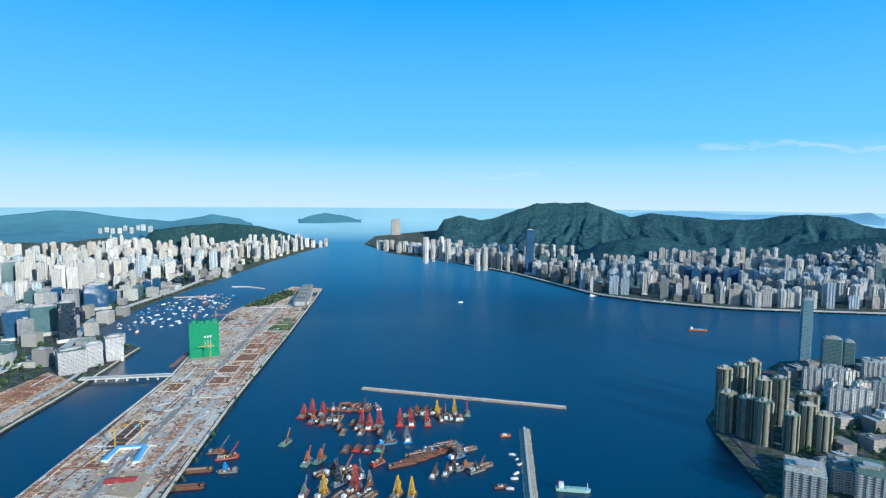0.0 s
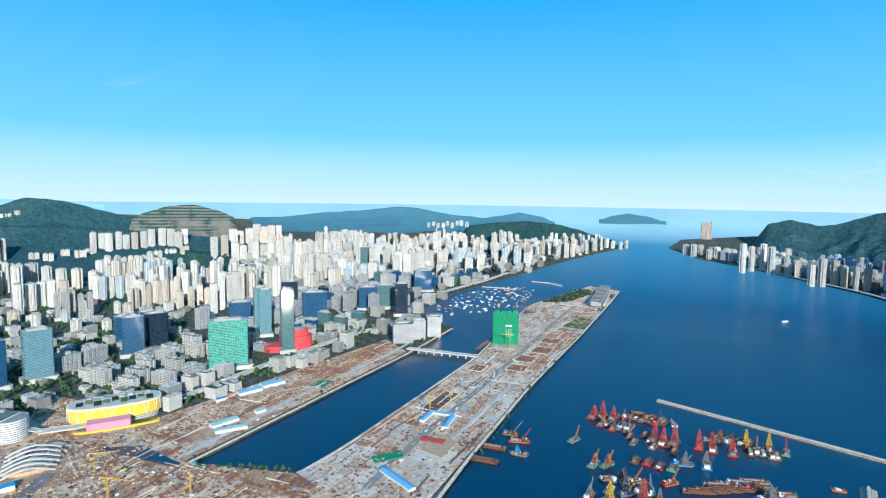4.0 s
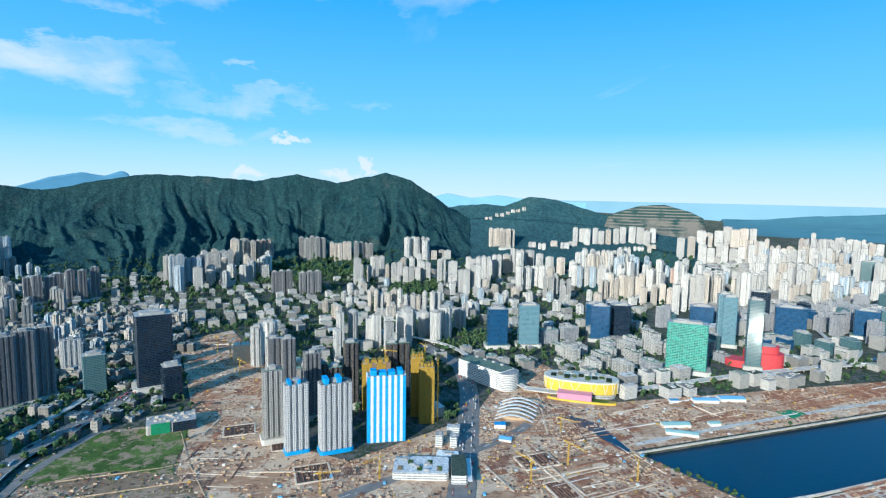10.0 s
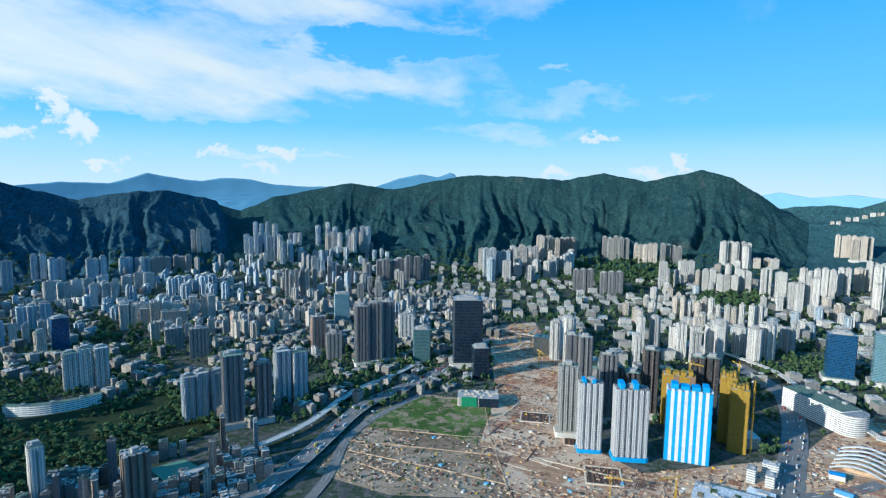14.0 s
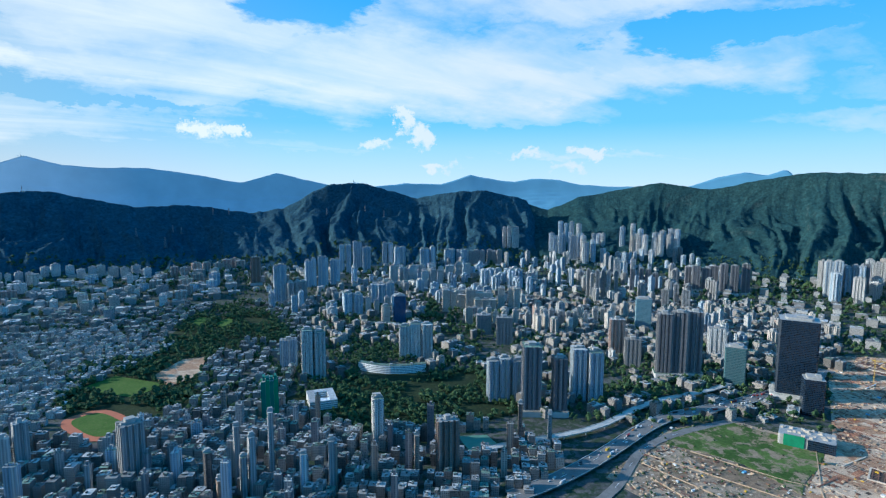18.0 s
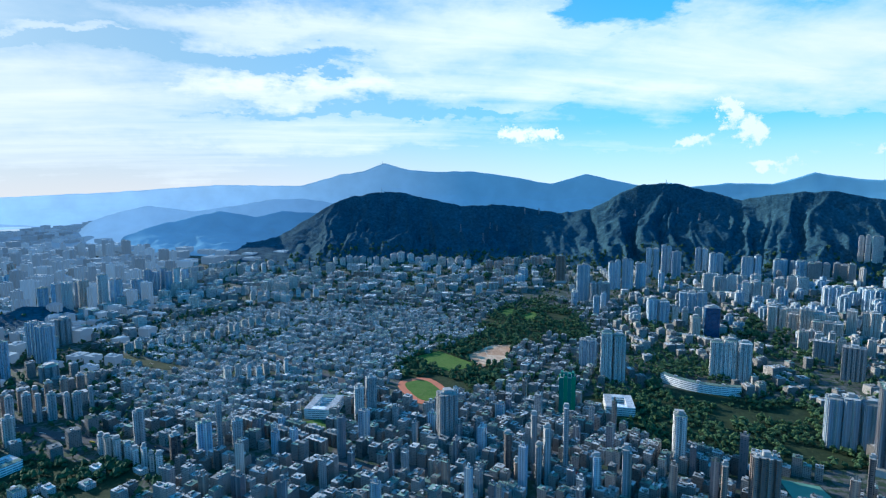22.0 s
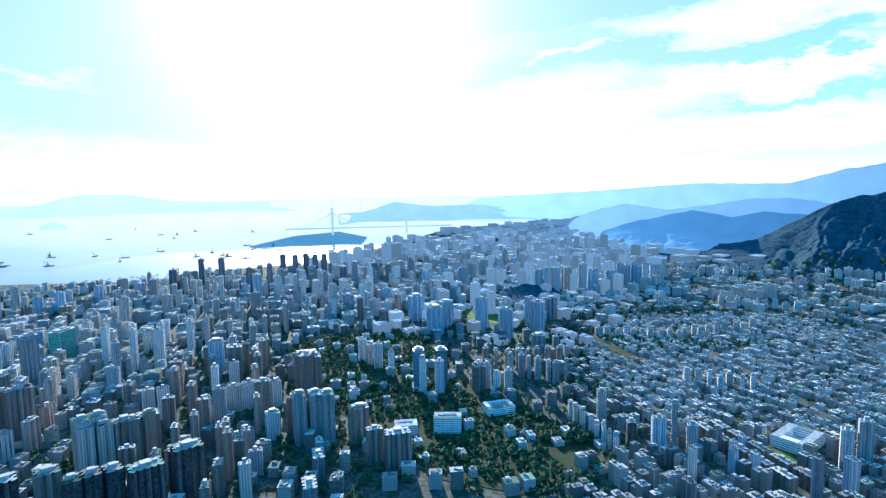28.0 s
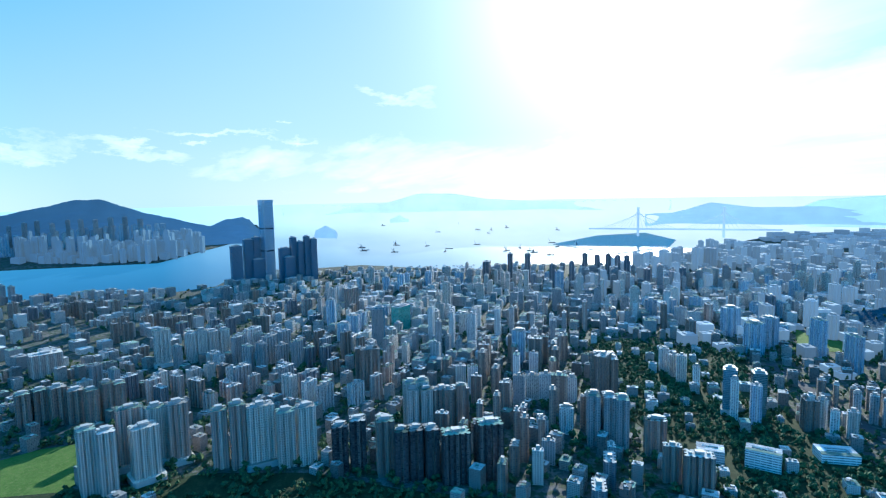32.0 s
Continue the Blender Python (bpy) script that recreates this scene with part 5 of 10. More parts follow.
for nm, ln, lb in (("seawall_runway", [(-432, 705), (-462, 905), (-511, 1338), (-563, 2023), (-623, 2675), (-662, 3046)], "pale stone seawall along the old runway"),
                   ("seawall_basin", [(-694, 720), (-691, 806), (-751, 1512), (-918, 2386), (-834, 3108)], "pale stone quay along the basin"),
                   ("seawall_apron", [(-893, 625), (-953, 1450), (-997, 1806)], "pale stone quay of the apron")):
    ribbon(nm, ln, 6, 6.3, SITE_PALE, 1.2, lb)
ribbon("shore_road", [(1385, 1735), (1100, 1715), (760, 1410), (625, 1240), (600, 1000)], 12, 6.0, ASPHALT, 0.6, "waterfront asphalt road")
ribbon("island_corridor", [(-100, 4640), (490, 3690), (800, 2885), (1020, 2685), (1340, 2515), (1960, 2420), (2600, 2330)], 22, 14, CONCRETE, 2.0, "raised waterfront expressway on the far shore", 80)
ribbon("tong_street", [(-420, -900), (-300, -1050), (-120, -1300), (100, -1600), (380, -2000)], 22, 6.0, ASPHALT, 0.6, "straight city street")
ribbon("argyle_street", [(-700, -720), (-500, -800), (-250, -870), (100, -1000), (500, -1200), (950, -1500)], 26, 6.0, ASPHALT, 0.6, "broad city street")
ribbon("rail_cutting", [(380, -1600), (700, -1850), (560, -2100), (200, -2350), (-200, -2500)], 40, 6.0, PARK, 0.6, "green railway cutting between low houses")


def box_bridge():
    a, b = Vector((-975, 1470)), Vector((-742, 1511))
    ob = ribbon("road_bridge", [tuple(a), tuple(b)], 22, 12, CONCRETE, 2.6, "low concrete road bridge over the basin")
    for i in range(9):
        p = a.lerp(b, (i + 0.5) / 9)
        q = part("bridge_pier", PIER, ob)
        q.matrix_basis = Matrix.Translation((p.x, p.y, -6)) @ Matrix.Diagonal((1.4, 4.0, 16, 1))


box_bridge()


def breakwater(line, width, label, z=3.2):
    """A bank of heaped stones with a pale crest."""
    S = Solid()
    for a, b in zip(line, line[1:]):
        a, b = Vector(a), Vector(b)
        n = int((b - a).length / 3.5)
        d = (b - a).normalized()
        s = Vector((-d.y, d.x))
        for i in range(n):
            for o in (-0.5, -0.3, -0.1, 0.1, 0.3, 0.5):
                p = a.lerp(b, (i + RNG.random()) / n) + s * o * width
                k = ratio(p.x, p.y)
                q = at(p.x, p.y, z * (1 - abs(o) * 1.3) - 2.6)
                S.box(q.x, q.y, q.z, RNG.uniform(2.5, 4.5) * k, RNG.uniform(2.5, 4) * k, RNG.uniform(2.2, 3.2) * k, RNG.uniform(0, 3))
    ob = tagged(new("breakwater", S.mesh("breakwater", STONE)), label, "breakwater", kind="structure")
    C = Solid()
    for a, b in zip(line, line[1:]):
        C.beam(at(*a, z + 0.2), at(*b, z + 0.2), width * 0.22 * ratio(*a))
    part("crest", C.mesh("crest", CONCRETE), ob, label="pale concrete crest")
    return ob


breakwater([(-208, 1439), (300, 1311)], 15, "long straight rubble breakwater across the anchorage")
breakwater([(181, 1185), (143, 820)], 20, "broad rubble breakwater of pale stones")
breakwater([(-1180, 3105), (-1080, 3110), (-983, 3053)], 18, "curved rubble breakwater of the boat shelter")
breakwater([(-1340, 2760), (-1150, 2790)], 12, "short rubble breakwater by the shore")
breakwater([(3450, -850), (3150, -1500), (2990, -1760)], 30, "long rubble breakwater of the western shelter")


# ---------- landmark towers ----------
hero("glass", "gpale", 1086, 1644, 28, 207, -23, d=30, podium=12)
hero("glass", "gteal", 1149, 1619, 50, 95, -27, d=34)
hero("glass", "gteal", 1199, 1617, 28, 87, -28, d=28)
hero("trident", "green", 656, 1269, 34, 108, -10, d=20)
hero("trident", "green", 705, 1294, 35, 111, -8, d=21)
hero("trident", "green", 764, 1342, 33, 105, -9, d=19)
hero("trident", "green", 617, 1175, 37, 83, -6, d=22)
hero("trident", "green", 643, 1145, 34, 87, -3, d=20)
hero("trident", "green", 659, 1110, 34, 91, -9, d=20)
hero("trident", "green", 720, 1220, 32, 100, -13, d=19)
hero("trident", "green", 753, 1214, 35, 106, -14, d=20)
hero("trident", "green", 696, 1078, 29, 73, -7, d=17)
hero("trident", "green", 735, 1091, 30, 88, -10, d=18)
hero("trident", "green", 761, 1079, 31, 73, -13, d=18)
hero("trident", "green", 812, 1209, 46, 68, -16, d=27)
hero("block", "white", 980, 1451, 41, 54, -27, d=24)
hero("block", "white", 1038, 1453, 47, 58, -31, d=28)
hero("block", "white", 1188, 1503, 55, 62, -26, d=33)
hero("block", "white", 928, 1275, 41, 61, -28, d=24)
hero("block", "white", 981, 1276, 42, 59, -25, d=25)
hero("block", "white", 1062, 1312, 43, 63, -33, d=25)
hero("block", "loft", 614, 909, 61, 49, -31, d=70)
hero("block", "loft", 703, 944, 38, 41, -27, d=70)
hero("block", "loft", 724, 907, 44, 51, -31, d=80)
hero("glass", "ggreen", -1297, 1040, 105, 140, 54, d=40, podium=12)
hero("glass", "gblue", -1532, 1641, 94, 111, 49, d=40, podium=12)
hero("glass", "gpale", -1536, 1368, 38, 167, 61, d=30, podium=12)
hero("glass", "gblue", -1712, 1428, 80, 84, 56, d=40)
hero("glass", "gteal", -1275, 1244, 39, 198, 56, d=24, podium=12)
hero("glass", "gblue", -1801, 1044, 64, 88, 68, d=40)
hero("glass", "gdark", -1743, 1082, 52, 105, 64, d=36, podium=12)
hero("glass", "gdark", -1284, 1886, 51, 134, 39, d=30, podium=12)
hero("glass", "gblue", -1475, 1908, 73, 101, 42, d=40, podium=12)
hero("glass", "gteal", -1426, 1971, 82, 105, 43, d=40, podium=12)
hero("glass", "gblue", -1526, 2436, 91, 108, 39, d=40, podium=12)
hero("glass", "gteal", -2409, 3113, 100, 132, 50, d=30, podium=12)
hero("glass", "gdark", -1782, 1754, 69, 114, 49, d=30, podium=12)
hero("block", "office", -1050, 1551, 67, 65, 41, d=60)
hero("block", "office", -1028, 1619, 42, 63, 40, d=50)
hero("block", "office", -1005, 1680, 49, 68, 38, d=50)
hero("slab", "grey", -1098, -51, 38, 146, 100, d=26, podium=12)
for x, y, w, h, turn, d in ((-1041, -7, 43, 133, 101, 26), (-1032, 64, 60, 137, 100, 30)):
    raw = hero("slab", "raw", x, y, w, h, turn, d=d)
    part("safety_net", unit_box(BLUE_SHEET, "safety_net"), raw, Matrix.Translation((0, 0, -1)) @ Matrix.Diagonal((w * 1.06, d * 1.1, 9, 1)), "bright blue safety netting round the foot")
    for k in (-0.3, 0.1):
        part("roof_net", unit_box(BLUE_SHEET, "roof_net"), raw, Matrix.Translation((k * w, 0, h - 3)) @ Matrix.Diagonal((w * 0.16, d * 0.8, 11, 1)), "blue netting on the roof")
hero("slab", "slate", -1196, 26, 37, 144, 96, d=28, podium=12)
hero("slab", "dark", -1213, 41, 31, 115, 101, d=30)
hero("slab", "dark", -1217, 74, 31, 107, 98, d=30)
hero("slab", "dark", -1243, 113, 33, 149, 94, d=30, podium=12)
hero("slab", "dark", -1256, 208, 26, 140, 88, d=32)
hero("slab", "dark", -1259, 236, 26, 140, 94, d=32)
hero("slab", "slate", -1354, -58, 26, 142, 102, d=28, podium=12)
hero("slab", "slate", -1343, -26, 33, 142, 105, d=28, podium=12)
hero("glass", "gdark", -1470, -345, 81, 185, 108, d=60, podium=12)
hero("glass", "gdark", -1382, -289, 41, 78, 112, d=40)
hero("glass", "gblue", -1632, 606, 62, 127, 82, d=36, podium=12)
hero("glass", "gpale", -1623, 708, 63, 137, 76, d=36, podium=12)
hero("glass", "gblue", -1636, 970, 61, 122, 62, d=36, podium=12)
hero("glass", "gdark", -1655, 1056, 64, 117, 68, d=36, podium=12)
hero("glass", "gpale", -1488, 1349, 42, 163, 52, d=30, podium=12)
hero("slab", "white", -988, -1189, 30, 94, 144, d=36)
hero("slab", "white", -1015, -1173, 30, 101, 142, d=36)
hero("slab", "white", -1032, -1145, 30, 98, 148, d=36)
hero("slab", "pale", -938, -815, 23, 93, 141, d=34)
hero("slab", "pale", -956, -797, 23, 100, 142, d=34)
hero("slab", "pale", -977, -776, 23, 93, 141, d=34)
hero("slab", "slate", -945, -711, 40, 149, 134, d=40, podium=12)
hero("slab", "slate", -983, -665, 30, 124, 134, d=32, podium=12)
hero("slab", "pale", -1088, -686, 31, 121, 133, d=40)
hero("slab", "pale", -1108, -655, 31, 113, 134, d=40)
hero("block", "white", -622, -838, 18, 86, 155, d=20)
hero("glass", "gblue", -1241, -1524, 44, 95, 150, d=36)
hero("block", "cream", -1189, -1534, 28, 67, 153, d=30)
hero("slab", "slate", -1379, -620, 37, 166, 123, d=30, podium=12)
hero("slab", "slate", -1403, -592, 40, 170, 119, d=30, podium=12)
hero("slab", "slate", -1437, -567, 38, 171, 121, d=30, podium=12)
hero("block", "white", -1628, -580, 48, 91, 115, d=30)
hero("glass", "gteal", -1454, -471, 47, 95, 111, d=34)
hero("glass", "gpale", -1766, -869, 53, 109, 119, d=34, podium=12)
hero("slab", "grey", -1399, -714, 45, 75, 124, d=27)
hero("slab", "pink", -1442, -786, 42, 108, 132, d=25, podium=12)
hero("slab", "cream", -1478, -1528, 29, 85, 139, d=34)
hero("slab", "cream", -1502, -1508, 29, 79, 138, d=34)
hero("slab", "cream", -1509, -1476, 30, 72, 137, d=34)
hero("slab", "cream", -1533, -1461, 30, 70, 142, d=34)
hero("slab", "cream", -1530, -1409, 28, 62, 141, d=34)
hero("slab", "cream", -1546, -1384, 28, 62, 136, d=34)
hero("slab", "cream", -1563, -1366, 28, 62, 140, d=34)
hero("slab", "grey", -1341, -1208, 47, 64, 139, d=27)
hero("slab", "grey", -1301, -1086, 50, 85, 133, d=29)
hero("slab", "white", -705, -1235, 27, 123, 153, d=34)
hero("slab", "white", -730, -1218, 27, 119, 160, d=34)
hero("slab", "grey", -235, -984, 37, 103, 180, d=34, podium=12)
hero("slab", "white", -610, -813, 20, 93, 151, d=22)
hero("slab", "cream", 1077, 131, 28, 114, -77, d=34)
hero("slab", "cream", 1065, 102, 28, 110, -78, d=34)
hero("slab", "cream", 1081, 46, 44, 101, -74, d=34, podium=12)
hero("slab", "pink", 1149, 70, 46, 113, -84, d=30, podium=12)
hero("slab", "cream", 1143, 28, 36, 112, -75, d=30, podium=12)
hero("slab", "pink", 1130, -8, 36, 116, -79, d=30, podium=12)
hero("slab", "pink", 1070, -76, 28, 110, -92, d=30)
hero("slab", "pink", 1053, -106, 28, 118, -90, d=30)
hero("slab", "cream", 1041, -144, 49, 114, -87, d=30, podium=12)
hero("slab", "cream", 1015, -184, 33, 107, -91, d=30)
hero("slab", "cream", 1008, -220, 33, 110, -89, d=30)
hero("slab", "dark", 950, -266, 29, 86, -102, d=34)
hero("slab", "dark", 938, -296, 29, 93, -104, d=34)
hero("slab", "brown", 899, -334, 31, 100, -105, d=34)
hero("slab", "dark", 866, -351, 25, 88, -111, d=34)
hero("slab", "dark", 860, -375, 25, 91, -107, d=34)
hero("slab", "dark", 848, -399, 25, 88, -101, d=34)
hero("slab", "dark", 813, -429, 47, 92, -107, d=34)
hero("slab", "dark", 798, -488, 43, 98, -109, d=34)
hero("slab", "cream", 1028, -444, 25, 96, -106, d=30)
hero("slab", "cream", 1016, -469, 25, 96, -102, d=30)
hero("slab", "brown", 1014, -504, 42, 89, -105, d=30)
hero("slab", "brown", 1002, -541, 35, 88, -112, d=30)
hero("slab", "brown", 1463, 287, 28, 81, -75, d=34)
hero("slab", "brown", 1475, 258, 28, 81, -69, d=34)
hero("slab", "brown", 1460, 223, 32, 83, -69, d=34)
hero("slab", "brown", 1453, 189, 32, 77, -80, d=34)
hero("slab", "brown", 1419, 156, 25, 82, -73, d=34)
hero("slab", "brown", 1437, 128, 25, 85, -76, d=34)
hero("slab", "brown", 1440, 103, 25, 82, -81, d=34)
hero("slab", "cream", 1817, 12, 45, 110, -78, d=30, podium=12)
hero("slab", "cream", 1814, -64, 30, 89, -87, d=30)
hero("slab", "cream", 1815, -95, 30, 96, -84, d=30)
hero("slab", "cream", 1808, -126, 30, 89, -82, d=30)
hero("slab", "cream", 1812, -158, 30, 89, -80, d=30)
hero("slab", "brown", 1290, -446, 47, 115, -104, d=30, podium=12)
hero("glass", "gpale", 1641, -601, 32, 140, -97, d=26, podium=12)
hero("glass", "gpale", 779, -1093, 29, 102, -142, d=30, podium=12)
hero("glass", "gteal", 742, -1138, 28, 96, -138, d=30)
hero("slab", "brown", 1023, -939, 28, 95, -124, d=40)
hero("slab", "brown", 996, -956, 28, 91, -125, d=40)
hero("slab", "grey", 813, -735, 23, 101, -126, d=40)
hero("slab", "grey", 791, -755, 23, 98, -123, d=40)
hero("slab", "grey", 770, -768, 23, 101, -129, d=40)
hero("slab", "brown", 717, -803, 32, 71, -130, d=30)
hero("block", "pink", 1892, 309, 81, 66, -75, d=50)
hero("slab", "white", 874, -719, 29, 57, -122, d=26)
hero("slab", "grey", -3925, 24, 33, 152, 92, d=34)
hero("slab", "grey", -3912, 60, 33, 146, 98, d=34)
hero("slab", "grey", -3920, 95, 33, 157, 92, d=34)
hero("slab", "grey", -3914, 130, 33, 152, 100, d=34)
hero("slab", "grey", -3921, 166, 33, 146, 95, d=34)
hero("slab", "cream", -3880, 223, 27, 123, 93, d=34)
hero("slab", "cream", -3861, 252, 27, 114, 96, d=34)
hero("slab", "cream", -3876, 281, 27, 114, 96, d=34)
hero("slab", "cream", -3865, 311, 27, 123, 95, d=34)
hero("slab", "cream", -3863, 340, 27, 123, 94, d=34)
hero("slab", "grey", -3823, 385, 30, 127, 95, d=34)
hero("slab", "grey", -3805, 415, 30, 127, 91, d=34)
hero("slab", "grey", -3802, 447, 30, 123, 94, d=34)
hero("slab", "grey", -3799, 479, 30, 118, 96, d=34)
hero("slab", "white", -4076, 835, 30, 140, 87, d=34)
hero("slab", "white", -4072, 866, 30, 130, 90, d=34)
hero("slab", "white", -4102, 912, 31, 132, 87, d=34)
hero("slab", "white", -4106, 944, 31, 128, 84, d=34)
hero("slab", "cream", -4684, 1656, 29, 154, 82, d=34)
hero("slab", "cream", -4665, 1684, 29, 148, 78, d=34)
hero("slab", "cream", -4663, 1712, 29, 154, 82, d=34)
hero("slab", "cream", -4641, 1743, 29, 159, 80, d=34)
hero("slab", "cream", -4643, 1775, 29, 148, 82, d=34)
hero("slab", "cream", -4633, 1801, 29, 148, 79, d=34)
hero("slab", "cream", -4610, 1834, 29, 148, 80, d=34)
hero("slab", "slate", -2663, -105, 29, 104, 102, d=34)
hero("slab", "slate", -2649, -74, 29, 112, 94, d=34)
hero("slab", "slate", -2655, -43, 29, 112, 104, d=34)
hero("slab", "slate", -2646, 18, 32, 100, 92, d=34)
hero("slab", "slate", -2642, 52, 32, 107, 102, d=34)
hero("slab", "slate", -2651, 86, 32, 107, 100, d=34)
hero("slab", "white", -2818, 289, 38, 139, 92, d=22, podium=12)
hero("slab", "white", -3070, 417, 27, 120, 95, d=34)
hero("slab", "white", -3066, 447, 27, 120, 96, d=34)
hero("slab", "cream", -3628, -388, 24, 165, 101, d=34)
hero("slab", "cream", -3634, -363, 24, 165, 100, d=34)
hero("slab", "cream", -3641, -338, 24, 165, 103, d=34)
hero("slab", "cream", -3710, -310, 32, 149, 98, d=34)
hero("slab", "cream", -3724, -275, 32, 149, 97, d=34)
hero("slab", "pink", -3982, -261, 31, 131, 99, d=34)
hero("slab", "pink", -3983, -227, 31, 131, 103, d=34)
hero("slab", "pink", -3987, -194, 31, 131, 101, d=34)
hero("slab", "pale", -2915, -587, 34, 153, 110, d=34)
hero("slab", "pale", -2915, -551, 34, 158, 104, d=34)
hero("slab", "pale", -2975, -527, 23, 132, 106, d=34)
hero("slab", "pale", -2984, -503, 23, 138, 111, d=34)
hero("slab", "pale", -2980, -479, 23, 138, 103, d=34)
hero("slab", "white", -3384, -515, 33, 125, 107, d=34)
hero("slab", "white", -3383, -481, 33, 116, 106, d=34)
hero("slab", "white", -3394, -446, 33, 121, 100, d=34)
hero("slab", "white", -3388, -412, 33, 125, 109, d=34)
hero("slab", "white", -3393, -378, 33, 125, 111, d=34)
hero("slab", "white", -2905, 490, 29, 100, 83, d=34)
hero("slab", "white", -2901, 519, 29, 107, 90, d=34)
hero("slab", "white", -2872, 547, 27, 84, 82, d=34)
hero("slab", "white", -2870, 575, 27, 84, 92, d=34)
hero("slab", "white", -2855, 607, 27, 84, 86, d=34)
hero("slab", "white", -2914, 648, 26, 103, 82, d=33)
hero("slab", "white", -2903, 675, 26, 100, 83, d=33)
hero("slab", "white", -2765, 705, 25, 137, 85, d=31)
hero("slab", "white", -2772, 726, 25, 141, 78, d=31)
hero("slab", "white", -2792, 779, 50, 121, 84, d=29, podium=12)
hero("slab", "white", -2535, 752, 27, 112, 85, d=34)
hero("slab", "white", -2530, 777, 27, 116, 86, d=34)
hero("slab", "white", -2562, 820, 24, 137, 84, d=30)
hero("slab", "white", -2550, 841, 24, 133, 80, d=30)
hero("slab", "white", -2875, 980, 25, 136, 78, d=31)
hero("slab", "white", -2859, 1004, 25, 132, 76, d=31)
hero("slab", "white", -2954, 1070, 24, 129, 73, d=30)
hero("slab", "white", -2954, 1097, 24, 129, 83, d=30)
hero("slab", "white", -3177, 1268, 27, 142, 73, d=34)
hero("slab", "white", -3173, 1293, 27, 132, 73, d=34)
hero("slab", "white", -3162, 1320, 27, 132, 75, d=34)
hero("slab", "white", -3279, -2751, 28, 158, 132, d=34)
hero("slab", "white", -3293, -2719, 28, 163, 132, d=34)
hero("slab", "white", -3343, -2713, 28, 158, 132, d=34)
hero("slab", "white", -3365, -2698, 28, 152, 132, d=34)
hero("slab", "pale", -3287, -2291, 29, 123, 135, d=34)
hero("slab", "pale", -3314, -2266, 29, 132, 131, d=34)
hero("slab", "pale", -3402, -2295, 27, 137, 126, d=34)
hero("slab", "pale", -3433, -2268, 27, 141, 128, d=34)
hero("slab", "pale", -3064, -1997, 44, 158, 132, d=26, podium=12)
hero("slab", "pale", -3170, -2014, 39, 164, 129, d=23, podium=12)
hero("slab", "pale", -2127, -2394, 28, 117, 145, d=34)
hero("slab", "pale", -2146, -2379, 28, 117, 145, d=34)
hero("slab", "pale", -2172, -2358, 28, 126, 149, d=34)
hero("slab", "pale", -2338, -2408, 34, 94, 143, d=34)
hero("slab", "pale", -2354, -2385, 34, 94, 143, d=34)
hero("slab", "pale", -2402, -2377, 23, 86, 144, d=34)
hero("slab", "pale", -2426, -2365, 23, 86, 145, d=34)
hero("slab", "pale", -2446, -2350, 23, 89, 146, d=34)
hero("slab", "grey", -2410, -2274, 30, 92, 139, d=34)
hero("slab", "grey", -2435, -2257, 30, 95, 136, d=34)
hero("slab", "grey", -2460, -2234, 30, 92, 139, d=34)
hero("slab", "grey", -2527, -2233, 31, 89, 138, d=34)
hero("slab", "grey", -2536, -2206, 31, 83, 133, d=34)
hero("slab", "grey", -2559, -2185, 31, 89, 142, d=34)
hero("slab", "pale", -2153, -1844, 34, 59, 137, d=34)
hero("slab", "pale", -2179, -1804, 34, 59, 136, d=34)
hero("slab", "pale", -2192, -1787, 34, 59, 136, d=34)
hero("slab", "pale", -2212, -1758, 34, 59, 141, d=34)
hero("slab", "white", -1733, -1938, 29, 85, 142, d=34)
hero("slab", "white", -1760, -1910, 29, 88, 150, d=34)
hero("slab", "white", -1779, -1887, 29, 85, 151, d=34)
hero("slab", "cream", -1504, -1545, 45, 89, 144, d=26)
hero("slab", "cream", -1513, -1488, 40, 87, 142, d=23)
hero("slab", "cream", -1519, -1436, 38, 89, 140, d=23)
hero("slab", "cream", -1552, -1420, 32, 79, 136, d=34)
hero("slab", "cream", -1575, -1397, 32, 81, 141, d=34)
hero("slab", "cream", -1629, -1377, 27, 95, 131, d=34)
hero("slab", "cream", -1660, -1350, 27, 88, 134, d=34)
hero("slab", "cream", -1666, -1335, 27, 95, 143, d=34)
hero("slab", "pale", -1691, -2565, 26, 155, 149, d=33)
hero("slab", "pale", -1715, -2537, 26, 155, 155, d=33)
hero("slab", "pale", -1790, -2579, 25, 166, 152, d=32)
hero("slab", "pale", -1809, -2564, 25, 161, 154, d=32)
hero("slab", "pale", -1813, -2506, 44, 138, 150, d=26, podium=12)
hero("slab", "pale", -2064, -2667, 29, 132, 145, d=34)
hero("slab", "pale", -2098, -2657, 29, 128, 155, d=34)
hero("slab", "pale", -2091, -2583, 32, 113, 151, d=34)
hero("slab", "pale", -2117, -2562, 32, 109, 149, d=34)
hero("slab", "pale", -1344, -2329, 24, 127, 160, d=30)
hero("slab", "pale", -1367, -2314, 24, 137, 153, d=30)
hero("slab", "pale", -1393, -2294, 25, 144, 154, d=31)
hero("slab", "pale", -1413, -2287, 25, 140, 161, d=31)
hero("slab", "pale", -1473, -2316, 25, 118, 152, d=32)
hero("slab", "pale", -1497, -2313, 25, 122, 154, d=32)
hero("slab", "pale", -1075, -2084, 50, 161, 159, d=29, podium=12)
hero("slab", "brown", -1191, -2550, 46, 133, 158, d=27, podium=12)
hero("slab", "grey", -1100, -2047, 26, 89, 165, d=34)
hero("slab", "grey", -1131, -2043, 26, 89, 165, d=34)
hero("slab", "grey", -1149, -2030, 26, 89, 162, d=34)
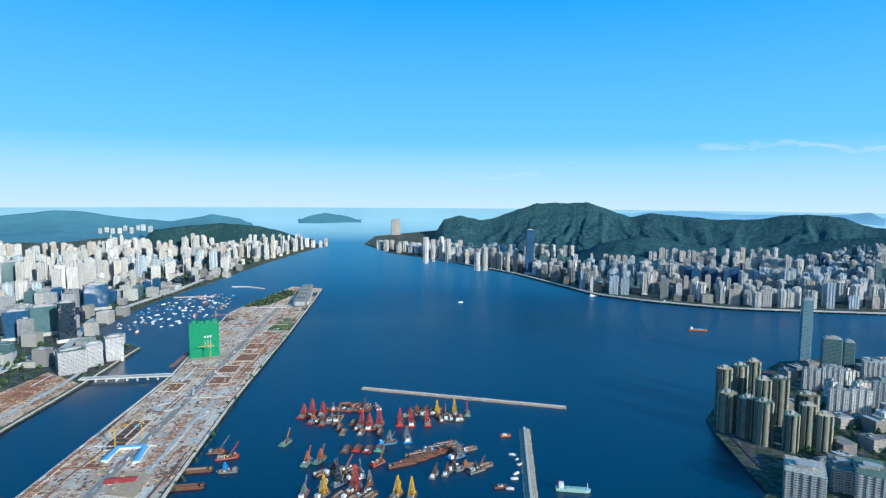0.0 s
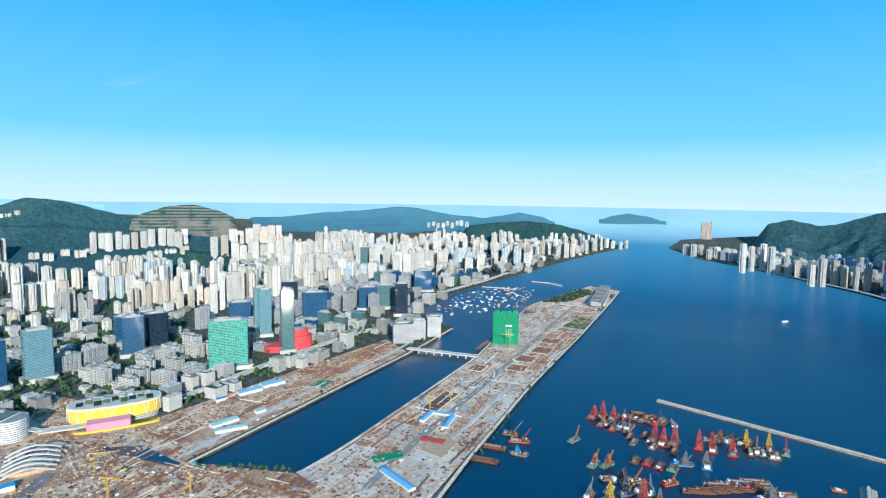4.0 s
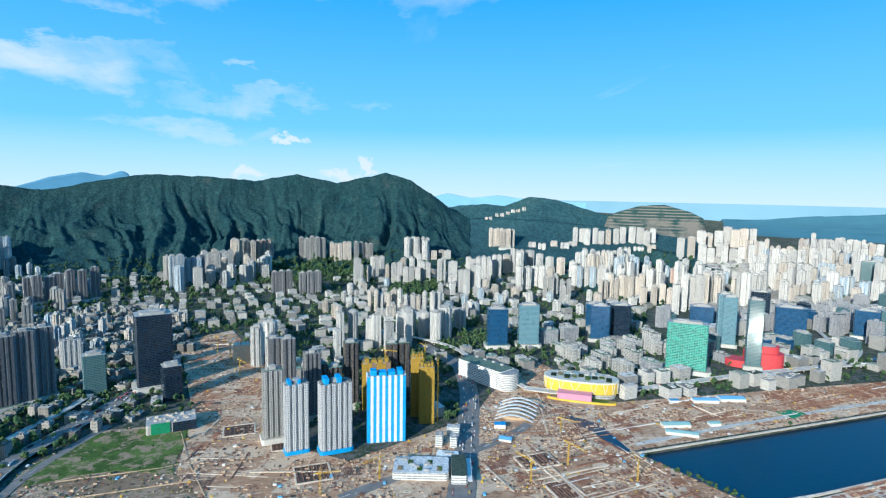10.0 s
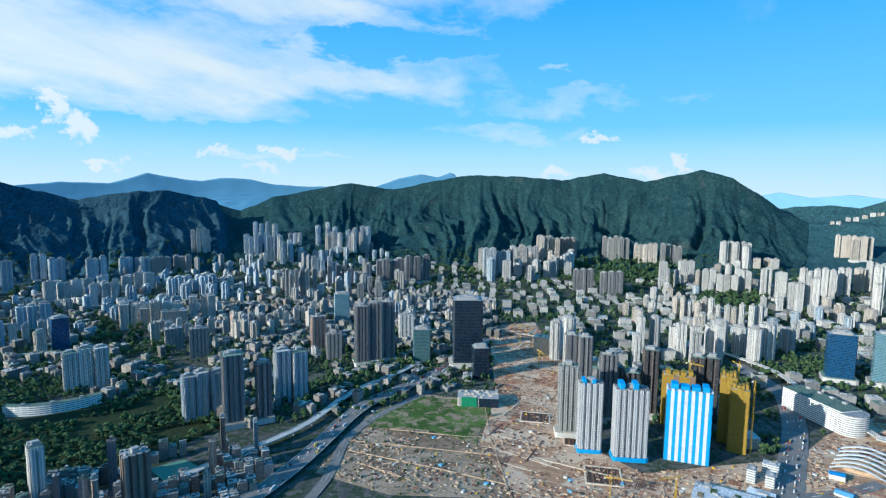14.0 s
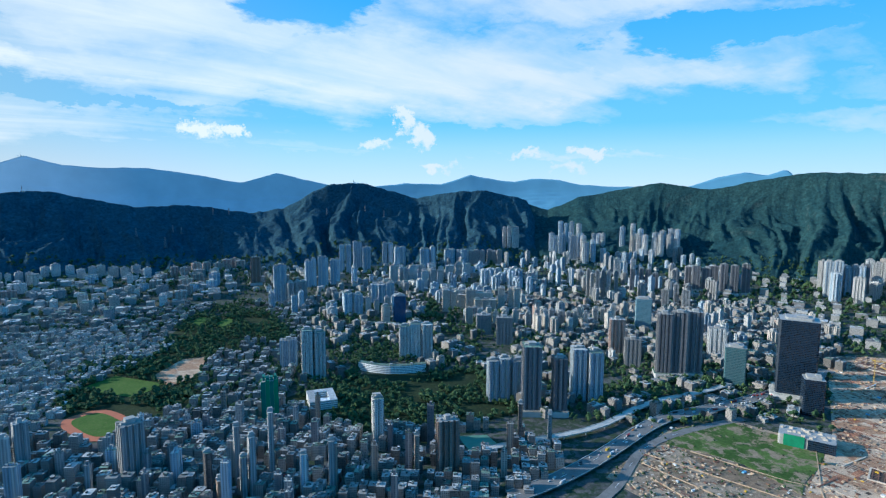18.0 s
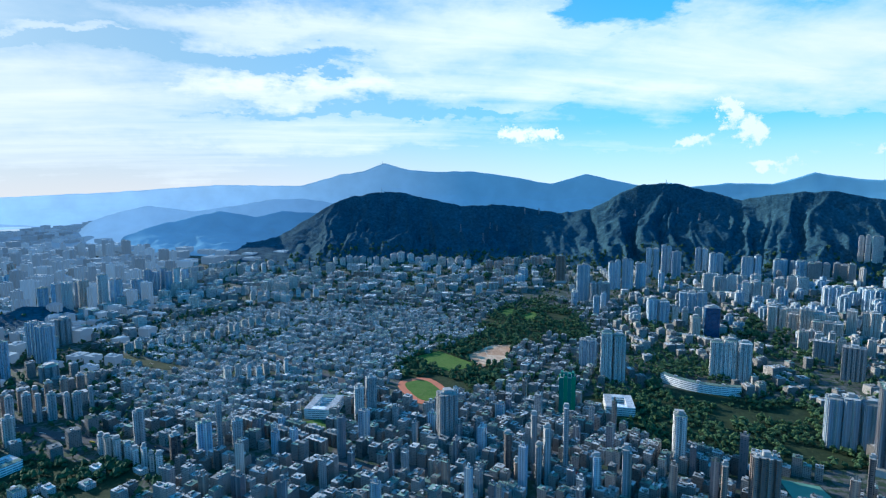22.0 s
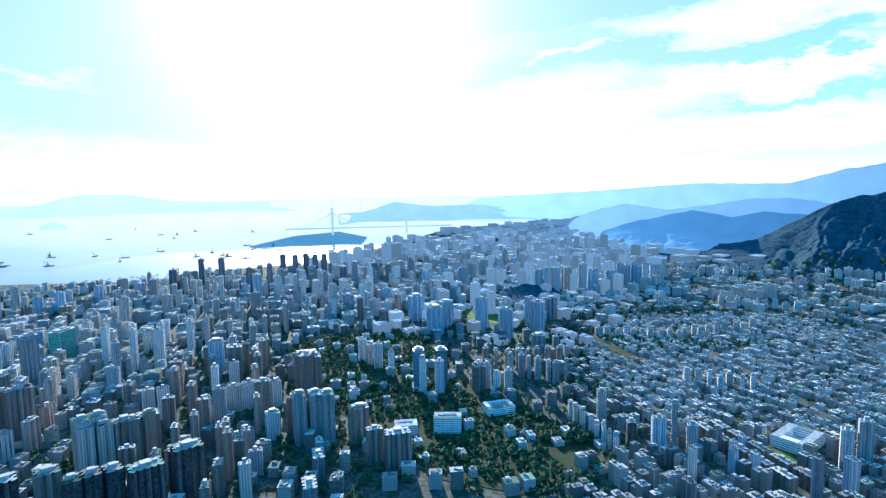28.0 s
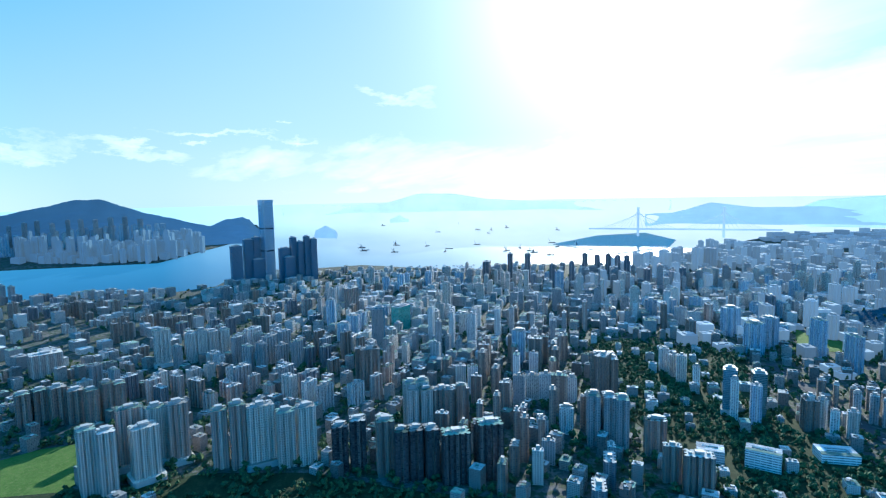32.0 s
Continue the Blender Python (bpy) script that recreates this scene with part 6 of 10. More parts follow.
hero("slab", "pale", -1162, -1732, 31, 83, 159, d=34)
hero("slab", "pale", -1193, -1709, 31, 81, 159, d=34)
hero("slab", "pale", -1348, -1809, 31, 84, 147, d=34)
hero("slab", "pale", -1365, -1791, 31, 87, 156, d=34)
hero("slab", "pale", -1395, -1769, 31, 90, 145, d=34)
hero("slab", "brown", -629, -645, 38, 98, 149, d=22)
hero("slab", "dark", -803, -628, 13, 83, 133, d=16)
hero("slab", "brown", -467, -741, 13, 80, 159, d=16)
hero("slab", "grey", -419, -751, 15, 67, 164, d=16)
hero("slab", "grey", -852, -595, 12, 61, 128, d=16)
hero("slab", "brown", -589, -678, 11, 74, 144, d=16)
hero("slab", "dark", -306, -847, 15, 80, 173, d=16)
hero("slab", "brown", -311, -817, 13, 45, 168, d=16)
hero("slab", "grey", -348, -815, 13, 69, 169, d=16)
hero("slab", "grey", -361, -811, 16, 100, 167, d=16)
hero("slab", "grey", -411, -846, 14, 113, 158, d=16, podium=12)
hero("slab", "pale", -417, -751, 15, 75, 160, d=16)
hero("slab", "grey", -462, -741, 17, 84, 150, d=16)
hero("slab", "grey", -360, -865, 14, 100, 165, d=16)
hero("slab", "brown", 1321, -430, 27, 111, -106, d=16, podium=12)
hero("slab", "brown", 1293, -453, 29, 122, -102, d=17, podium=12)
hero("slab", "grey", 1633, -593, 35, 134, -103, d=20, podium=12)
hero("slab", "grey", 1465, -722, 25, 113, -111, d=16, podium=12)
hero("slab", "cream", 1043, -446, 28, 103, -103, d=34)
hero("slab", "cream", 1040, -472, 28, 103, -111, d=34)
hero("slab", "brown", 1019, -494, 24, 79, -113, d=16)
hero("slab", "brown", 1000, -513, 25, 88, -108, d=16)
hero("slab", "brown", 985, -534, 25, 100, -106, d=16)
hero("slab", "dark", 832, -503, 48, 84, -116, d=28)
hero("slab", "brown", 1038, -947, 29, 91, -125, d=34)
hero("slab", "brown", 1017, -972, 29, 91, -122, d=34)
hero("slab", "cream", 1051, -693, 25, 62, -118, d=16)
hero("slab", "cream", 1023, -816, 28, 67, -121, d=16)
hero("slab", "white", 1001, -837, 29, 60, -123, d=17)
hero("slab", "cream", 1061, -769, 31, 62, -120, d=18)
hero("slab", "white", 1039, -793, 31, 67, -124, d=18)
hero("slab", "cream", 1181, -641, 27, 69, -113, d=16)
hero("slab", "white", 1164, -665, 27, 68, -113, d=16)
hero("slab", "brown", 719, -797, 34, 71, -128, d=20)
hero("slab", "brown", 860, -759, 27, 77, -128, d=16)
hero("slab", "brown", 820, -758, 25, 72, -120, d=16)
hero("slab", "brown", 782, -758, 23, 66, -129, d=16)
hero("slab", "brown", 634, -747, 30, 66, -130, d=18)
hero("slab", "brown", 590, -758, 46, 66, -134, d=27)
hero("slab", "grey", 181, -1061, 16, 95, -168, d=16)
hero("slab", "grey", 151, -1071, 25, 53, -169, d=16)
hero("slab", "grey", 338, -1135, 23, 67, -157, d=16)
hero("slab", "dark", 251, -1030, 19, 55, -154, d=16)
hero("slab", "pale", 204, -1040, 28, 70, -157, d=16)
hero("slab", "grey", -107, -1134, 26, 94, 185, d=16)
hero("slab", "white", -82, -1134, 24, 77, 182, d=16)
hero("cross", "pale", 6708, 1357, 34, 148, -68, d=20)
hero("cross", "pale", 6522, 1276, 29, 181, -72, d=17)
hero("cross", "pale", 6607, 1224, 34, 163, -74, d=20)
hero("cross", "white", 6644, 1186, 44, 148, -71, d=26)
hero("cross", "pale", 6526, 1116, 39, 152, -67, d=23)
hero("cross", "pale", 6537, 1049, 35, 147, -68, d=21)
hero("cross", "white", 6562, 994, 45, 165, -75, d=26)
hero("cross", "pale", 6517, 936, 40, 175, -72, d=24)
hero("cross", "white", 6852, 931, 38, 173, -75, d=22)
hero("cross", "white", 6793, 852, 48, 156, -76, d=28)
hero("cross", "white", 6667, 782, 42, 193, -79, d=25)
hero("cross", "pale", 6686, 714, 48, 183, -70, d=28)
hero("cross", "pale", 6715, 659, 49, 196, -75, d=29)
hero("cross", "pale", 6902, 613, 45, 173, -73, d=27)
hero("cross", "white", 6934, 552, 51, 181, -83, d=30)
hero("cross", "pale", 6813, 497, 51, 202, -74, d=30)
hero("cross", "pale", 6997, 433, 37, 202, -74, d=22)
hero("cross", "pale", 6941, 359, 53, 208, -81, d=31)
hero("cross", "pale", 6734, 303, 41, 202, -80, d=24)
hero("cross", "pale", 6929, 238, 59, 203, -83, d=34)
hero("cross", "pale", 6616, 150, 47, 178, -86, d=28)
hero("cross", "pale", 6652, 95, 53, 203, -75, d=31)
hero("cross", "pale", 6835, 18, 49, 210, -78, d=29)
hero("cross", "pale", 6963, -41, 56, 208, -82, d=33)
hero("slab", "pale", 6086, 1213, 35, 65, -67, d=21)
hero("slab", "pale", 6037, 1144, 43, 80, -66, d=25)
hero("slab", "pale", 5980, 1065, 43, 84, -71, d=25)
hero("slab", "pale", 6224, 1028, 46, 78, -72, d=27)
hero("slab", "pale", 6172, 958, 42, 83, -68, d=25)
hero("slab", "pale", 5937, 864, 45, 85, -74, d=26)
hero("slab", "pale", 6188, 831, 24, 81, -70, d=30)
hero("slab", "pale", 6190, 804, 24, 84, -75, d=30)
hero("slab", "pale", 6069, 745, 38, 88, -78, d=23)
hero("slab", "pale", 6002, 652, 47, 88, -75, d=28)
hero("slab", "pale", 6137, 599, 40, 85, -78, d=24)
hero("slab", "pale", 6021, 526, 40, 74, -83, d=23)
hero("slab", "pale", 5902, 446, 39, 73, -75, d=23)
hero("slab", "white", 6099, 387, 41, 86, -73, d=24)
hero("slab", "pale", 6098, 301, 47, 92, -79, d=27)
hero("slab", "white", 6248, 255, 27, 71, -75, d=34)
hero("slab", "white", 6262, 226, 27, 71, -85, d=34)
hero("slab", "white", 5853, 159, 24, 84, -79, d=30)
hero("slab", "white", 5860, 133, 24, 84, -80, d=30)
hero("slab", "pale", 5923, 72, 42, 86, -82, d=25)
hero("slab", "white", 5858, -15, 47, 86, -86, d=28)
hero("cross", "grey", 6954, 1337, 36, 233, -75, d=21)
hero("cross", "grey", 6544, 1138, 43, 281, -77, d=25)
hero("cross", "grey", 6676, 1059, 40, 289, -75, d=24)
hero("cross", "grey", 6498, 911, 40, 268, -74, d=24)
hero("cross", "grey", 6608, 797, 37, 292, -78, d=22)
hero("cross", "grey", 6594, 688, 43, 293, -75, d=25)
hero("cross", "grey", 6419, 549, 42, 289, -78, d=25)
hero("cross", "grey", 6609, 431, 45, 300, -72, d=26)
hero("cross", "grey", 6583, 304, 45, 302, -76, d=27)
hero("cross", "grey", 6793, 172, 53, 272, -82, d=31)
hero("slab", "cream", -1223, -1685, 23, 61, 155, d=16)
hero("slab", "cream", -1257, -1677, 25, 53, 149, d=16)
hero("slab", "cream", -1281, -1644, 23, 65, 149, d=16)
hero("slab", "cream", -1312, -1637, 27, 65, 152, d=16)
hero("slab", "cream", -1370, -1302, 28, 65, 143, d=16)
hero("slab", "cream", -1394, -1273, 24, 64, 139, d=16)
hero("slab", "cream", -1434, -1267, 21, 65, 142, d=16)
hero("slab", "cream", -1445, -1246, 26, 51, 137, d=16)
hero("slab", "cream", -1452, -1211, 22, 56, 140, d=16)
hero("slab", "cream", -1504, -1206, 25, 57, 138, d=16)
hero("slab", "white", -1722, -2154, 41, 84, 154, d=24)
hero("slab", "white", -1782, -2157, 38, 68, 151, d=23)
hero("slab", "white", -1839, -2143, 39, 75, 148, d=23)
hero("slab", "white", -1898, -2149, 42, 70, 149, d=24)
hero("slab", "white", -1904, -2073, 40, 85, 145, d=24)
hero("slab", "cream", -1933, -2036, 29, 68, 149, d=17)
hero("slab", "white", -1996, -2041, 40, 68, 142, d=24)
hero("slab", "white", -2075, -2051, 35, 75, 142, d=21)
hero("slab", "white", -2093, -2006, 38, 74, 137, d=22)
hero("slab", "grey", -1501, -1148, 24, 53, 140, d=16)
hero("slab", "grey", -1525, -1128, 21, 66, 132, d=16)
hero("slab", "grey", -1540, -1106, 22, 65, 137, d=16)
hero("slab", "grey", -1572, -1103, 22, 66, 130, d=16)
hero("slab", "grey", -1592, -1077, 25, 62, 131, d=16)
hero("slab", "grey", -1587, -1045, 18, 61, 132, d=16)
hero("slab", "cream", -1628, -1044, 22, 61, 126, d=16)
hero("slab", "cream", -1650, -1018, 20, 54, 130, d=16)
hero("slab", "cream", -1733, -1030, 25, 55, 132, d=16)
hero("slab", "cream", -1752, -1012, 21, 55, 124, d=16)
hero("slab", "cream", -1821, -1011, 23, 56, 128, d=16)
hero("slab", "brown", -1477, -810, 17, 58, 123, d=16)
hero("slab", "slate", -1514, -800, 21, 58, 121, d=16)
hero("slab", "slate", -1555, -782, 17, 49, 123, d=16)
hero("slab", "cream", -128, -3493, 29, 42, 185, d=17)
hero("slab", "cream", -168, -3428, 34, 48, 180, d=20)
hero("slab", "white", -214, -3497, 35, 53, 187, d=21)
hero("slab", "cream", -249, -3408, 38, 49, 189, d=22)
hero("slab", "cream", -291, -3431, 35, 52, 180, d=21)
hero("slab", "cream", -326, -3387, 29, 46, 183, d=17)
hero("slab", "white", -369, -3388, 33, 52, 186, d=19)
hero("slab", "cream", -406, -3345, 33, 49, 185, d=19)
hero("slab", "white", -490, -3473, 44, 55, 182, d=26)
hero("slab", "white", -537, -3498, 42, 62, 183, d=24)
hero("slab", "white", -595, -3466, 39, 52, 180, d=23)
hero("slab", "white", -618, -3327, 37, 47, 176, d=22)
hero("slab", "white", -660, -3281, 37, 60, 171, d=22)
hero("slab", "cream", -704, -3306, 38, 60, 171, d=22)
hero("slab", "cream", -744, -3238, 44, 56, 178, d=26)
hero("slab", "cream", -774, -3149, 37, 58, 173, d=22)
hero("slab", "white", -837, -3186, 41, 60, 176, d=24)
hero("slab", "white", -871, -3118, 34, 49, 173, d=20)
hero("slab", "pink", -997, -3098, 35, 47, 165, d=21)
hero("slab", "pink", -1024, -3035, 35, 46, 164, d=20)
hero("slab", "pink", -1115, -3112, 46, 54, 169, d=27)
hero("slab", "pink", -1176, -3127, 40, 51, 167, d=24)
hero("slab", "pink", -1238, -3121, 44, 42, 170, d=26)
hero("slab", "pink", -1285, -3122, 44, 56, 160, d=26)
hero("slab", "pink", -1341, -3067, 47, 48, 166, d=28)
hero("slab", "cream", 527, -3109, 26, 52, -162, d=16)
hero("slab", "cream", 501, -3154, 27, 53, -168, d=16)
hero("slab", "cream", 465, -3136, 31, 48, -158, d=18)
hero("slab", "white", 433, -3197, 30, 52, -168, d=18)
hero("slab", "cream", 395, -3193, 31, 55, -168, d=18)
hero("slab", "white", 352, -3153, 29, 54, -164, d=17)
hero("slab", "white", 323, -3237, 27, 56, -162, d=16)
hero("slab", "white", 277, -3247, 28, 57, -167, d=16)
hero("slab", "white", 244, -3322, 34, 58, -171, d=20)
hero("slab", "cream", 263, -2498, 23, 35, -165, d=16)
hero("slab", "white", 232, -2491, 23, 35, -163, d=16)
hero("slab", "white", 203, -2497, 24, 36, -169, d=16)
hero("slab", "cream", 160, -2452, 29, 31, -174, d=17)
hero("slab", "white", 134, -2460, 24, 33, -168, d=16)
hero("slab", "white", 105, -2487, 25, 30, -173, d=16)
hero("slab", "white", 72, -2514, 23, 37, -175, d=16)
hero("slab", "white", 35, -2483, 27, 32, -169, d=16)
hero("slab", "white", -3, -2497, 28, 33, 187, d=16)
hero("cross", "white", -130, 4357, 39, 194, 11, d=23)
hero("cross", "white", -78, 4488, 36, 168, 11, d=21)
hero("cross", "white", -9, 4590, 41, 185, 14, d=24)
hero("cross", "white", 42, 4398, 44, 182, 5, d=26)
hero("slab", "white", 77, 4406, 44, 98, 7, d=26)
hero("slab", "white", 139, 4304, 42, 83, 3, d=25)
hero("slab", "cream", 190, 4241, 38, 94, 5, d=22)
hero("slab", "white", 265, 4332, 42, 96, 9, d=25)
hero("slab", "cream", 321, 4200, 45, 89, 6, d=26)
hero("slab", "cream", 362, 4209, 45, 93, 7, d=26)
hero("slab", "cream", 416, 4082, 35, 90, -2, d=21)
hero("slab", "white", 468, 4094, 35, 74, 5, d=21)
hero("slab", "white", 518, 4010, 42, 72, -3, d=25)
hero("cross", "white", 245, 3920, 38, 126, 5, d=23)
hero("cross", "white", 297, 3932, 42, 158, 1, d=25)
hero("cross", "cream", 363, 3977, 42, 151, -1, d=25)
hero("cross", "cream", 404, 3922, 34, 126, -3, d=20)
hero("cross", "white", 447, 3812, 29, 133, -4, d=17)
hero("cross", "cream", 503, 3855, 37, 123, 2, d=22)
hero("glass", "gblue", 580, 3708, 53, 293, -3, d=31, podium=12)
hero("cross", "white", 819, 4915, 42, 107, 1, d=24)
hero("cross", "cream", 875, 4885, 50, 106, -3, d=30)
hero("cross", "cream", 918, 4892, 41, 97, -4, d=24)
hero("cross", "white", 964, 4855, 36, 105, -2, d=21)
hero("cross", "white", 982, 4648, 43, 83, -2, d=25)
hero("cross", "white", 1071, 4883, 45, 91, -6, d=26)
hero("cross", "cream", 1111, 4802, 39, 104, -0, d=23)
hero("slab", "cream", 1290, 4411, 39, 69, -9, d=23)
hero("slab", "cream", 1307, 4309, 34, 67, -6, d=20)
hero("slab", "cream", 1385, 4395, 35, 64, -10, d=20)
hero("slab", "cream", 1406, 4297, 34, 67, -10, d=20)
hero("slab", "white", 1482, 4346, 34, 63, -5, d=20)
hero("slab", "white", 1726, 4626, 27, 71, -16, d=34)
hero("slab", "white", 1760, 4617, 27, 66, -18, d=34)
hero("slab", "white", 1893, 4813, 48, 88, -12, d=28)
hero("slab", "white", 1935, 4798, 28, 72, -15, d=34)
hero("slab", "white", 1958, 4781, 28, 74, -14, d=34)
hero("slab", "white", 1960, 4708, 43, 90, -17, d=25)
hero("slab", "cream", 1949, 4558, 26, 83, -12, d=33)
hero("slab", "cream", 1972, 4560, 26, 83, -11, d=33)
hero("slab", "white", 2013, 4549, 26, 87, -19, d=32)
hero("slab", "white", 2044, 4536, 26, 87, -15, d=32)
hero("slab", "cream", 2082, 4549, 44, 70, -18, d=26)
hero("slab", "white", 2205, 4687, 48, 76, -17, d=29)
hero("slab", "white", 2298, 4745, 49, 90, -16, d=29)
hero("cross", "white", -622, 5494, 56, 84, 20, d=33)
hero("cross", "white", -540, 5327, 49, 98, 18, d=29)
hero("cross", "cream", -495, 5459, 44, 89, 13, d=26)
hero("cross", "cream", -400, 5132, 47, 79, 8, d=28)
hero("cross", "white", -351, 5256, 48, 96, 15, d=28)
hero("cross", "white", -274, 5218, 47, 90, 11, d=28)
hero("cross", "white", -230, 5286, 48, 81, 7, d=28)
hero("cross", "white", 2212, 4338, 34, 123, -22, d=20)
hero("cross", "white", 2299, 4359, 47, 99, -18, d=28)
hero("cross", "cream", 2408, 4480, 41, 118, -19, d=24)
hero("cross", "white", 2474, 4459, 34, 109, -20, d=20)
hero("cross", "white", 2571, 4514, 37, 115, -25, d=22)
hero("cross", "cream", 2546, 4378, 39, 115, -24, d=23)
hero("cross", "white", 2757, 4623, 40, 112, -18, d=24)
hero("cross", "pale", 956, 3582, 45, 119, -9, d=27)
hero("cross", "pale", 1002, 3496, 37, 116, -6, d=22)
hero("cross", "pale", 1082, 3490, 40, 102, -8, d=23)
hero("cross", "pale", 1134, 3477, 36, 102, -14, d=21)
hero("cross", "pale", 1180, 3422, 41, 100, -12, d=24)
hero("cross", "pale", 1293, 3532, 39, 116, -9, d=23)
hero("cross", "pale", 1355, 3520, 33, 92, -10, d=19)
hero("cross", "pale", 1397, 3464, 38, 100, -9, d=22)
hero("cross", "pale", 1467, 3498, 32, 108, -17, d=19)
hero("cross", "pale", 1486, 3376, 30, 110, -12, d=18)
hero("cross", "pale", 1586, 3457, 31, 113, -16, d=18)
hero("cross", "pale", 1635, 3405, 30, 104, -14, d=17)
hero("slab", "cream", 1406, 2669, 47, 72, -17, d=28)
hero("slab", "white", 1464, 2665, 24, 64, -24, d=30)
hero("slab", "white", 1487, 2656, 24, 60, -26, d=30)
hero("slab", "white", 1531, 2620, 47, 80, -23, d=28)
hero("slab", "cream", 1065, 2922, 25, 114, -17, d=16, podium=12)
hero("slab", "cream", 1148, 3001, 25, 117, -13, d=16, podium=12)
hero("slab", "white", 1160, 2908, 24, 91, -19, d=16)
hero("slab", "cream", 1228, 2922, 29, 91, -20, d=17)
hero("slab", "cream", 1280, 2915, 26, 102, -21, d=16, podium=12)
hero("slab", "cream", 1347, 2943, 26, 91, -17, d=16)
hero("slab", "cream", 1398, 2923, 28, 107, -18, d=16, podium=12)
hero("slab", "cream", 1461, 2934, 23, 90, -16, d=16)
hero("slab", "cream", 1488, 2880, 22, 97, -25, d=16)
hero("slab", "cream", -694, 7723, 29, 204, 16, d=34)
hero("slab", "cream", -664, 7712, 29, 204, 11, d=34)
hero("slab", "cream", -633, 7721, 29, 204, 17, d=34)
hero("slab", "cream", -602, 7720, 29, 219, 8, d=34)
hero("cross", "white", -3993, 773, 48, 141, 85, d=29)
hero("cross", "white", -3918, 825, 43, 141, 84, d=25)
hero("cross", "white", -3823, 868, 49, 139, 87, d=29)
hero("slab", "cream", -4388, 1656, 47, 144, 82, d=28, podium=12)
hero("slab", "cream", -4437, 1724, 44, 168, 78, d=26, podium=12)
hero("cross", "white", -3180, 412, 25, 105, 92, d=16)
hero("cross", "cream", -3181, 456, 25, 93, 94, d=16)
hero("cross", "white", -2959, 328, 19, 87, 96, d=16)
hero("cross", "white", -2944, 365, 25, 85, 94, d=16)
hero("cross", "cream", -2972, 467, 24, 83, 89, d=16)
hero("cross", "cream", -2997, 500, 25, 82, 85, d=16)
hero("cross", "cream", -3354, 626, 36, 70, 91, d=21)
hero("cross", "white", -3316, 670, 31, 79, 85, d=18)
hero("cross", "white", -3206, 697, 33, 74, 91, d=19)
hero("cross", "white", -3162, 725, 33, 68, 87, d=20)
hero("slab", "white", -3772, 812, 33, 50, 81, d=19)
hero("slab", "white", -3867, 889, 41, 52, 85, d=24)
hero("slab", "cream", -3833, 932, 41, 63, 84, d=24)
hero("slab", "cream", -3904, 1009, 43, 54, 81, d=25)
hero("slab", "white", -3794, 1023, 42, 63, 81, d=25)
hero("cross", "white", -3137, 974, 32, 99, 75, d=18)
hero("cross", "white", -3136, 1003, 29, 85, 86, d=17)
hero("cross", "white", -3077, 1018, 32, 105, 83, d=19)
hero("cross", "white", -3071, 1053, 27, 99, 75, d=16)
hero("cross", "white", -3066, 1089, 27, 85, 74, d=16)
hero("cross", "white", -3115, 1150, 28, 103, 74, d=16)
hero("cross", "cream", -3105, 1201, 45, 116, 75, d=27)
hero("cross", "white", -3035, 1254, 43, 137, 72, d=25)
hero("cross", "white", -3243, 1408, 53, 121, 77, d=31)
hero("cross", "white", -3137, 1427, 43, 113, 72, d=25)
hero("cross", "white", -3038, 1447, 46, 104, 70, d=27)
hero("cross", "cream", -3017, 1510, 49, 102, 66, d=29)
hero("cross", "white", -2911, 1533, 40, 94, 76, d=23)
hero("cross", "white", -2549, 1054, 31, 126, 79, d=18)
hero("cross", "white", -2592, 1117, 35, 116, 77, d=20)
hero("cross", "white", -2638, 1181, 36, 112, 74, d=21)
hero("cross", "white", -2599, 1202, 33, 117, 75, d=20)
hero("cross", "cream", -2558, 1228, 34, 116, 72, d=20)
hero("slab", "grey", -2315, 1085, 21, 105, 76, d=16, podium=12)
hero("slab", "grey", -2321, 1117, 28, 106, 72, d=16, podium=12)
hero("slab", "grey", -2343, 1151, 26, 103, 72, d=16, podium=12)
hero("slab", "grey", -2277, 1150, 26, 93, 67, d=16)
hero("slab", "grey", -2292, 1191, 24, 95, 76, d=16)
hero("cross", "white", -2643, 1403, 28, 109, 70, d=16)
hero("cross", "pale", -2594, 1408, 28, 111, 67, d=16)
hero("cross", "white", -2648, 1481, 26, 94, 72, d=16)
hero("cross", "pale", -2599, 1486, 31, 107, 67, d=18)
hero("cross", "white", -2588, 1526, 26, 114, 69, d=16)
hero("cross", "cream", -2247, 1326, 20, 97, 63, d=16)
hero("cross", "cream", -2270, 1363, 25, 91, 68, d=16)
hero("cross", "cream", -2304, 1411, 26, 114, 62, d=16)
hero("cross", "cream", -2250, 1408, 21, 99, 63, d=16)
hero("cross", "cream", -2261, 1441, 23, 114, 66, d=16)
hero("cross", "cream", -2258, 1466, 21, 109, 67, d=16)
hero("cross", "cream", -2221, 1465, 23, 113, 69, d=16)
hero("cross", "cream", -2253, 1518, 24, 108, 61, d=16)
hero("cross", "cream", -2266, 1551, 24, 117, 69, d=16)
hero("cross", "cream", -2127, 1469, 26, 82, 58, d=16)
hero("cross", "cream", -2112, 1509, 26, 88, 62, d=16)
hero("cross", "cream", -2111, 1552, 24, 97, 61, d=16)
hero("slab", "pink", -2681, 1958, 43, 88, 60, d=25)
hero("slab", "pink", -2640, 2008, 40, 78, 60, d=23)
hero("cross", "white", -1939, 1489, 27, 126, 63, d=16)
hero("cross", "white", -1979, 1560, 25, 160, 59, d=16)
hero("cross", "white", -1989, 1611, 28, 145, 58, d=17)
hero("cross", "white", -1952, 1614, 31, 161, 53, d=18)
hero("cross", "cream", -1971, 1654, 29, 164, 53, d=17)
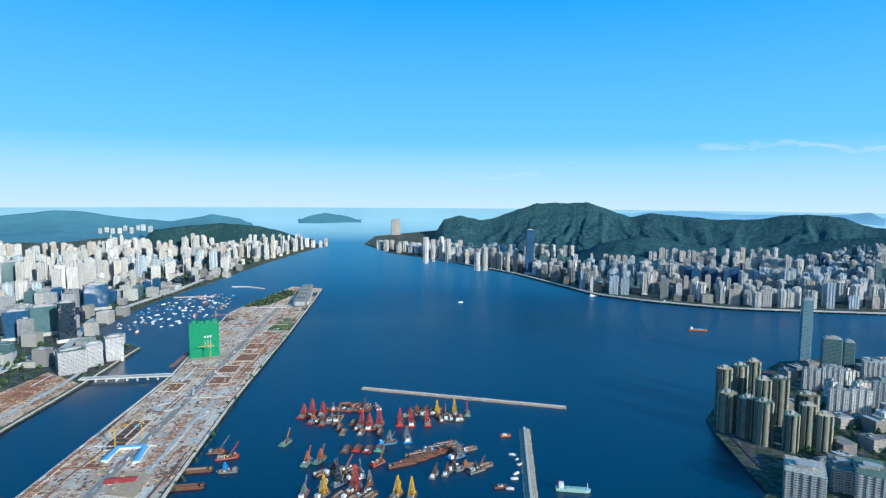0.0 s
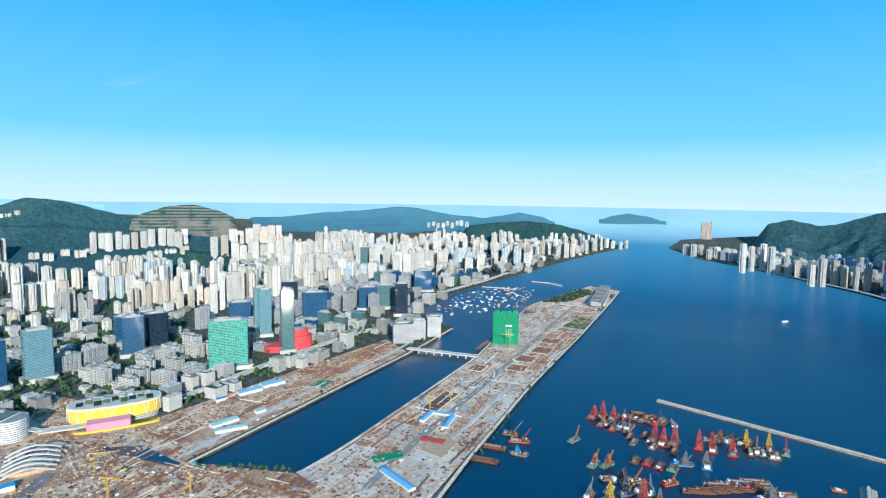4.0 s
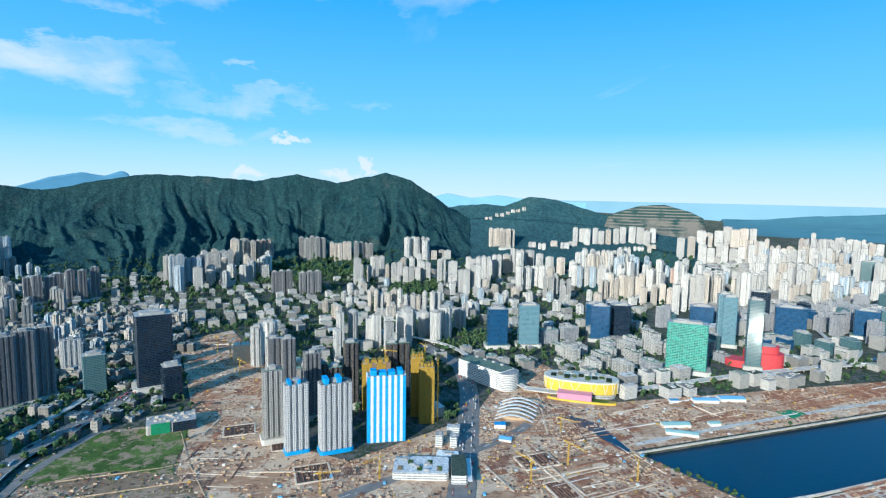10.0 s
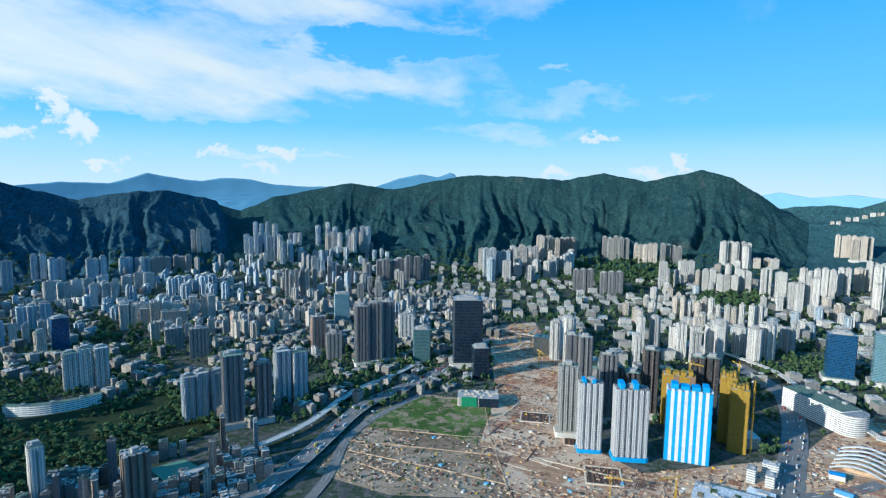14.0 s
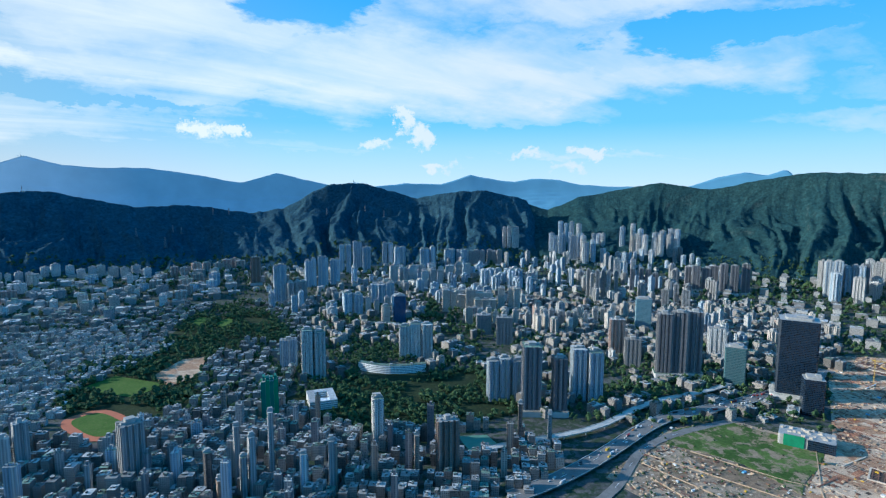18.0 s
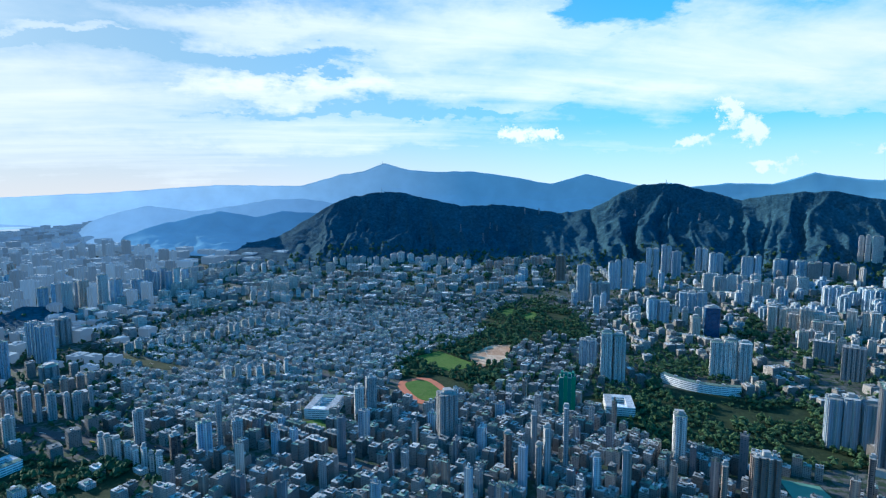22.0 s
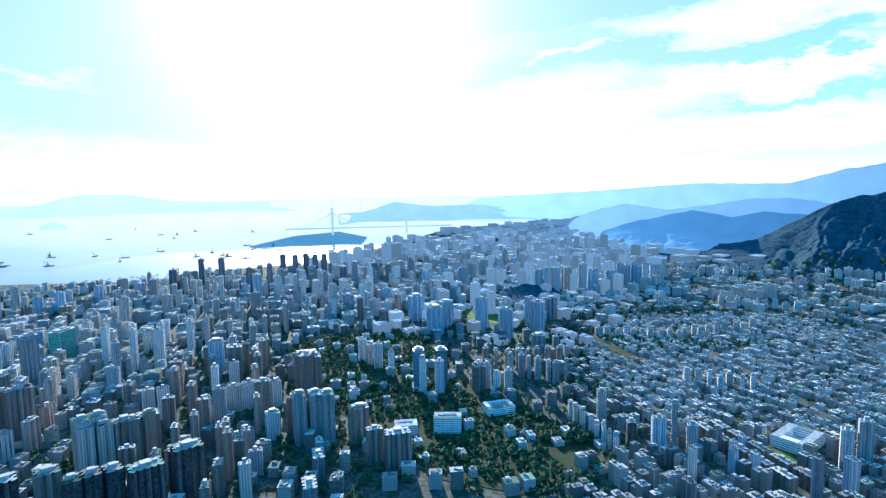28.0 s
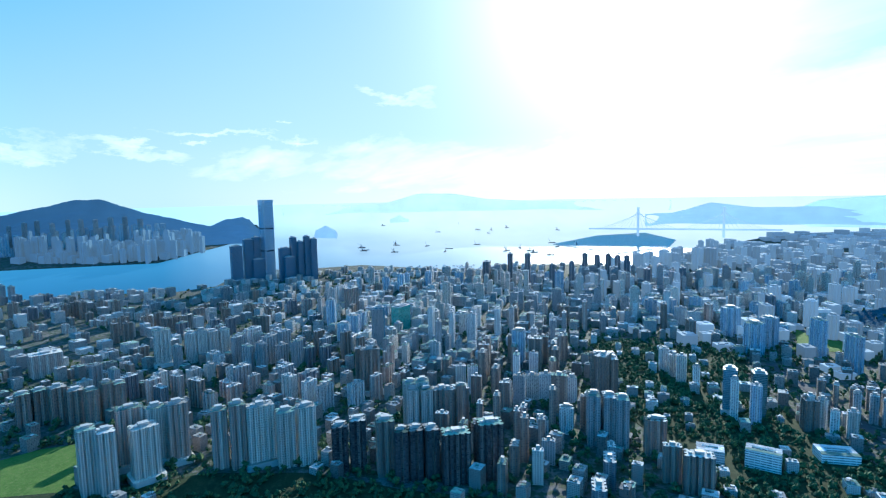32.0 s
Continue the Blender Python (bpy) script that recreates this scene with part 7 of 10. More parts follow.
hero("cross", "white", -4963, 2627, 47, 142, 72, d=28)
hero("cross", "white", -4982, 2714, 58, 127, 66, d=34)
hero("cross", "white", -4743, 2635, 56, 143, 68, d=33)
hero("cross", "white", -4802, 2752, 47, 146, 72, d=28)
hero("cross", "white", -4824, 2829, 53, 116, 66, d=31)
hero("cross", "cream", -4786, 2883, 48, 132, 68, d=28)
hero("cross", "white", -4746, 2943, 54, 144, 67, d=32)
hero("cross", "white", -4876, 3096, 56, 149, 63, d=33)
hero("cross", "white", -4883, 3204, 62, 151, 67, d=34)
hero("cross", "white", -4786, 3228, 62, 149, 63, d=34)
hero("cross", "white", -4643, 3205, 61, 130, 65, d=34)
hero("cross", "white", -4888, 3445, 53, 132, 58, d=31)
hero("cross", "white", -3671, 2835, 51, 150, 61, d=30)
hero("cross", "cream", -3661, 2922, 51, 161, 63, d=30)
hero("cross", "white", -4375, 3593, 74, 154, 55, d=34)
hero("cross", "cream", -4443, 3728, 70, 123, 57, d=34)
hero("cross", "white", -4446, 3846, 71, 143, 63, d=34)
hero("cross", "white", -4628, 4102, 75, 169, 51, d=34)
hero("cross", "cream", -4369, 3960, 71, 161, 56, d=34)
hero("cross", "cream", -4434, 4120, 73, 165, 61, d=34)
hero("cross", "white", -4391, 4183, 55, 166, 55, d=33)
hero("cross", "white", -3388, 2798, 53, 125, 63, d=31)
hero("cross", "white", -3324, 2816, 48, 111, 59, d=28)
hero("cross", "white", -3350, 2912, 45, 144, 55, d=26)
hero("cross", "white", -3243, 2859, 44, 141, 58, d=26)
hero("cross", "white", -3238, 2931, 53, 116, 56, d=31)
hero("cross", "white", -3266, 3023, 45, 127, 54, d=26)
hero("cross", "white", -3199, 3044, 40, 144, 59, d=24)
hero("cross", "white", -3351, 3267, 52, 152, 53, d=31)
hero("slab", "white", -4570, 1986, 33, 40, 69, d=34)
hero("slab", "white", -4559, 2015, 33, 43, 71, d=34)
hero("slab", "white", -4399, 2000, 28, 45, 71, d=34)
hero("slab", "white", -4386, 2031, 28, 43, 72, d=34)
hero("slab", "cream", -4629, 2226, 31, 40, 71, d=34)
hero("slab", "cream", -4624, 2254, 31, 40, 67, d=34)
hero("slab", "white", -4443, 2228, 23, 49, 69, d=34)
hero("slab", "white", -4431, 2253, 23, 49, 75, d=34)
hero("slab", "white", -4430, 2277, 23, 49, 71, d=34)
hero("slab", "white", -4636, 2407, 23, 38, 66, d=34)
hero("slab", "white", -4617, 2426, 23, 40, 75, d=34)
hero("slab", "white", -4610, 2448, 23, 40, 71, d=34)
hero("slab", "white", -3882, 2139, 50, 35, 65, d=29)
hero("slab", "white", -3838, 2203, 24, 39, 73, d=30)
hero("slab", "white", -3826, 2228, 24, 37, 62, d=30)
hero("slab", "white", -3837, 2278, 30, 44, 64, d=34)
hero("slab", "white", -3809, 2301, 30, 44, 63, d=34)
hero("slab", "white", -3853, 2381, 31, 35, 71, d=34)
hero("slab", "white", -3839, 2408, 31, 35, 71, d=34)
hero("slab", "white", -3979, 2557, 26, 44, 65, d=32)
hero("slab", "white", -3962, 2580, 26, 47, 64, d=32)
hero("slab", "white", -4013, 2667, 24, 46, 61, d=34)
hero("slab", "white", -3997, 2694, 24, 49, 59, d=34)
hero("slab", "white", -3984, 2716, 24, 48, 59, d=34)
hero("slab", "cream", -4154, 2898, 33, 51, 65, d=34)
hero("slab", "cream", -4131, 2925, 33, 51, 64, d=34)
hero("cross", "cream", -2245, 281, 20, 79, 85, d=16)
hero("cross", "cream", -2224, 304, 18, 85, 89, d=16)
hero("cross", "white", -2242, 327, 23, 69, 91, d=16)
hero("cross", "cream", -2202, 351, 20, 76, 92, d=16)
hero("cross", "cream", -2235, 380, 22, 87, 89, d=16)
hero("cross", "white", -2227, 401, 22, 84, 85, d=16)
hero("cross", "white", -2183, 418, 17, 70, 84, d=16)
hero("cross", "white", -2194, 451, 24, 71, 91, d=16)
hero("cross", "cream", -2152, 464, 19, 70, 91, d=16)
hero("cross", "white", -2151, 488, 21, 84, 89, d=16)
hero("cross", "white", -2144, 519, 22, 85, 90, d=16)
hero("cross", "white", -2161, 548, 24, 84, 89, d=16)
hero("slab", "white", -2447, 270, 22, 51, 98, d=16)
hero("slab", "white", -2412, 297, 22, 51, 88, d=16)
hero("slab", "white", -2392, 332, 19, 47, 89, d=16)
hero("slab", "cream", -2371, 357, 26, 51, 89, d=16)
hero("cross", "pale", -4640, 7571, 42, 70, 41, d=25)
hero("cross", "white", -4763, 7930, 53, 64, 33, d=31)
hero("cross", "pale", -4475, 7583, 50, 69, 41, d=29)
hero("cross", "white", -4426, 7666, 50, 70, 33, d=29)
hero("cross", "pale", -4631, 8158, 53, 73, 35, d=31)
hero("cross", "white", -4268, 7672, 49, 77, 32, d=29)
hero("cross", "pale", -4620, 8483, 54, 66, 40, d=32)
hero("cross", "pale", -4495, 8395, 62, 83, 33, d=34)
hero("cross", "pale", -4278, 8190, 59, 72, 31, d=34)
hero("cross", "white", -3129, 3962, 40, 117, 52, d=24)
hero("cross", "cream", -3271, 4217, 42, 129, 47, d=25)
hero("cross", "white", -3242, 4258, 43, 129, 40, d=25)
hero("cross", "white", -3068, 4129, 36, 99, 45, d=21)
hero("cross", "white", -3074, 4214, 46, 121, 44, d=27)
hero("cross", "cream", -3137, 4400, 37, 125, 45, d=22)
hero("cross", "white", -3073, 4396, 42, 129, 40, d=25)
hero("cross", "white", -2864, 4327, 40, 99, 44, d=24)
hero("cross", "white", -2764, 4290, 35, 122, 42, d=20)
hero("cross", "white", -2788, 4429, 35, 109, 38, d=21)
hero("cross", "white", -2757, 4475, 45, 109, 34, d=27)
hero("cross", "white", -2691, 4474, 35, 119, 39, d=20)
hero("cross", "white", -2571, 4396, 43, 116, 40, d=26)
hero("cross", "white", -2568, 4479, 44, 112, 42, d=26)
hero("cross", "white", -2613, 4667, 35, 126, 33, d=21)
hero("cross", "white", -2629, 4827, 41, 113, 37, d=24)
hero("cross", "cream", -1752, 4381, 40, 102, 32, d=24)
hero("cross", "cream", -1705, 4383, 40, 97, 31, d=23)
hero("cross", "white", -1724, 4601, 41, 119, 27, d=24)
hero("cross", "cream", -1683, 4655, 41, 110, 25, d=24)
hero("cross", "white", -1607, 4627, 32, 95, 31, d=19)
hero("cross", "white", -1622, 4798, 37, 111, 27, d=22)
hero("cross", "white", -1590, 4906, 41, 108, 27, d=24)
hero("cross", "white", -1524, 4863, 41, 111, 29, d=24)
hero("cross", "white", -1382, 5682, 39, 92, 18, d=23)
hero("cross", "white", -1307, 5630, 38, 75, 25, d=22)
hero("cross", "white", -1236, 5648, 33, 70, 20, d=19)
hero("cross", "cream", -1218, 5822, 34, 76, 21, d=20)
hero("slab", "cream", -8870, 3038, 25, 35, 73, d=32)
hero("slab", "cream", -8875, 3063, 25, 33, 75, d=32)
hero("slab", "white", -8837, 3098, 25, 42, 84, d=32)
hero("slab", "white", -8835, 3125, 25, 43, 75, d=32)
hero("slab", "white", -9997, 3628, 29, 48, 84, d=34)
hero("slab", "white", -9996, 3659, 29, 46, 81, d=34)
hero("slab", "white", -10157, 3783, 26, 46, 77, d=34)
hero("slab", "white", -10148, 3809, 26, 50, 78, d=34)
hero("slab", "white", -10140, 3830, 26, 50, 73, d=34)
hero("slab", "cream", -11008, 4230, 25, 44, 78, d=34)
hero("slab", "cream", -10990, 4252, 25, 44, 79, d=34)
hero("slab", "cream", -10987, 4275, 25, 41, 72, d=34)
hero("slab", "white", -12020, 4738, 27, 56, 81, d=34)
hero("slab", "white", -12016, 4769, 27, 56, 72, d=34)
hero("slab", "white", -12006, 4795, 27, 56, 71, d=34)
hero("slab", "cream", -12283, 4962, 32, 46, 80, d=34)
hero("slab", "cream", -12257, 4997, 32, 48, 77, d=34)
hero("slab", "cream", -12256, 5023, 32, 50, 78, d=34)
hero("slab", "white", -13216, 5504, 31, 67, 71, d=34)
hero("slab", "white", -13205, 5530, 31, 65, 79, d=34)
hero("slab", "white", -13191, 5565, 31, 67, 70, d=34)
hero("cross", "pale", -4146, -2837, 42, 157, 131, d=25)
hero("cross", "pale", -4013, -2690, 34, 153, 135, d=20)
hero("cross", "pale", -4161, -2732, 39, 158, 130, d=23)
hero("cross", "white", -4245, -2714, 48, 139, 131, d=28)
hero("cross", "pale", -3379, -2388, 40, 129, 132, d=23)
hero("cross", "white", -3099, -1947, 35, 160, 134, d=21)
hero("cross", "pale", -3023, -1880, 37, 131, 131, d=22)
hero("cross", "pale", -3106, -1880, 36, 141, 124, d=21)
hero("cross", "pale", -3981, -2404, 35, 90, 133, d=21)
hero("cross", "pale", -4021, -2381, 39, 91, 133, d=23)
hero("cross", "white", -3926, -2291, 35, 101, 130, d=20)
hero("cross", "pale", -4081, -2211, 41, 151, 131, d=24)
hero("cross", "white", -4310, -2242, 39, 159, 124, d=23)
hero("cross", "pale", -4171, -2105, 42, 133, 125, d=25)
hero("cross", "cream", -3714, -1933, 37, 118, 130, d=22)
hero("cross", "white", -3691, -1881, 41, 144, 123, d=24)
hero("cross", "white", -3725, -1843, 38, 130, 123, d=22)
hero("cross", "white", -3677, -1750, 41, 125, 121, d=24)
hero("cross", "white", -3681, -1709, 38, 144, 128, d=22)
hero("cross", "white", -3746, -1679, 42, 146, 116, d=25)
hero("cross", "white", -3752, -1635, 42, 120, 119, d=25)
hero("cross", "pale", -4153, -1972, 50, 115, 128, d=29)
hero("cross", "pale", -4347, -2007, 48, 116, 118, d=29)
hero("cross", "pale", -4242, -1890, 48, 143, 121, d=28)
hero("cross", "pale", -4246, -1844, 40, 143, 125, d=23)
hero("slab", "slate", -2599, -1070, 30, 108, 124, d=17, podium=12)
hero("slab", "slate", -2589, -1029, 35, 118, 116, d=20, podium=12)
hero("slab", "slate", -2622, -999, 35, 109, 115, d=21, podium=12)
hero("slab", "slate", -2640, -970, 36, 120, 114, d=21, podium=12)
hero("slab", "slate", -2628, -923, 33, 136, 123, d=19, podium=12)
hero("slab", "slate", -2617, -874, 33, 136, 116, d=19, podium=12)
hero("slab", "slate", -2666, -843, 34, 138, 112, d=20, podium=12)
hero("slab", "white", -2625, -1446, 31, 109, 130, d=18, podium=12)
hero("slab", "pale", -2614, -1393, 24, 95, 126, d=16)
hero("slab", "white", -2662, -1376, 29, 111, 127, d=17, podium=12)
hero("slab", "slate", -2358, -1221, 24, 108, 127, d=16, podium=12)
hero("slab", "slate", -2397, -1196, 24, 110, 125, d=16, podium=12)
hero("slab", "slate", -2413, -1173, 29, 106, 125, d=17, podium=12)
hero("slab", "slate", -2427, -1146, 27, 89, 125, d=16)
hero("cross", "white", -3049, -639, 37, 138, 108, d=21)
hero("cross", "white", -3076, -594, 43, 130, 110, d=25)
hero("cross", "white", -3018, -558, 36, 137, 107, d=21)
hero("slab", "slate", -3025, -475, 31, 143, 111, d=18, podium=12)
hero("cross", "cream", -3518, -479, 32, 123, 106, d=19)
hero("cross", "cream", -4067, -423, 41, 133, 105, d=24)
hero("cross", "cream", -4078, -358, 49, 133, 102, d=29)
hero("cross", "white", -4052, -280, 45, 108, 100, d=27)
hero("cross", "cream", -4065, -188, 49, 108, 95, d=29)
hero("slab", "grey", -2092, -1283, 20, 123, 130, d=16, podium=12)
hero("slab", "grey", -2093, -1265, 22, 108, 131, d=16, podium=12)
hero("slab", "grey", -2095, -1241, 21, 123, 125, d=16, podium=12)
hero("slab", "grey", -2125, -1232, 21, 125, 133, d=16, podium=12)
hero("slab", "grey", -2127, -1208, 19, 125, 130, d=16, podium=12)
hero("slab", "grey", -2159, -1190, 20, 127, 126, d=16, podium=12)
hero("slab", "grey", -2146, -968, 30, 77, 117, d=18)
hero("slab", "grey", -2198, -948, 25, 97, 119, d=16)
hero("slab", "grey", -2172, -897, 31, 78, 115, d=18)
hero("cross", "pale", 1043, -2462, 37, 95, -153, d=22)
hero("cross", "pale", 1004, -2479, 32, 109, -156, d=18)
hero("cross", "white", 972, -2498, 37, 109, -151, d=22)
hero("cross", "pale", 935, -2516, 34, 103, -148, d=20)
hero("cross", "cream", 896, -2457, 36, 119, -146, d=21)
hero("cross", "white", 838, -2487, 35, 137, -150, d=21)
hero("slab", "pale", 827, -2562, 24, 99, -151, d=30)
hero("slab", "pale", 805, -2576, 24, 102, -154, d=30)
hero("slab", "pale", 762, -2631, 24, 84, -152, d=30)
hero("slab", "pale", 738, -2628, 24, 90, -159, d=30)
hero("cross", "pale", 723, -2692, 34, 121, -158, d=20)
hero("cross", "pale", 707, -2750, 31, 103, -152, d=18)
hero("cross", "pale", 676, -2765, 26, 114, -157, d=16)
hero("cross", "pale", 647, -2728, 28, 107, -163, d=16)
hero("cross", "white", 617, -2744, 28, 115, -154, d=16)
hero("cross", "pale", 599, -2823, 31, 98, -158, d=18)
hero("cross", "white", 569, -2873, 23, 101, -161, d=16)
hero("slab", "white", 396, -1108, 15, 34, -149, d=16)
hero("slab", "cream", 379, -1088, 16, 40, -147, d=16)
hero("slab", "white", 359, -1075, 16, 41, -148, d=16)
hero("slab", "white", 336, -1058, 14, 35, -150, d=16)
hero("slab", "white", 320, -1044, 17, 32, -159, d=16)
hero("slab", "white", 301, -1027, 13, 39, -152, d=16)
hero("slab", "cream", 288, -1019, 13, 32, -157, d=16)
hero("slab", "white", 271, -1003, 15, 37, -158, d=16)
hero("slab", "cream", 655, -1157, 18, 63, -137, d=16)
hero("slab", "cream", 632, -1175, 22, 66, -139, d=16)
hero("slab", "white", 604, -1169, 19, 52, -150, d=16)
hero("slab", "cream", 579, -1183, 23, 57, -147, d=16)
hero("slab", "grey", 624, -1287, 18, 58, -152, d=16)
hero("slab", "grey", 597, -1297, 19, 61, -151, d=16)
hero("slab", "grey", 577, -1299, 17, 57, -146, d=16)
hero("slab", "grey", 553, -1302, 20, 53, -149, d=16)
hero("slab", "grey", 525, -1304, 15, 48, -144, d=16)
hero("slab", "grey", 502, -1294, 18, 56, -150, d=16)
hero("slab", "grey", 485, -1324, 15, 56, -158, d=16)
hero("slab", "brown", 646, -1157, 23, 71, -145, d=16)
hero("slab", "white", 750, -1068, 18, 91, -137, d=16)
hero("slab", "pale", 713, -1085, 26, 86, -139, d=16)
hero("slab", "cream", 549, -1800, 27, 27, -155, d=16)
hero("slab", "cream", 526, -1813, 25, 31, -152, d=16)
hero("slab", "white", 486, -1795, 19, 27, -152, d=16)
hero("slab", "white", 466, -1822, 21, 31, -161, d=16)
hero("slab", "white", 444, -1834, 23, 27, -163, d=16)
hero("slab", "white", 414, -1820, 19, 30, -164, d=16)
hero("slab", "cream", 397, -1853, 24, 30, -158, d=16)
hero("slab", "cream", 364, -1855, 24, 26, -161, d=16)
hero("slab", "white", 344, -1889, 20, 25, -160, d=16)
hero("slab", "white", 312, -1876, 22, 24, -166, d=16)
hero("slab", "cream", 302, -1912, 23, 25, -160, d=16)
hero("slab", "cream", 280, -1940, 18, 31, -159, d=16)
hero("slab", "cream", 262, -1950, 20, 25, -160, d=16)
hero("slab", "cream", 243, -2001, 24, 25, -164, d=16)
hero("slab", "cream", 222, -2021, 20, 29, -169, d=16)
hero("slab", "cream", 199, -2033, 25, 31, -172, d=16)
hero("slab", "cream", 167, -2042, 20, 31, -172, d=16)
hero("slab", "cream", 147, -2087, 25, 24, -170, d=16)
hero("slab", "cream", 125, -2124, 22, 32, -169, d=16)
hero("slab", "white", 692, -2421, 27, 28, -151, d=33)
hero("slab", "white", 666, -2429, 27, 28, -155, d=33)
hero("slab", "cream", 613, -2443, 25, 25, -159, d=31)
hero("slab", "cream", 589, -2450, 25, 25, -156, d=31)
hero("slab", "white", 543, -2526, 49, 31, -158, d=29)
hero("slab", "white", 518, -2610, 25, 30, -164, d=32)
hero("slab", "white", 494, -2614, 25, 31, -160, d=32)
hero("slab", "white", 448, -2643, 28, 28, -164, d=34)
hero("slab", "white", 420, -2644, 28, 28, -160, d=34)
hero("slab", "white", 359, -2664, 50, 26, -162, d=29)
hero("slab", "white", 1048, -1194, 27, 65, -126, d=16)
hero("slab", "cream", 1006, -1183, 30, 58, -128, d=17)
hero("slab", "cream", 970, -1169, 28, 71, -135, d=16)
hero("slab", "white", 921, -1164, 21, 56, -134, d=16)
hero("slab", "cream", 906, -635, 14, 32, -117, d=16)
hero("slab", "white", 895, -649, 16, 32, -122, d=16)
hero("slab", "white", 888, -661, 15, 41, -115, d=16)
hero("slab", "white", 885, -671, 19, 37, -121, d=16)
hero("slab", "cream", 223, -1458, 19, 35, -158, d=16)
hero("slab", "cream", 198, -1468, 19, 35, -169, d=16)
hero("slab", "white", 172, -1465, 17, 35, -166, d=16)
hero("slab", "white", 148, -1470, 18, 27, -168, d=16)
hero("slab", "cream", 132, -1488, 18, 32, -162, d=16)
hero("slab", "white", 102, -1479, 15, 30, -174, d=16)
hero("slab", "white", 81, -1486, 15, 34, -167, d=16)
hero("slab", "brown", 714, -1320, 19, 55, -143, d=16)
hero("slab", "brown", 688, -1330, 15, 51, -148, d=16)
hero("slab", "brown", 656, -1337, 18, 52, -150, d=16)
hero("slab", "brown", 636, -1364, 20, 48, -147, d=16)
hero("slab", "brown", 609, -1363, 15, 51, -143, d=16)
hero("slab", "brown", 591, -1384, 20, 54, -152, d=16)
hero("slab", "brown", 567, -1403, 21, 54, -155, d=16)
hero("slab", "brown", 541, -1423, 20, 54, -154, d=16)

hero("slab", "slate", 2371, -2076, 29, 145, -45, d=30)
hero("slab", "slate", 2322, -2118, 29, 142, -45, d=30)
hero("slab", "slate", 2278, -2156, 28, 145, -45, d=30)
hero("slab", "slate", 2241, -2188, 25, 141, -45, d=30)
hero("slab", "slate", 2205, -2219, 25, 138, -45, d=30)
hero("slab", "slate", 2554, -1708, 46, 156, -40, d=26)
hero("slab", "slate", 2306, -1647, 50, 179, -40, d=26)
hero("slab", "slate", 2573, -1569, 70, 118, -40, d=35)
hero("slab", "grey", 2527, -1610, 54, 106, -40, d=27)
hero("slab", "slate", 2240, -1749, 44, 123, -40, d=26)
hero("slab", "grey", 2490, -1418, 60, 101, -40, d=30)
hero("slab", "slate", 2234, -1868, 35, 129, -40, d=26)
hero("slab", "slate", 1963, -2107, 41, 104, -40, d=26)
hero("slab", "grey", 1919, -2146, 29, 127, -40, d=26)
hero("slab", "slate", 1843, -2213, 29, 117, -40, d=26)
hero("slab", "grey", 1789, -2260, 35, 103, -40, d=26)
hero("slab", "slate", 1266, -1989, 38, 94, -40, d=26)
hero("slab", "pink", 2214, -695, 60, 109, -60, d=30)
hero("glass", "ggreen", 1848, -761, 70, 88, -60, d=35)
hero("slab", "brown", 987, -922, 52, 104, -60, d=26)
hero("slab", "brown", 642, -1151, 27, 63, -40, d=26)

# ---------- landmarks ----------
def root(name, x, y, turn, label, category="building", z=5.0, clear=0.0):
    ob = new(name)
    ob.empty_display_size = 5
    ob.matrix_basis = Matrix.Translation(at(x, y, z)) @ Matrix.Rotation(radians(turn), 4, "Z") @ Matrix.Scale(ratio(x, y), 4)
    if clear:
        TAKEN.append((x, y, clear))
    return tagged(ob, label, category)


def block_part(name, parent, mat, x, y, z, w, d, h, label="", chamfer=True):
    S = Solid()
    if chamfer:
        S.prism([(x + a, y + b) for a, b in box_plan(w, d)], z, z + h, bottom=True)
    else:
        S.box(x, y, z, w, d, h)
    return part(name, S.mesh(name, mat), parent, label=label)


def wrapped_tower(x, y, w, d, h, turn, mats, strips, label, net_mat=None):
    """A tower under construction behind sheets of plastic or netting."""
    ob = root("tower_under_construction", x, y, turn, label, clear=w * 0.6)
    block_part("concrete_frame", ob, CONCRETE, 0, 0, -8, w - 2, d - 2, h + 8)
    for side in (-1, 1):
        for i in range(strips):
            mat = mats[i % len(mats)]
            bw = w / strips
            block_part("sheet", ob, mat, -w / 2 + bw * (i + 0.5), side * d / 2, 0, bw * 0.97, 1.6 + (i % 2) * 0.9, h + (2.5 if i % 2 else 0), chamfer=False)
        n = max(3, int(strips * d / w))
        for i in range(n):
            bd = d / n
            block_part("sheet", ob, mats[i % len(mats)], side * w / 2, -d / 2 + bd * (i + 0.5), 0, 1.6 + (i % 2) * 0.9, bd * 0.97, h + (2 if i % 2 else 0), chamfer=False)
    for bx, bw in ((-0.34, 0.16), (-0.1, 0.2), (0.14, 0.18), (0.36, 0.14)):
        block_part("rooftop_formwork", ob, mats[0], bx * w, 0, h, bw * w, d * 0.6, 5 + 14 * abs(bx), chamfer=False)
    return ob


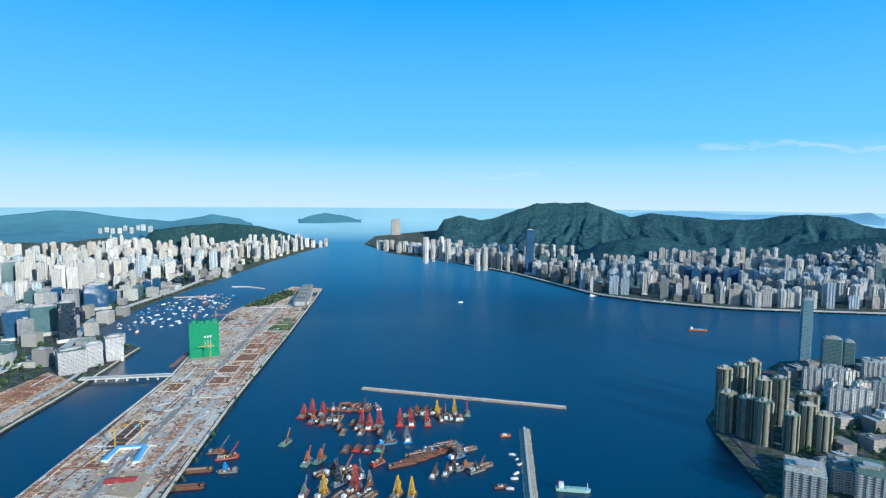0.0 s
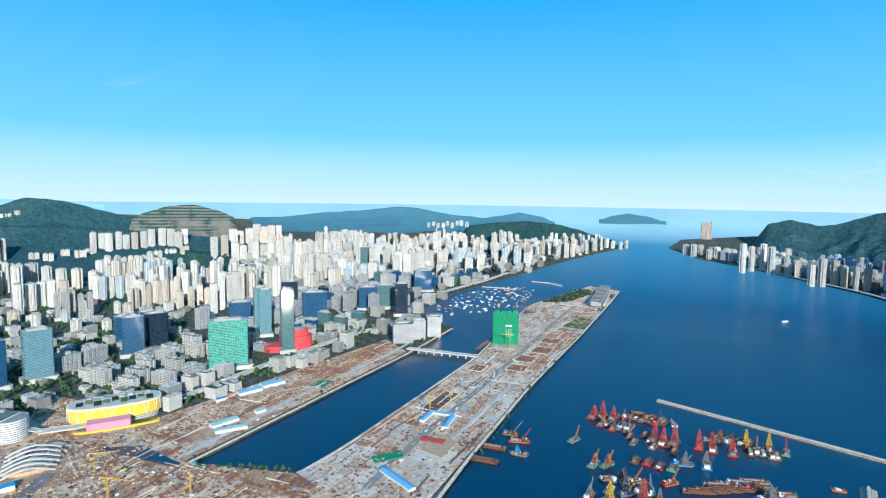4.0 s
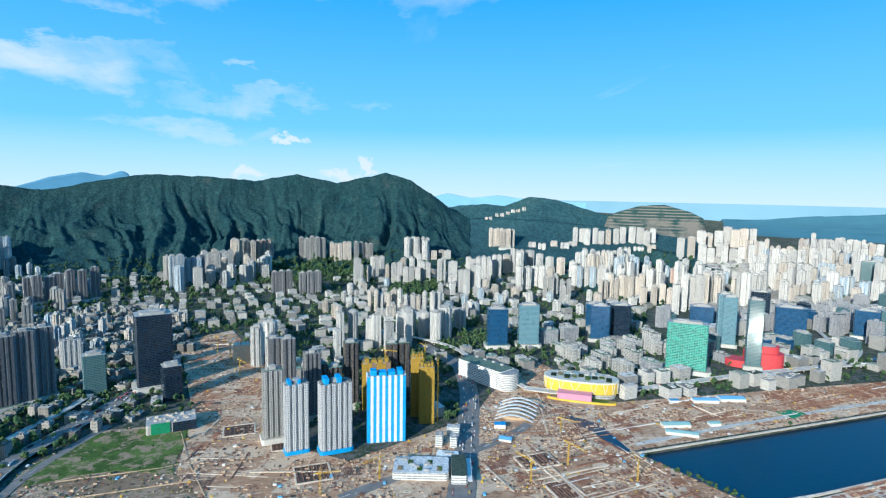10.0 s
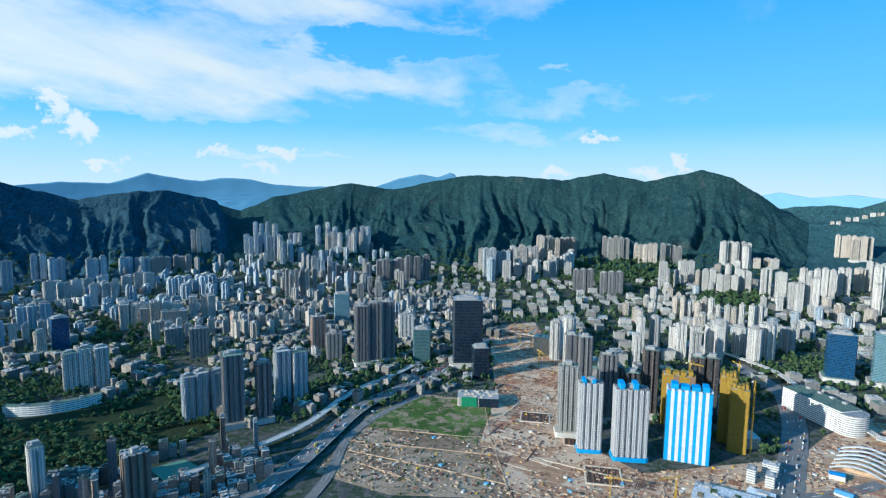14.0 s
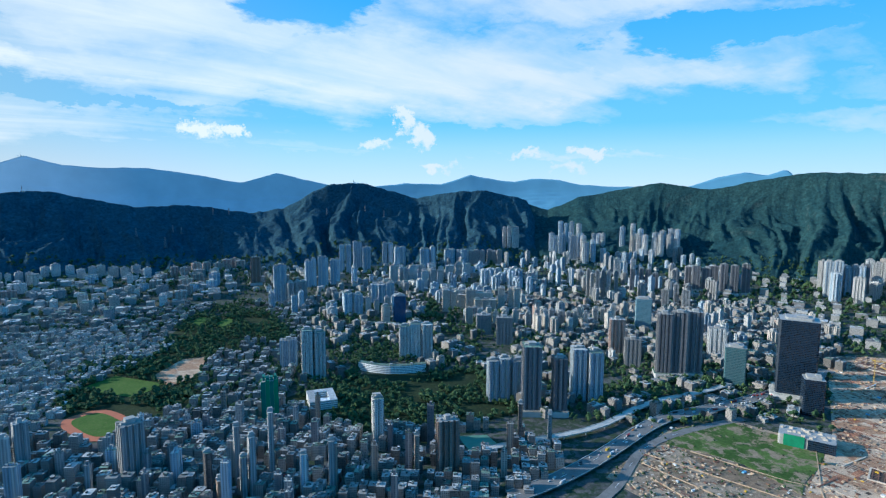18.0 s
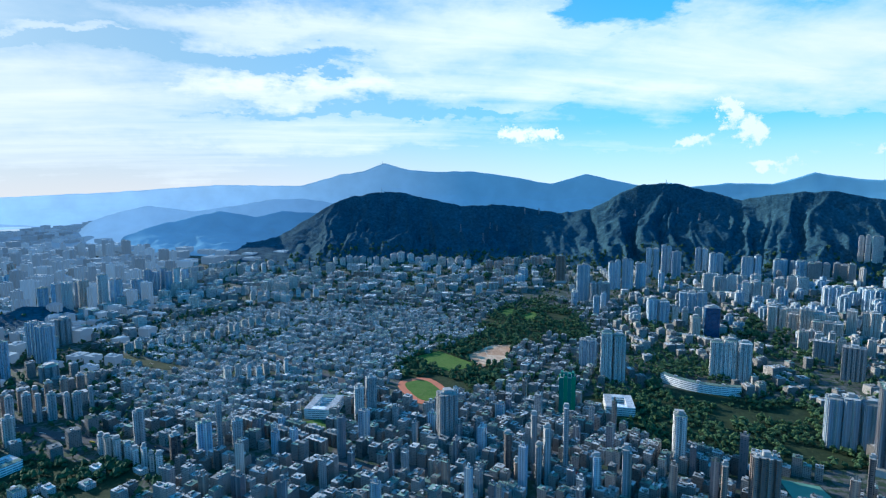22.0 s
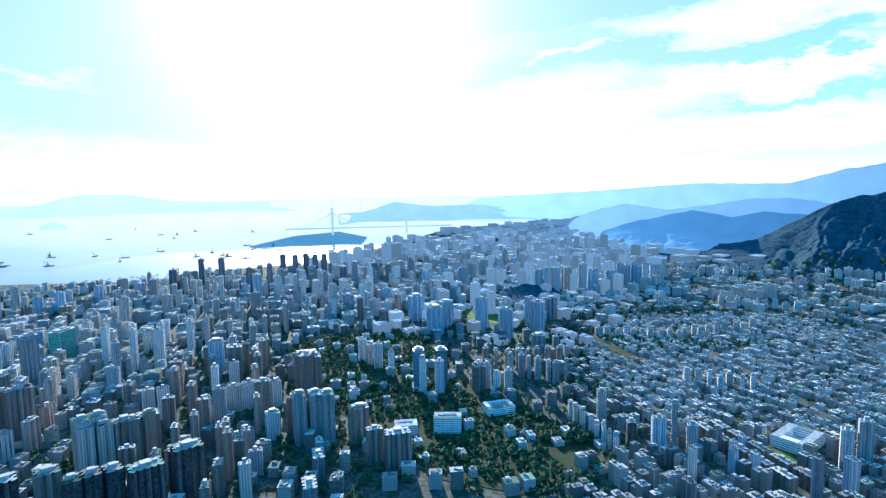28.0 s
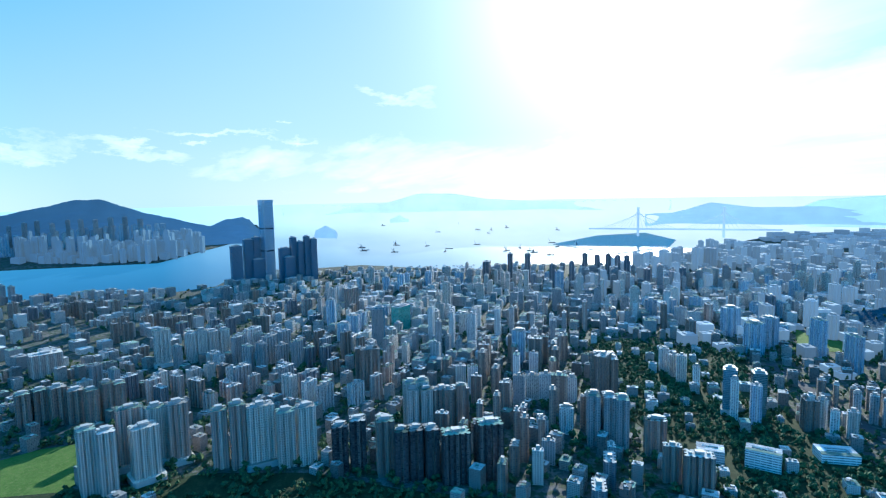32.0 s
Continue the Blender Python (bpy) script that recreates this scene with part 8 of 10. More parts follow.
def tower_crane(x, y, z, mast, jib, turn, mat, k_label="yellow lattice tower crane"):
    ob = root("tower_crane", x, y, turn, k_label, "crane", z)
    S = Solid()
    for i in range(int(mast / 4)):
        z0 = i * 4
        for sx, sy in ((-1, -1), (1, -1), (1, 1), (-1, 1)):
            S.beam((sx, sy, z0), (sx, sy, z0 + 4), 0.35)
        S.beam((-1, -1, z0), (1, -1, z0 + 4), 0.25), S.beam((1, 1, z0), (-1, 1, z0 + 4), 0.25), S.beam((-1, 1, z0), (-1, -1, z0 + 4), 0.25), S.beam((1, -1, z0), (1, 1, z0 + 4), 0.25)
    part("mast", S.mesh("mast", mat), ob)
    J = Solid()
    for i in range(int(jib / 4)):
        a, b = i * 4, i * 4 + 4
        J.beam((a, -0.8, mast), (b, -0.8, mast), 0.3), J.beam((a, 0.8, mast), (b, 0.8, mast), 0.3), J.beam((a, 0, mast + 1.6), (b, 0, mast + 1.6), 0.3)
        J.beam((a, -0.8, mast), (b, 0, mast + 1.6), 0.2), J.beam((a, 0, mast + 1.6), (b, 0.8, mast), 0.2)
    part("jib", J.mesh("jib", mat), ob)
    part("counter_jib", Solid().beam((0, 0, mast + 0.6), (-jib * 0.28, 0, mast + 0.6), 1.6).mesh("counter_jib", mat), ob)
    part("counterweight", Solid().box(-jib * 0.26, 0, mast - 2.2, 3, 2.4, 3).mesh("counterweight", CONCRETE), ob, label="grey concrete counterweight")
    part("cab", Solid().box(1.6, 1.6, mast - 2, 1.8, 1.6, 2.2).mesh("cab", BOAT_WHITE), ob)
    P = Solid().beam((0, 0, mast), (0, 0, mast + 7), 0.6)
    P.beam((0, 0, mast + 7), (jib * 0.6, 0, mast + 1.6), 0.2), P.beam((0, 0, mast + 7), (-jib * 0.26, 0, mast + 1), 0.2)
    part("tie_mast", P.mesh("tie_mast", mat), ob)
    return ob


wrapped_tower(-1062, 165, 74, 34, 132, 86, (BLUE_SHEET, WHITE_SHEET), 13, "tall tower wrapped in blue and white sheeting")
wrapped_tower(-1165, 250, 27, 27, 132, 80, (GOLD_NET,), 3, "slim unfinished tower in ochre netting")
wrapped_tower(-1126, 262, 31, 28, 122, 80, (GOLD_NET,), 3, "slim unfinished tower in ochre netting and shade")
wrapped_tower(-1225, 168, 62, 30, 106, 86, (GOLD_NET, GOLD_NET, TIMBER), 6, "unfinished tower with ochre netting and open frames")
wrapped_tower(-745, 1722, 84, 40, 106, 24, (GREEN_NET,), 14, "broad unfinished block in bright green netting")
wrapped_tower(-512, -1052, 32, 26, 90, 155, (TEAL_NET, GREEN_NET), 4, "slim unfinished tower in dark green netting")
tower_crane(-770, 1722, 5, 128, 40, 100, ORANGE, "orange lattice tower crane beside a green-netted block")
tower_crane(-712, 1735, 5, 126, 40, 20, ORANGE, "orange lattice tower crane beside a green-netted block")
tower_crane(-700, 1660, 5, 48, 32, 200, CRANE_YELLOW)
tower_crane(-1235, 190, 5, 128, 30, 60, CRANE_YELLOW)
tower_crane(-1120, 285, 5, 140, 26, 130, CRANE_YELLOW)
tower_crane(-1180, 270, 5, 150, 24, 200, CRANE_YELLOW)
for cx, cy, cm, cj, ct in ((-880, 470, 42, 46, 20), (-840, 380, 38, 40, 200), (-905, 130, 40, 36, 300), (-880, 30, 36, 34, 90), (-1010, 520, 30, 36, 45), (-640, 1060, 40, 40, 70), (-620, 1120, 34, 36, 140), (-800, 560, 34, 40, 160), (-1500, -150, 46, 40, 30), (-1650, -190, 52, 40, 220), (-1700, -230, 60, 36, 100)):
    tower_crane(cx, cy, 5, cm, cj, ct, CRANE_YELLOW)


def writing_bars(ob, y, z):
    for i, bw in enumerate((5, 5, 5)):
        block_part("sign_bar", ob, WHITE_SHEET, 2 + i * 8, y, z, bw, 0.6, 6, "white sign bar", chamfer=False)
        block_part("sign_strip", ob, WHITE_SHEET, 2 + i * 8, y, z - 34, 1.2, 0.6, 26, "white hanging strip", chamfer=False)


gb = [o for o in scene.objects if o.get("label") == "broad unfinished block in bright green netting"][0]
writing_bars(gb, -22.5, 62)


def oval(w, d, n=40, flat=2.6):
    return [(w / 2 * math.copysign(abs(math.cos(a)) ** (2 / flat), math.cos(a)), d / 2 * math.copysign(abs(math.sin(a)) ** (2 / flat), math.sin(a))) for a in (i * math.tau / n for i in range(n))]


def yellow_mall(x, y, turn):
    ob = root("shopping_mall", x, y, turn, "oval yellow-clad shopping mall with white zigzag lines and roof garden", clear=100)
    part("wall", Solid().prism(oval(178, 84), 12, 40, bottom=True).mesh("wall", YELLOW), ob, label="yellow panelled wall")
    part("arcade", Solid().prism(oval(168, 76), -4, 12).mesh("arcade", OFFICE), ob)
    part("parapet", Solid().prism(oval(180, 86), 38, 40.5, bottom=True).mesh("parapet", CREAM_PANEL), ob)
    part("roof", Solid().prism(oval(172, 78), 40.5, 41.2).mesh("roof", CONCRETE), ob)
    for i in range(9):
        block_part("roof_garden", ob, GRASS if i % 2 else PARK, -66 + i * 16.5, 10 * math.sin(i * 2.1) - 4, 41, 13, 22, 1.5 + i % 3, "planted roof bed")
    for i in range(14):
        block_part("roof_plant", ob, PLANT, RNG.uniform(-70, 70), RNG.uniform(8, 30), 41, RNG.uniform(5, 14), RNG.uniform(4, 9), RNG.uniform(2, 6))
    Z = Solid()
    ring = oval(179.4, 85.4, 72)
    for i in range(72):
        a, b = ring[i], ring[(i + 1) % 72]
        lo, hi = (13, 38) if i % 2 else (38, 13)
        if i % 4 < 2 or i % 8 in (4, 5):
            Z.beam((*a, lo), (*b, hi), 0.9)
    part("zigzag_trim", Z.mesh("zigzag_trim", WHITE_CLAD), ob, label="white zigzag trim")
    part("annex", Solid().prism(box_plan(80, 36), -4, 19).mesh("annex", PINK_CLAD), ob, Matrix.Translation((-12, -52, 0)), "pale pink windowless hall")
    part("terrace", Solid().prism(oval(160, 30), -4, 5).mesh("terrace", YELLOW), ob, Matrix.Translation((4, -58, 0)), "yellow terrace edge")
    part("terrace_top", Solid().prism(oval(150, 22), 5, 5.8).mesh("terrace_top", GRASS), ob, Matrix.Translation((4, -58, 0)))
    for i in range(6):
        block_part("skylight", ob, GLASS_PALE, -56 + i * 22, 24 - (i % 2) * 8, 41, 12, 7, 3)


CREAM_PANEL = paint("cream_panels", (0.62, 0.58, 0.46), 0.7)
yellow_mall(-1210, 672, 60)


def depot_mall(x, y, turn):
    """The long white hospital block of stepped wings."""
    ob = root("hospital_block", x, y, turn, "long white hospital block with a curved end", clear=95)
    part("wall", Solid().prism(box_plan(150, 56), -5, 46).mesh("wall", WHITEBAND), ob)
    part("rounded_wing", Solid().prism(oval(56, 60, 32, 2.2), -5, 44).mesh("rounded_wing", WHITEBAND), ob, Matrix.Translation((74, 0, 0)))
    part("side_wing", Solid().prism(box_plan(70, 40), -5, 34).mesh("side_wing", WHITEBAND), ob, Matrix.Translation((-70, 30, 0)))
    for i in range(5):
        block_part("roof_panel", ob, GLASS_DARK, -44 + i * 22, 0, 44, 15, 30, 1.6, "dark solar panel field")
    for i in range(4):
        block_part("roof_house", ob, PLANT, -50 + i * 30, 20, 44, 10, 7, 6)


WHITEBAND = facade("white_banded_wall", (0.70, 0.70, 0.69), (0.10, 0.12, 0.14), 4.4, 9.0, 0.92, 0.42, roof=(0.42, 0.44, 0.46))
depot_mall(-1345, 470, 28)


def wavy_pavilion(x, y, turn):
    ob = root("pavilion", x, y, turn, "low pavilion of white arched roof bands", clear=52)
    part("hall", Solid().prism(oval(76, 50, 32, 2.2), -3, 7).mesh("hall", SITE_SAND), ob)
    for i in range(6):
        S = Solid()
        y0 = -30 + i * 12
        pts = [(-42 + 84 * j / 16 + i * 2, math.sin(math.pi * j / 16) * 12 + 1 + i * 3.4) for j in range(17)]
        for xa, za in pts:
            S.v += [(xa, y0, za), (xa, y0 + 5, za + 0.6), (xa, y0 + 5, za - 0.4), (xa, y0, za - 1)]
        for j in range(16):
            S.f += [(j * 4 + e, j * 4 + 4 + e, j * 4 + 4 + (e + 1) % 4, j * 4 + (e + 1) % 4) for e in range(4)]
        S.f += [(0, 1, 2, 3), (67, 66, 65, 64)]
        part("roof_band", S.mesh("roof_band", WHITE_CLAD), ob)


wavy_pavilion(-1110, 458, 65)


def red_halls(x, y, turn):
    ob = root("trade_hall", x, y, turn, "rounded bright red clad halls stepping round a tower", clear=60)
    part("main_hall", Solid().prism(oval(104, 64, 32, 2.4), -5, 46).mesh("main_hall", RED_CLAD), ob)
    part("upper_hall", Solid().prism(oval(78, 50, 32, 2.4), 46, 66, bottom=True).mesh("upper_hall", RED_CLAD), ob)
    part("low_hall", Solid().prism(oval(70, 60, 32, 2.2), -5, 20).mesh("low_hall", RED_CLAD), ob, Matrix.Translation((-62, -14, 0)))
    part("roof", Solid().prism(oval(60, 36), 66, 67.2).mesh("roof", PLANT), ob)


red_halls(-1285, 1290, 45)


def tall_landmark(x, y, turn):
    """The tallest tower: chamfered, flaring at the foot, notched at the top."""
    ob = root("skyscraper", x, y, turn, "very tall pale glass skyscraper with notched top", clear=50)
    S = Solid()
    S.prism([(a * 1.12, b * 1.12) for a, b in box_plan(64, 64)], -5, 40, 0.95)
    S.prism(box_plan(66, 66), 30, 452)
    part("shaft", S.mesh("shaft", GLASS_TALL), ob)
    for sx, sy, w, d in ((0, 1, 54, 3), (0, -1, 54, 3), (1, 0, 3, 54), (-1, 0, 3, 54)):
        block_part("crown_fin", ob, GLASS_TALL, sx * 33, sy * 33, 430, w, d, 40)
        block_part("dark_band", ob, GLASS_DARK, sx * 33.2, sy * 33.2, 300, max(w * 0.9, 1), max(d * 0.9, 1), 8)
        block_part("dark_band", ob, GLASS_DARK, sx * 33.2, sy * 33.2, 170, max(w * 0.9, 1), max(d * 0.9, 1), 8)
    part("plant_room", Solid().prism(box_plan(44, 44), 452, 460).mesh("plant_room", PLANT), ob)


GLASS_TALL = curtain("tall_pale_glass", (0.30, 0.45, 0.58), (0.24, 0.36, 0.46), 4.2, 3.0, 0.12, metal=0.7)
GLASS_NAVY = curtain("navy_glass", (0.045, 0.095, 0.15), (0.10, 0.15, 0.19))
FLAT_MATS["gnavy"] = GLASS_NAVY
LABELS["gnavy"] = "dark bluish glass harbourside tower"
tall_landmark(3390, -563, 20)
for x, y, w, h in ((3330, -380, 62, 215), (3370, -450, 52, 245), (3395, -498, 40, 255), (3345, -500, 66, 130), (3300, -640, 60, 190), (3290, -690, 34, 250), (3270, -725, 34, 225), (3255, -760, 30, 255), (3240, -795, 36, 240), (3262, -660, 60, 140)):
    hero("glass", "gnavy", x, y, w, h, 100, d=34, label="dark bluish glass tower of a harbourside group")


def cruise_terminal():
    ob = root("cruise_terminal", -700, 2800, 9, "long low grey terminal with an arched roof ribs", clear=60)
    part("hall", Solid().prism(box_plan(46, 480), -3, 18).mesh("hall", OFFICE), ob)
    R = Solid()
    for i in range(-12, 13):
        R.beam((-26, i * 20, 2), (-26, i * 20, 22), 1.6), R.beam((26, i * 20, 2), (26, i * 20, 22), 1.6), R.beam((-26, i * 20, 22), (26, i * 20, 24), 1.6)
    part("rib", R.mesh("rib", GREY_STEEL), ob, label="grey steel roof ribs")
    for i in range(8):
        block_part("roof_garden", ob, GRASS if i % 2 else GLASS_TEAL, 0, -205 + i * 58, 18, 34, 44, 2)
    part("gangway", Solid().box(36, 0, -3, 8, 420, 12).mesh("gangway", CONCRETE), ob)


cruise_terminal()


def courtyard(x, y, w, d, h, turn, label, mat):
    ob = root("courtyard_block", x, y, turn, label, clear=w * 0.6)
    t = min(16, d * 0.3)
    for bx, by, bw, bd in ((0, -d / 2 + t / 2, w, t), (0, d / 2 - t / 2, w, t), (-w / 2 + t / 2, 0, t, d - 2 * t), (w / 2 - t / 2, 0, t, d - 2 * t)):
        block_part("wing", ob, mat, bx, by, -5, bw, bd, h + 5, chamfer=False)
    block_part("covered_yard", ob, PLANT, 0, 0, -4, w - 2 * t - 2, d - 2 * t - 2, h * 0.4 + 4, chamfer=False)


courtyard(-640, -1062, 74, 60, 20, 66, "white college round a covered yard", WHITEBAND)
courtyard(-12, -1206, 84, 62, 22, 70, "pale four-winged school building round a yard", WHITEBAND)
courtyard(590, -925, 56, 30, 34, 30, "white hospital with long wings", WHITEBAND)
courtyard(655, -870, 46, 32, 24, 40, "white school round a small yard", WHITEBAND)
courtyard(545, -1065, 62, 42, 18, 50, "low white civic hall with flat roofs", WHITEBAND)


def curved_slab(x, y, turn):
    ob = root("curved_flats", x, y, turn, "long curved pale low block of flats", clear=40)
    arc = [(a / 14 - 0.5) for a in range(15)]
    pts = [(a * 180, 104 * a * a - 8) for a in arc] + [(a * 172, 104 * a * a + 8) for a in reversed(arc)]
    TAKEN.append((x, y, 80))
    part("wall", Solid().prism(pts, -4, 22).mesh("wall", WHITEBAND), ob)
    for a in (-0.3, 0.0, 0.3):
        block_part("stair_house", ob, PLANT, a * 176, 104 * a * a, 21.8, 8, 6, 4)


curved_slab(-880, -1115, 132)
hero("slab", "pale", -705, -1330, 46, 78, 150, d=30)


def hoarded_podium():
    ob = root("site_podium", -1205, -255, 102, "half-built podium with a green hoarding", clear=70)
    block_part("deck", ob, PLANT, 0, 0, -3, 92, 50, 24)
    block_part("green_hoarding", ob, GREEN_NET, -20, -26, -3, 34, 2, 26, "green sheet hoarding", chamfer=False)
    block_part("glass_wall", ob, GLASS_DARK, 24, -26, -3, 44, 2, 24, "dark glass wall", chamfer=False)
    for i in range(26):
        block_part("deck_gear", ob, SITE_PALE, RNG.uniform(-42, 42), RNG.uniform(-20, 22), 21, RNG.uniform(2, 8), RNG.uniform(2, 6), RNG.uniform(1, 4), chamfer=False)


hoarded_podium()
for x, y, w, d, h, t in ((-1640, -150, 56, 40, 52, 85), (-1700, -120, 40, 36, 64, 85), (-1560, -20, 90, 40, 22, 80)):
    o = root("concrete_shell", x, y, t, "raw concrete building shell under construction", clear=36)
    block_part("frame", o, SITE_PALE, 0, 0, -4, w, d, h + 4)
    for i in range(10):
        block_part("starter_column", o, SITE_RUST, RNG.uniform(-0.45, 0.45) * w, RNG.uniform(-0.45, 0.45) * d, h, 1.6, 1.6, RNG.uniform(4, 14), chamfer=False)


# ---------- sports grounds ----------
def oval_track(x, y, turn, w, d):
    ob = tagged(new("running_track", Solid().prism(oval(w, d, 48, 3.0), 0, 0.8).mesh("running_track", TRACK)), "rust-red running track round a green pitch", "sports ground", kind="structure")
    ob.matrix_basis = Matrix.Translation(at(x, y, 5.2)) @ Matrix.Rotation(radians(turn), 4, "Z")
    part("pitch", Solid().prism(oval(w * 0.78, d * 0.66, 48, 3.4), 0.8, 1.3).mesh("pitch", LAWN), ob, label="mown green pitch")
    TAKEN.append((x, y, w * 0.56))


oval_track(-248, -1276, 101, 176, 104)
LAWNS = dict(ground_field=[(-261, -1532), (-352, -1576), (-423, -1432), (-345, -1381)], ground_lawn=[(1300, 300), (1320, 240), (1310, 160), (1139, 140), (1060, 214), (1100, 320)],
             ground_green=[(1011, 29), (1041, -15), (1011, -77), (953, -63)], ground_links=[(1145, -1944), (1043, -1884), (885, -1930), (925, -1784), (1003, -1714)], ground_court=[(51, -1155), (8, -1070), (-32, -1092), (1, -1166)])
KEEP += list(LAWNS.values())
for nm, pg in LAWNS.items():
    plate(nm, pg, 6.0, LAWN, 60, 1.0, "bright mown grass field", "grass", 3)
plate("ground_ball_court", [(-745, -735), (-790, -700), (-770, -640), (-715, -672)], 6.2, PITCH_BLUE, 60, 1.0, "green and red ball court", "sports ground")
TAKEN.append((-755, -690, 50))


def cable_bridge():
    """Far cable-stayed bridge with two needle pylons."""
    ob = root("cable_stayed_bridge", 3960, -4700, 40, "far cable-stayed bridge with needle pylons", "bridge")
    # deck, pylons and cables share a faintly glowing tone with haze painted in
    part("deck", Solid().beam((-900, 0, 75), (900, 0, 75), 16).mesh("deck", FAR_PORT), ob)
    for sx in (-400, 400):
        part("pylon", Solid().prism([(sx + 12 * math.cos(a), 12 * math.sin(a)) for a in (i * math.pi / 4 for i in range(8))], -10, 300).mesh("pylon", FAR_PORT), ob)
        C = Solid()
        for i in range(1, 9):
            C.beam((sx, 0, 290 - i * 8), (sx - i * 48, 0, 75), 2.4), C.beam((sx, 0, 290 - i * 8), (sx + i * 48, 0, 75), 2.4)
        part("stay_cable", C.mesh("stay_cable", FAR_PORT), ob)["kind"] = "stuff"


cable_bridge()


def market_hall(x, y, turn):
    ob = root("low_hall", x, y, turn, "low white flat-roofed hall with green roof beds", clear=60)
    block_part("main_hall", ob, WHITEBAND, 0, 0, -3, 96, 60, 17)
    block_part("side_hall", ob, WHITEBAND, 66, -4, -3, 26, 76, 20)
    block_part("canopy", ob, WHITE_CLAD, 84, -8, 10, 8, 80, 1.4, "thin white canopy", chamfer=False)
    for i in range(5):
        block_part("roof_bed", ob, GRASS, -36 + i * 17, -14 + (i % 2) * 22, 14, 9, 16, 0.8, "green roof bed", chamfer=False)
    for i in range(8):
        block_part("roof_plant", ob, PLANT, RNG.uniform(-42, 42), RNG.uniform(-24, 24), 14, RNG.uniform(4, 10), RNG.uniform(3, 7), RNG.uniform(2, 4))


market_hall(-915, 205, 75)
for x, y, w, d, h, t in ((-1010, 262, 14, 22, 24, 70), (-1000, 288, 14, 20, 22, 70), (-1045, 300, 26, 18, 20, 70), (-960, 265, 40, 22, 6, 70)):
    o = root("site_office_block", x, y, t, "small white site office block", clear=14)
    block_part("wall", o, WHITEBAND, 0, 0, -2, w, d, h + 2)
    block_part("roof_plant", o, PLANT, 2, 0, h, w * 0.4, d * 0.3, 2)

# ---------- boats and barges ----------
def hull_mesh(l, w, h, mat, name="hull"):
    pts = [(-l / 2, -w / 2), (l * 0.36, -w / 2), (l * 0.47, -w * 0.26), (l / 2, 0), (l * 0.47, w * 0.26), (l * 0.36, w / 2), (-l / 2, w / 2)]
    S, n = Solid(), len(pts)
    S.v += [(x * 0.94, y * 0.86, -1.2) for x, y in pts] + [(x, y, h) for x, y in pts] + [(x * 0.96, y * 0.92, h) for x, y in pts] + [(x * 0.96, y * 0.92, h - 0.8) for x, y in pts]
    for j in range(3):
        S.f += [(j * n + i, j * n + (i + 1) % n, (j + 1) * n + (i + 1) % n, (j + 1) * n + i) for i in range(n)]
    S.f.append(tuple(range(3 * n, 4 * n)))
    return S.mesh(name, mat)


def afloat(name, x, y, turn, label, category="boat"):
    ob = new(name)
    ob.matrix_basis = Matrix.Translation(at(x, y, 0)) @ Matrix.Rotation(radians(turn), 4, "Z") @ Matrix.Scale(ratio(x, y), 4)
    return tagged(ob, label, category, "barges at anchor" if name != "motor_boat" else "small moored boats")


def lattice(S, a, b, w0, w1, n, bar):
    """A tapering four-legged lattice from a to b."""
    a, b = Vector(a), Vector(b)
    q = (b - a).to_track_quat("Z", "X").to_matrix()
    ring = []
    for i in range(n + 1):
        f, w = i / n, w0 + (w1 - w0) * i / n
        ring.append([a.lerp(b, f) + q @ Vector((sx * w / 2, sy * w / 2, 0)) for sx, sy in ((-1, -1), (1, -1), (1, 1), (-1, 1))])
    for r0, r1 in zip(ring, ring[1:]):
        for j in range(4):
            S.beam(r0[j], r1[j], bar), S.beam(r0[j], r1[(j + 1) % 4], bar * 0.7), S.beam(r1[j], r1[(j + 1) % 4], bar * 0.7)
    return S


def slope_at(b, e, far=7000):
    """Where a line of sight at a bearing and an angle of height meets the hills; the crest where it passes over them."""
    best, r = (-90.0, 0, 0, 0), 2600.0
    while r < far:
        x, y = -r * math.sin(radians(b)), r * math.cos(radians(b))
        z = hill(x, y)
        a = math.degrees(math.atan2(z - EYE_Z, r))
        if a >= e and z > 30:
            return x, y, z
        best = max(best, (a, x, y, z)) if z > 30 else best
        r += 20
    return best[1:]


def power_pylon(b, e, h):
    x, y, z = slope_at(b, e)
    ob = root("power_pylon", x, y, b + 35, "grey steel lattice power pylon on a wooded slope", "pylon", z - 3)
    ob["group"] = "pylons on the range"
    part("tower", lattice(Solid(), (0, 0, 0), (0, 0, h), h * 0.2, h * 0.03, 7, 0.9).mesh("tower", GREY_STEEL), ob)
    for k, w in ((0.62, 0.30), (0.76, 0.26), (0.90, 0.20)):
        A = Solid()
        for sx in (-1, 1):
            A.beam((0, 0, h * k), (sx * h * w / 2 * 1.3, 0, h * k), 0.9), A.beam((0, 0, h * (k + 0.06)), (sx * h * w / 2 * 1.3, 0, h * k), 0.6)
        part("crossarm", A.mesh("crossarm", GREY_STEEL), ob)


for b, e, h in ((165.1, -5.0, 60), (162.8, -6.2, 78), (162.1, -4.7, 52), (161.4, -4.9, 52), (158.6, -3.15, 58), (157.2, -3.2, 58), (148.0, -3.3, 55), (144.2, -3.05, 55), (142.3, -3.6, 55)):
    power_pylon(b, e, h)


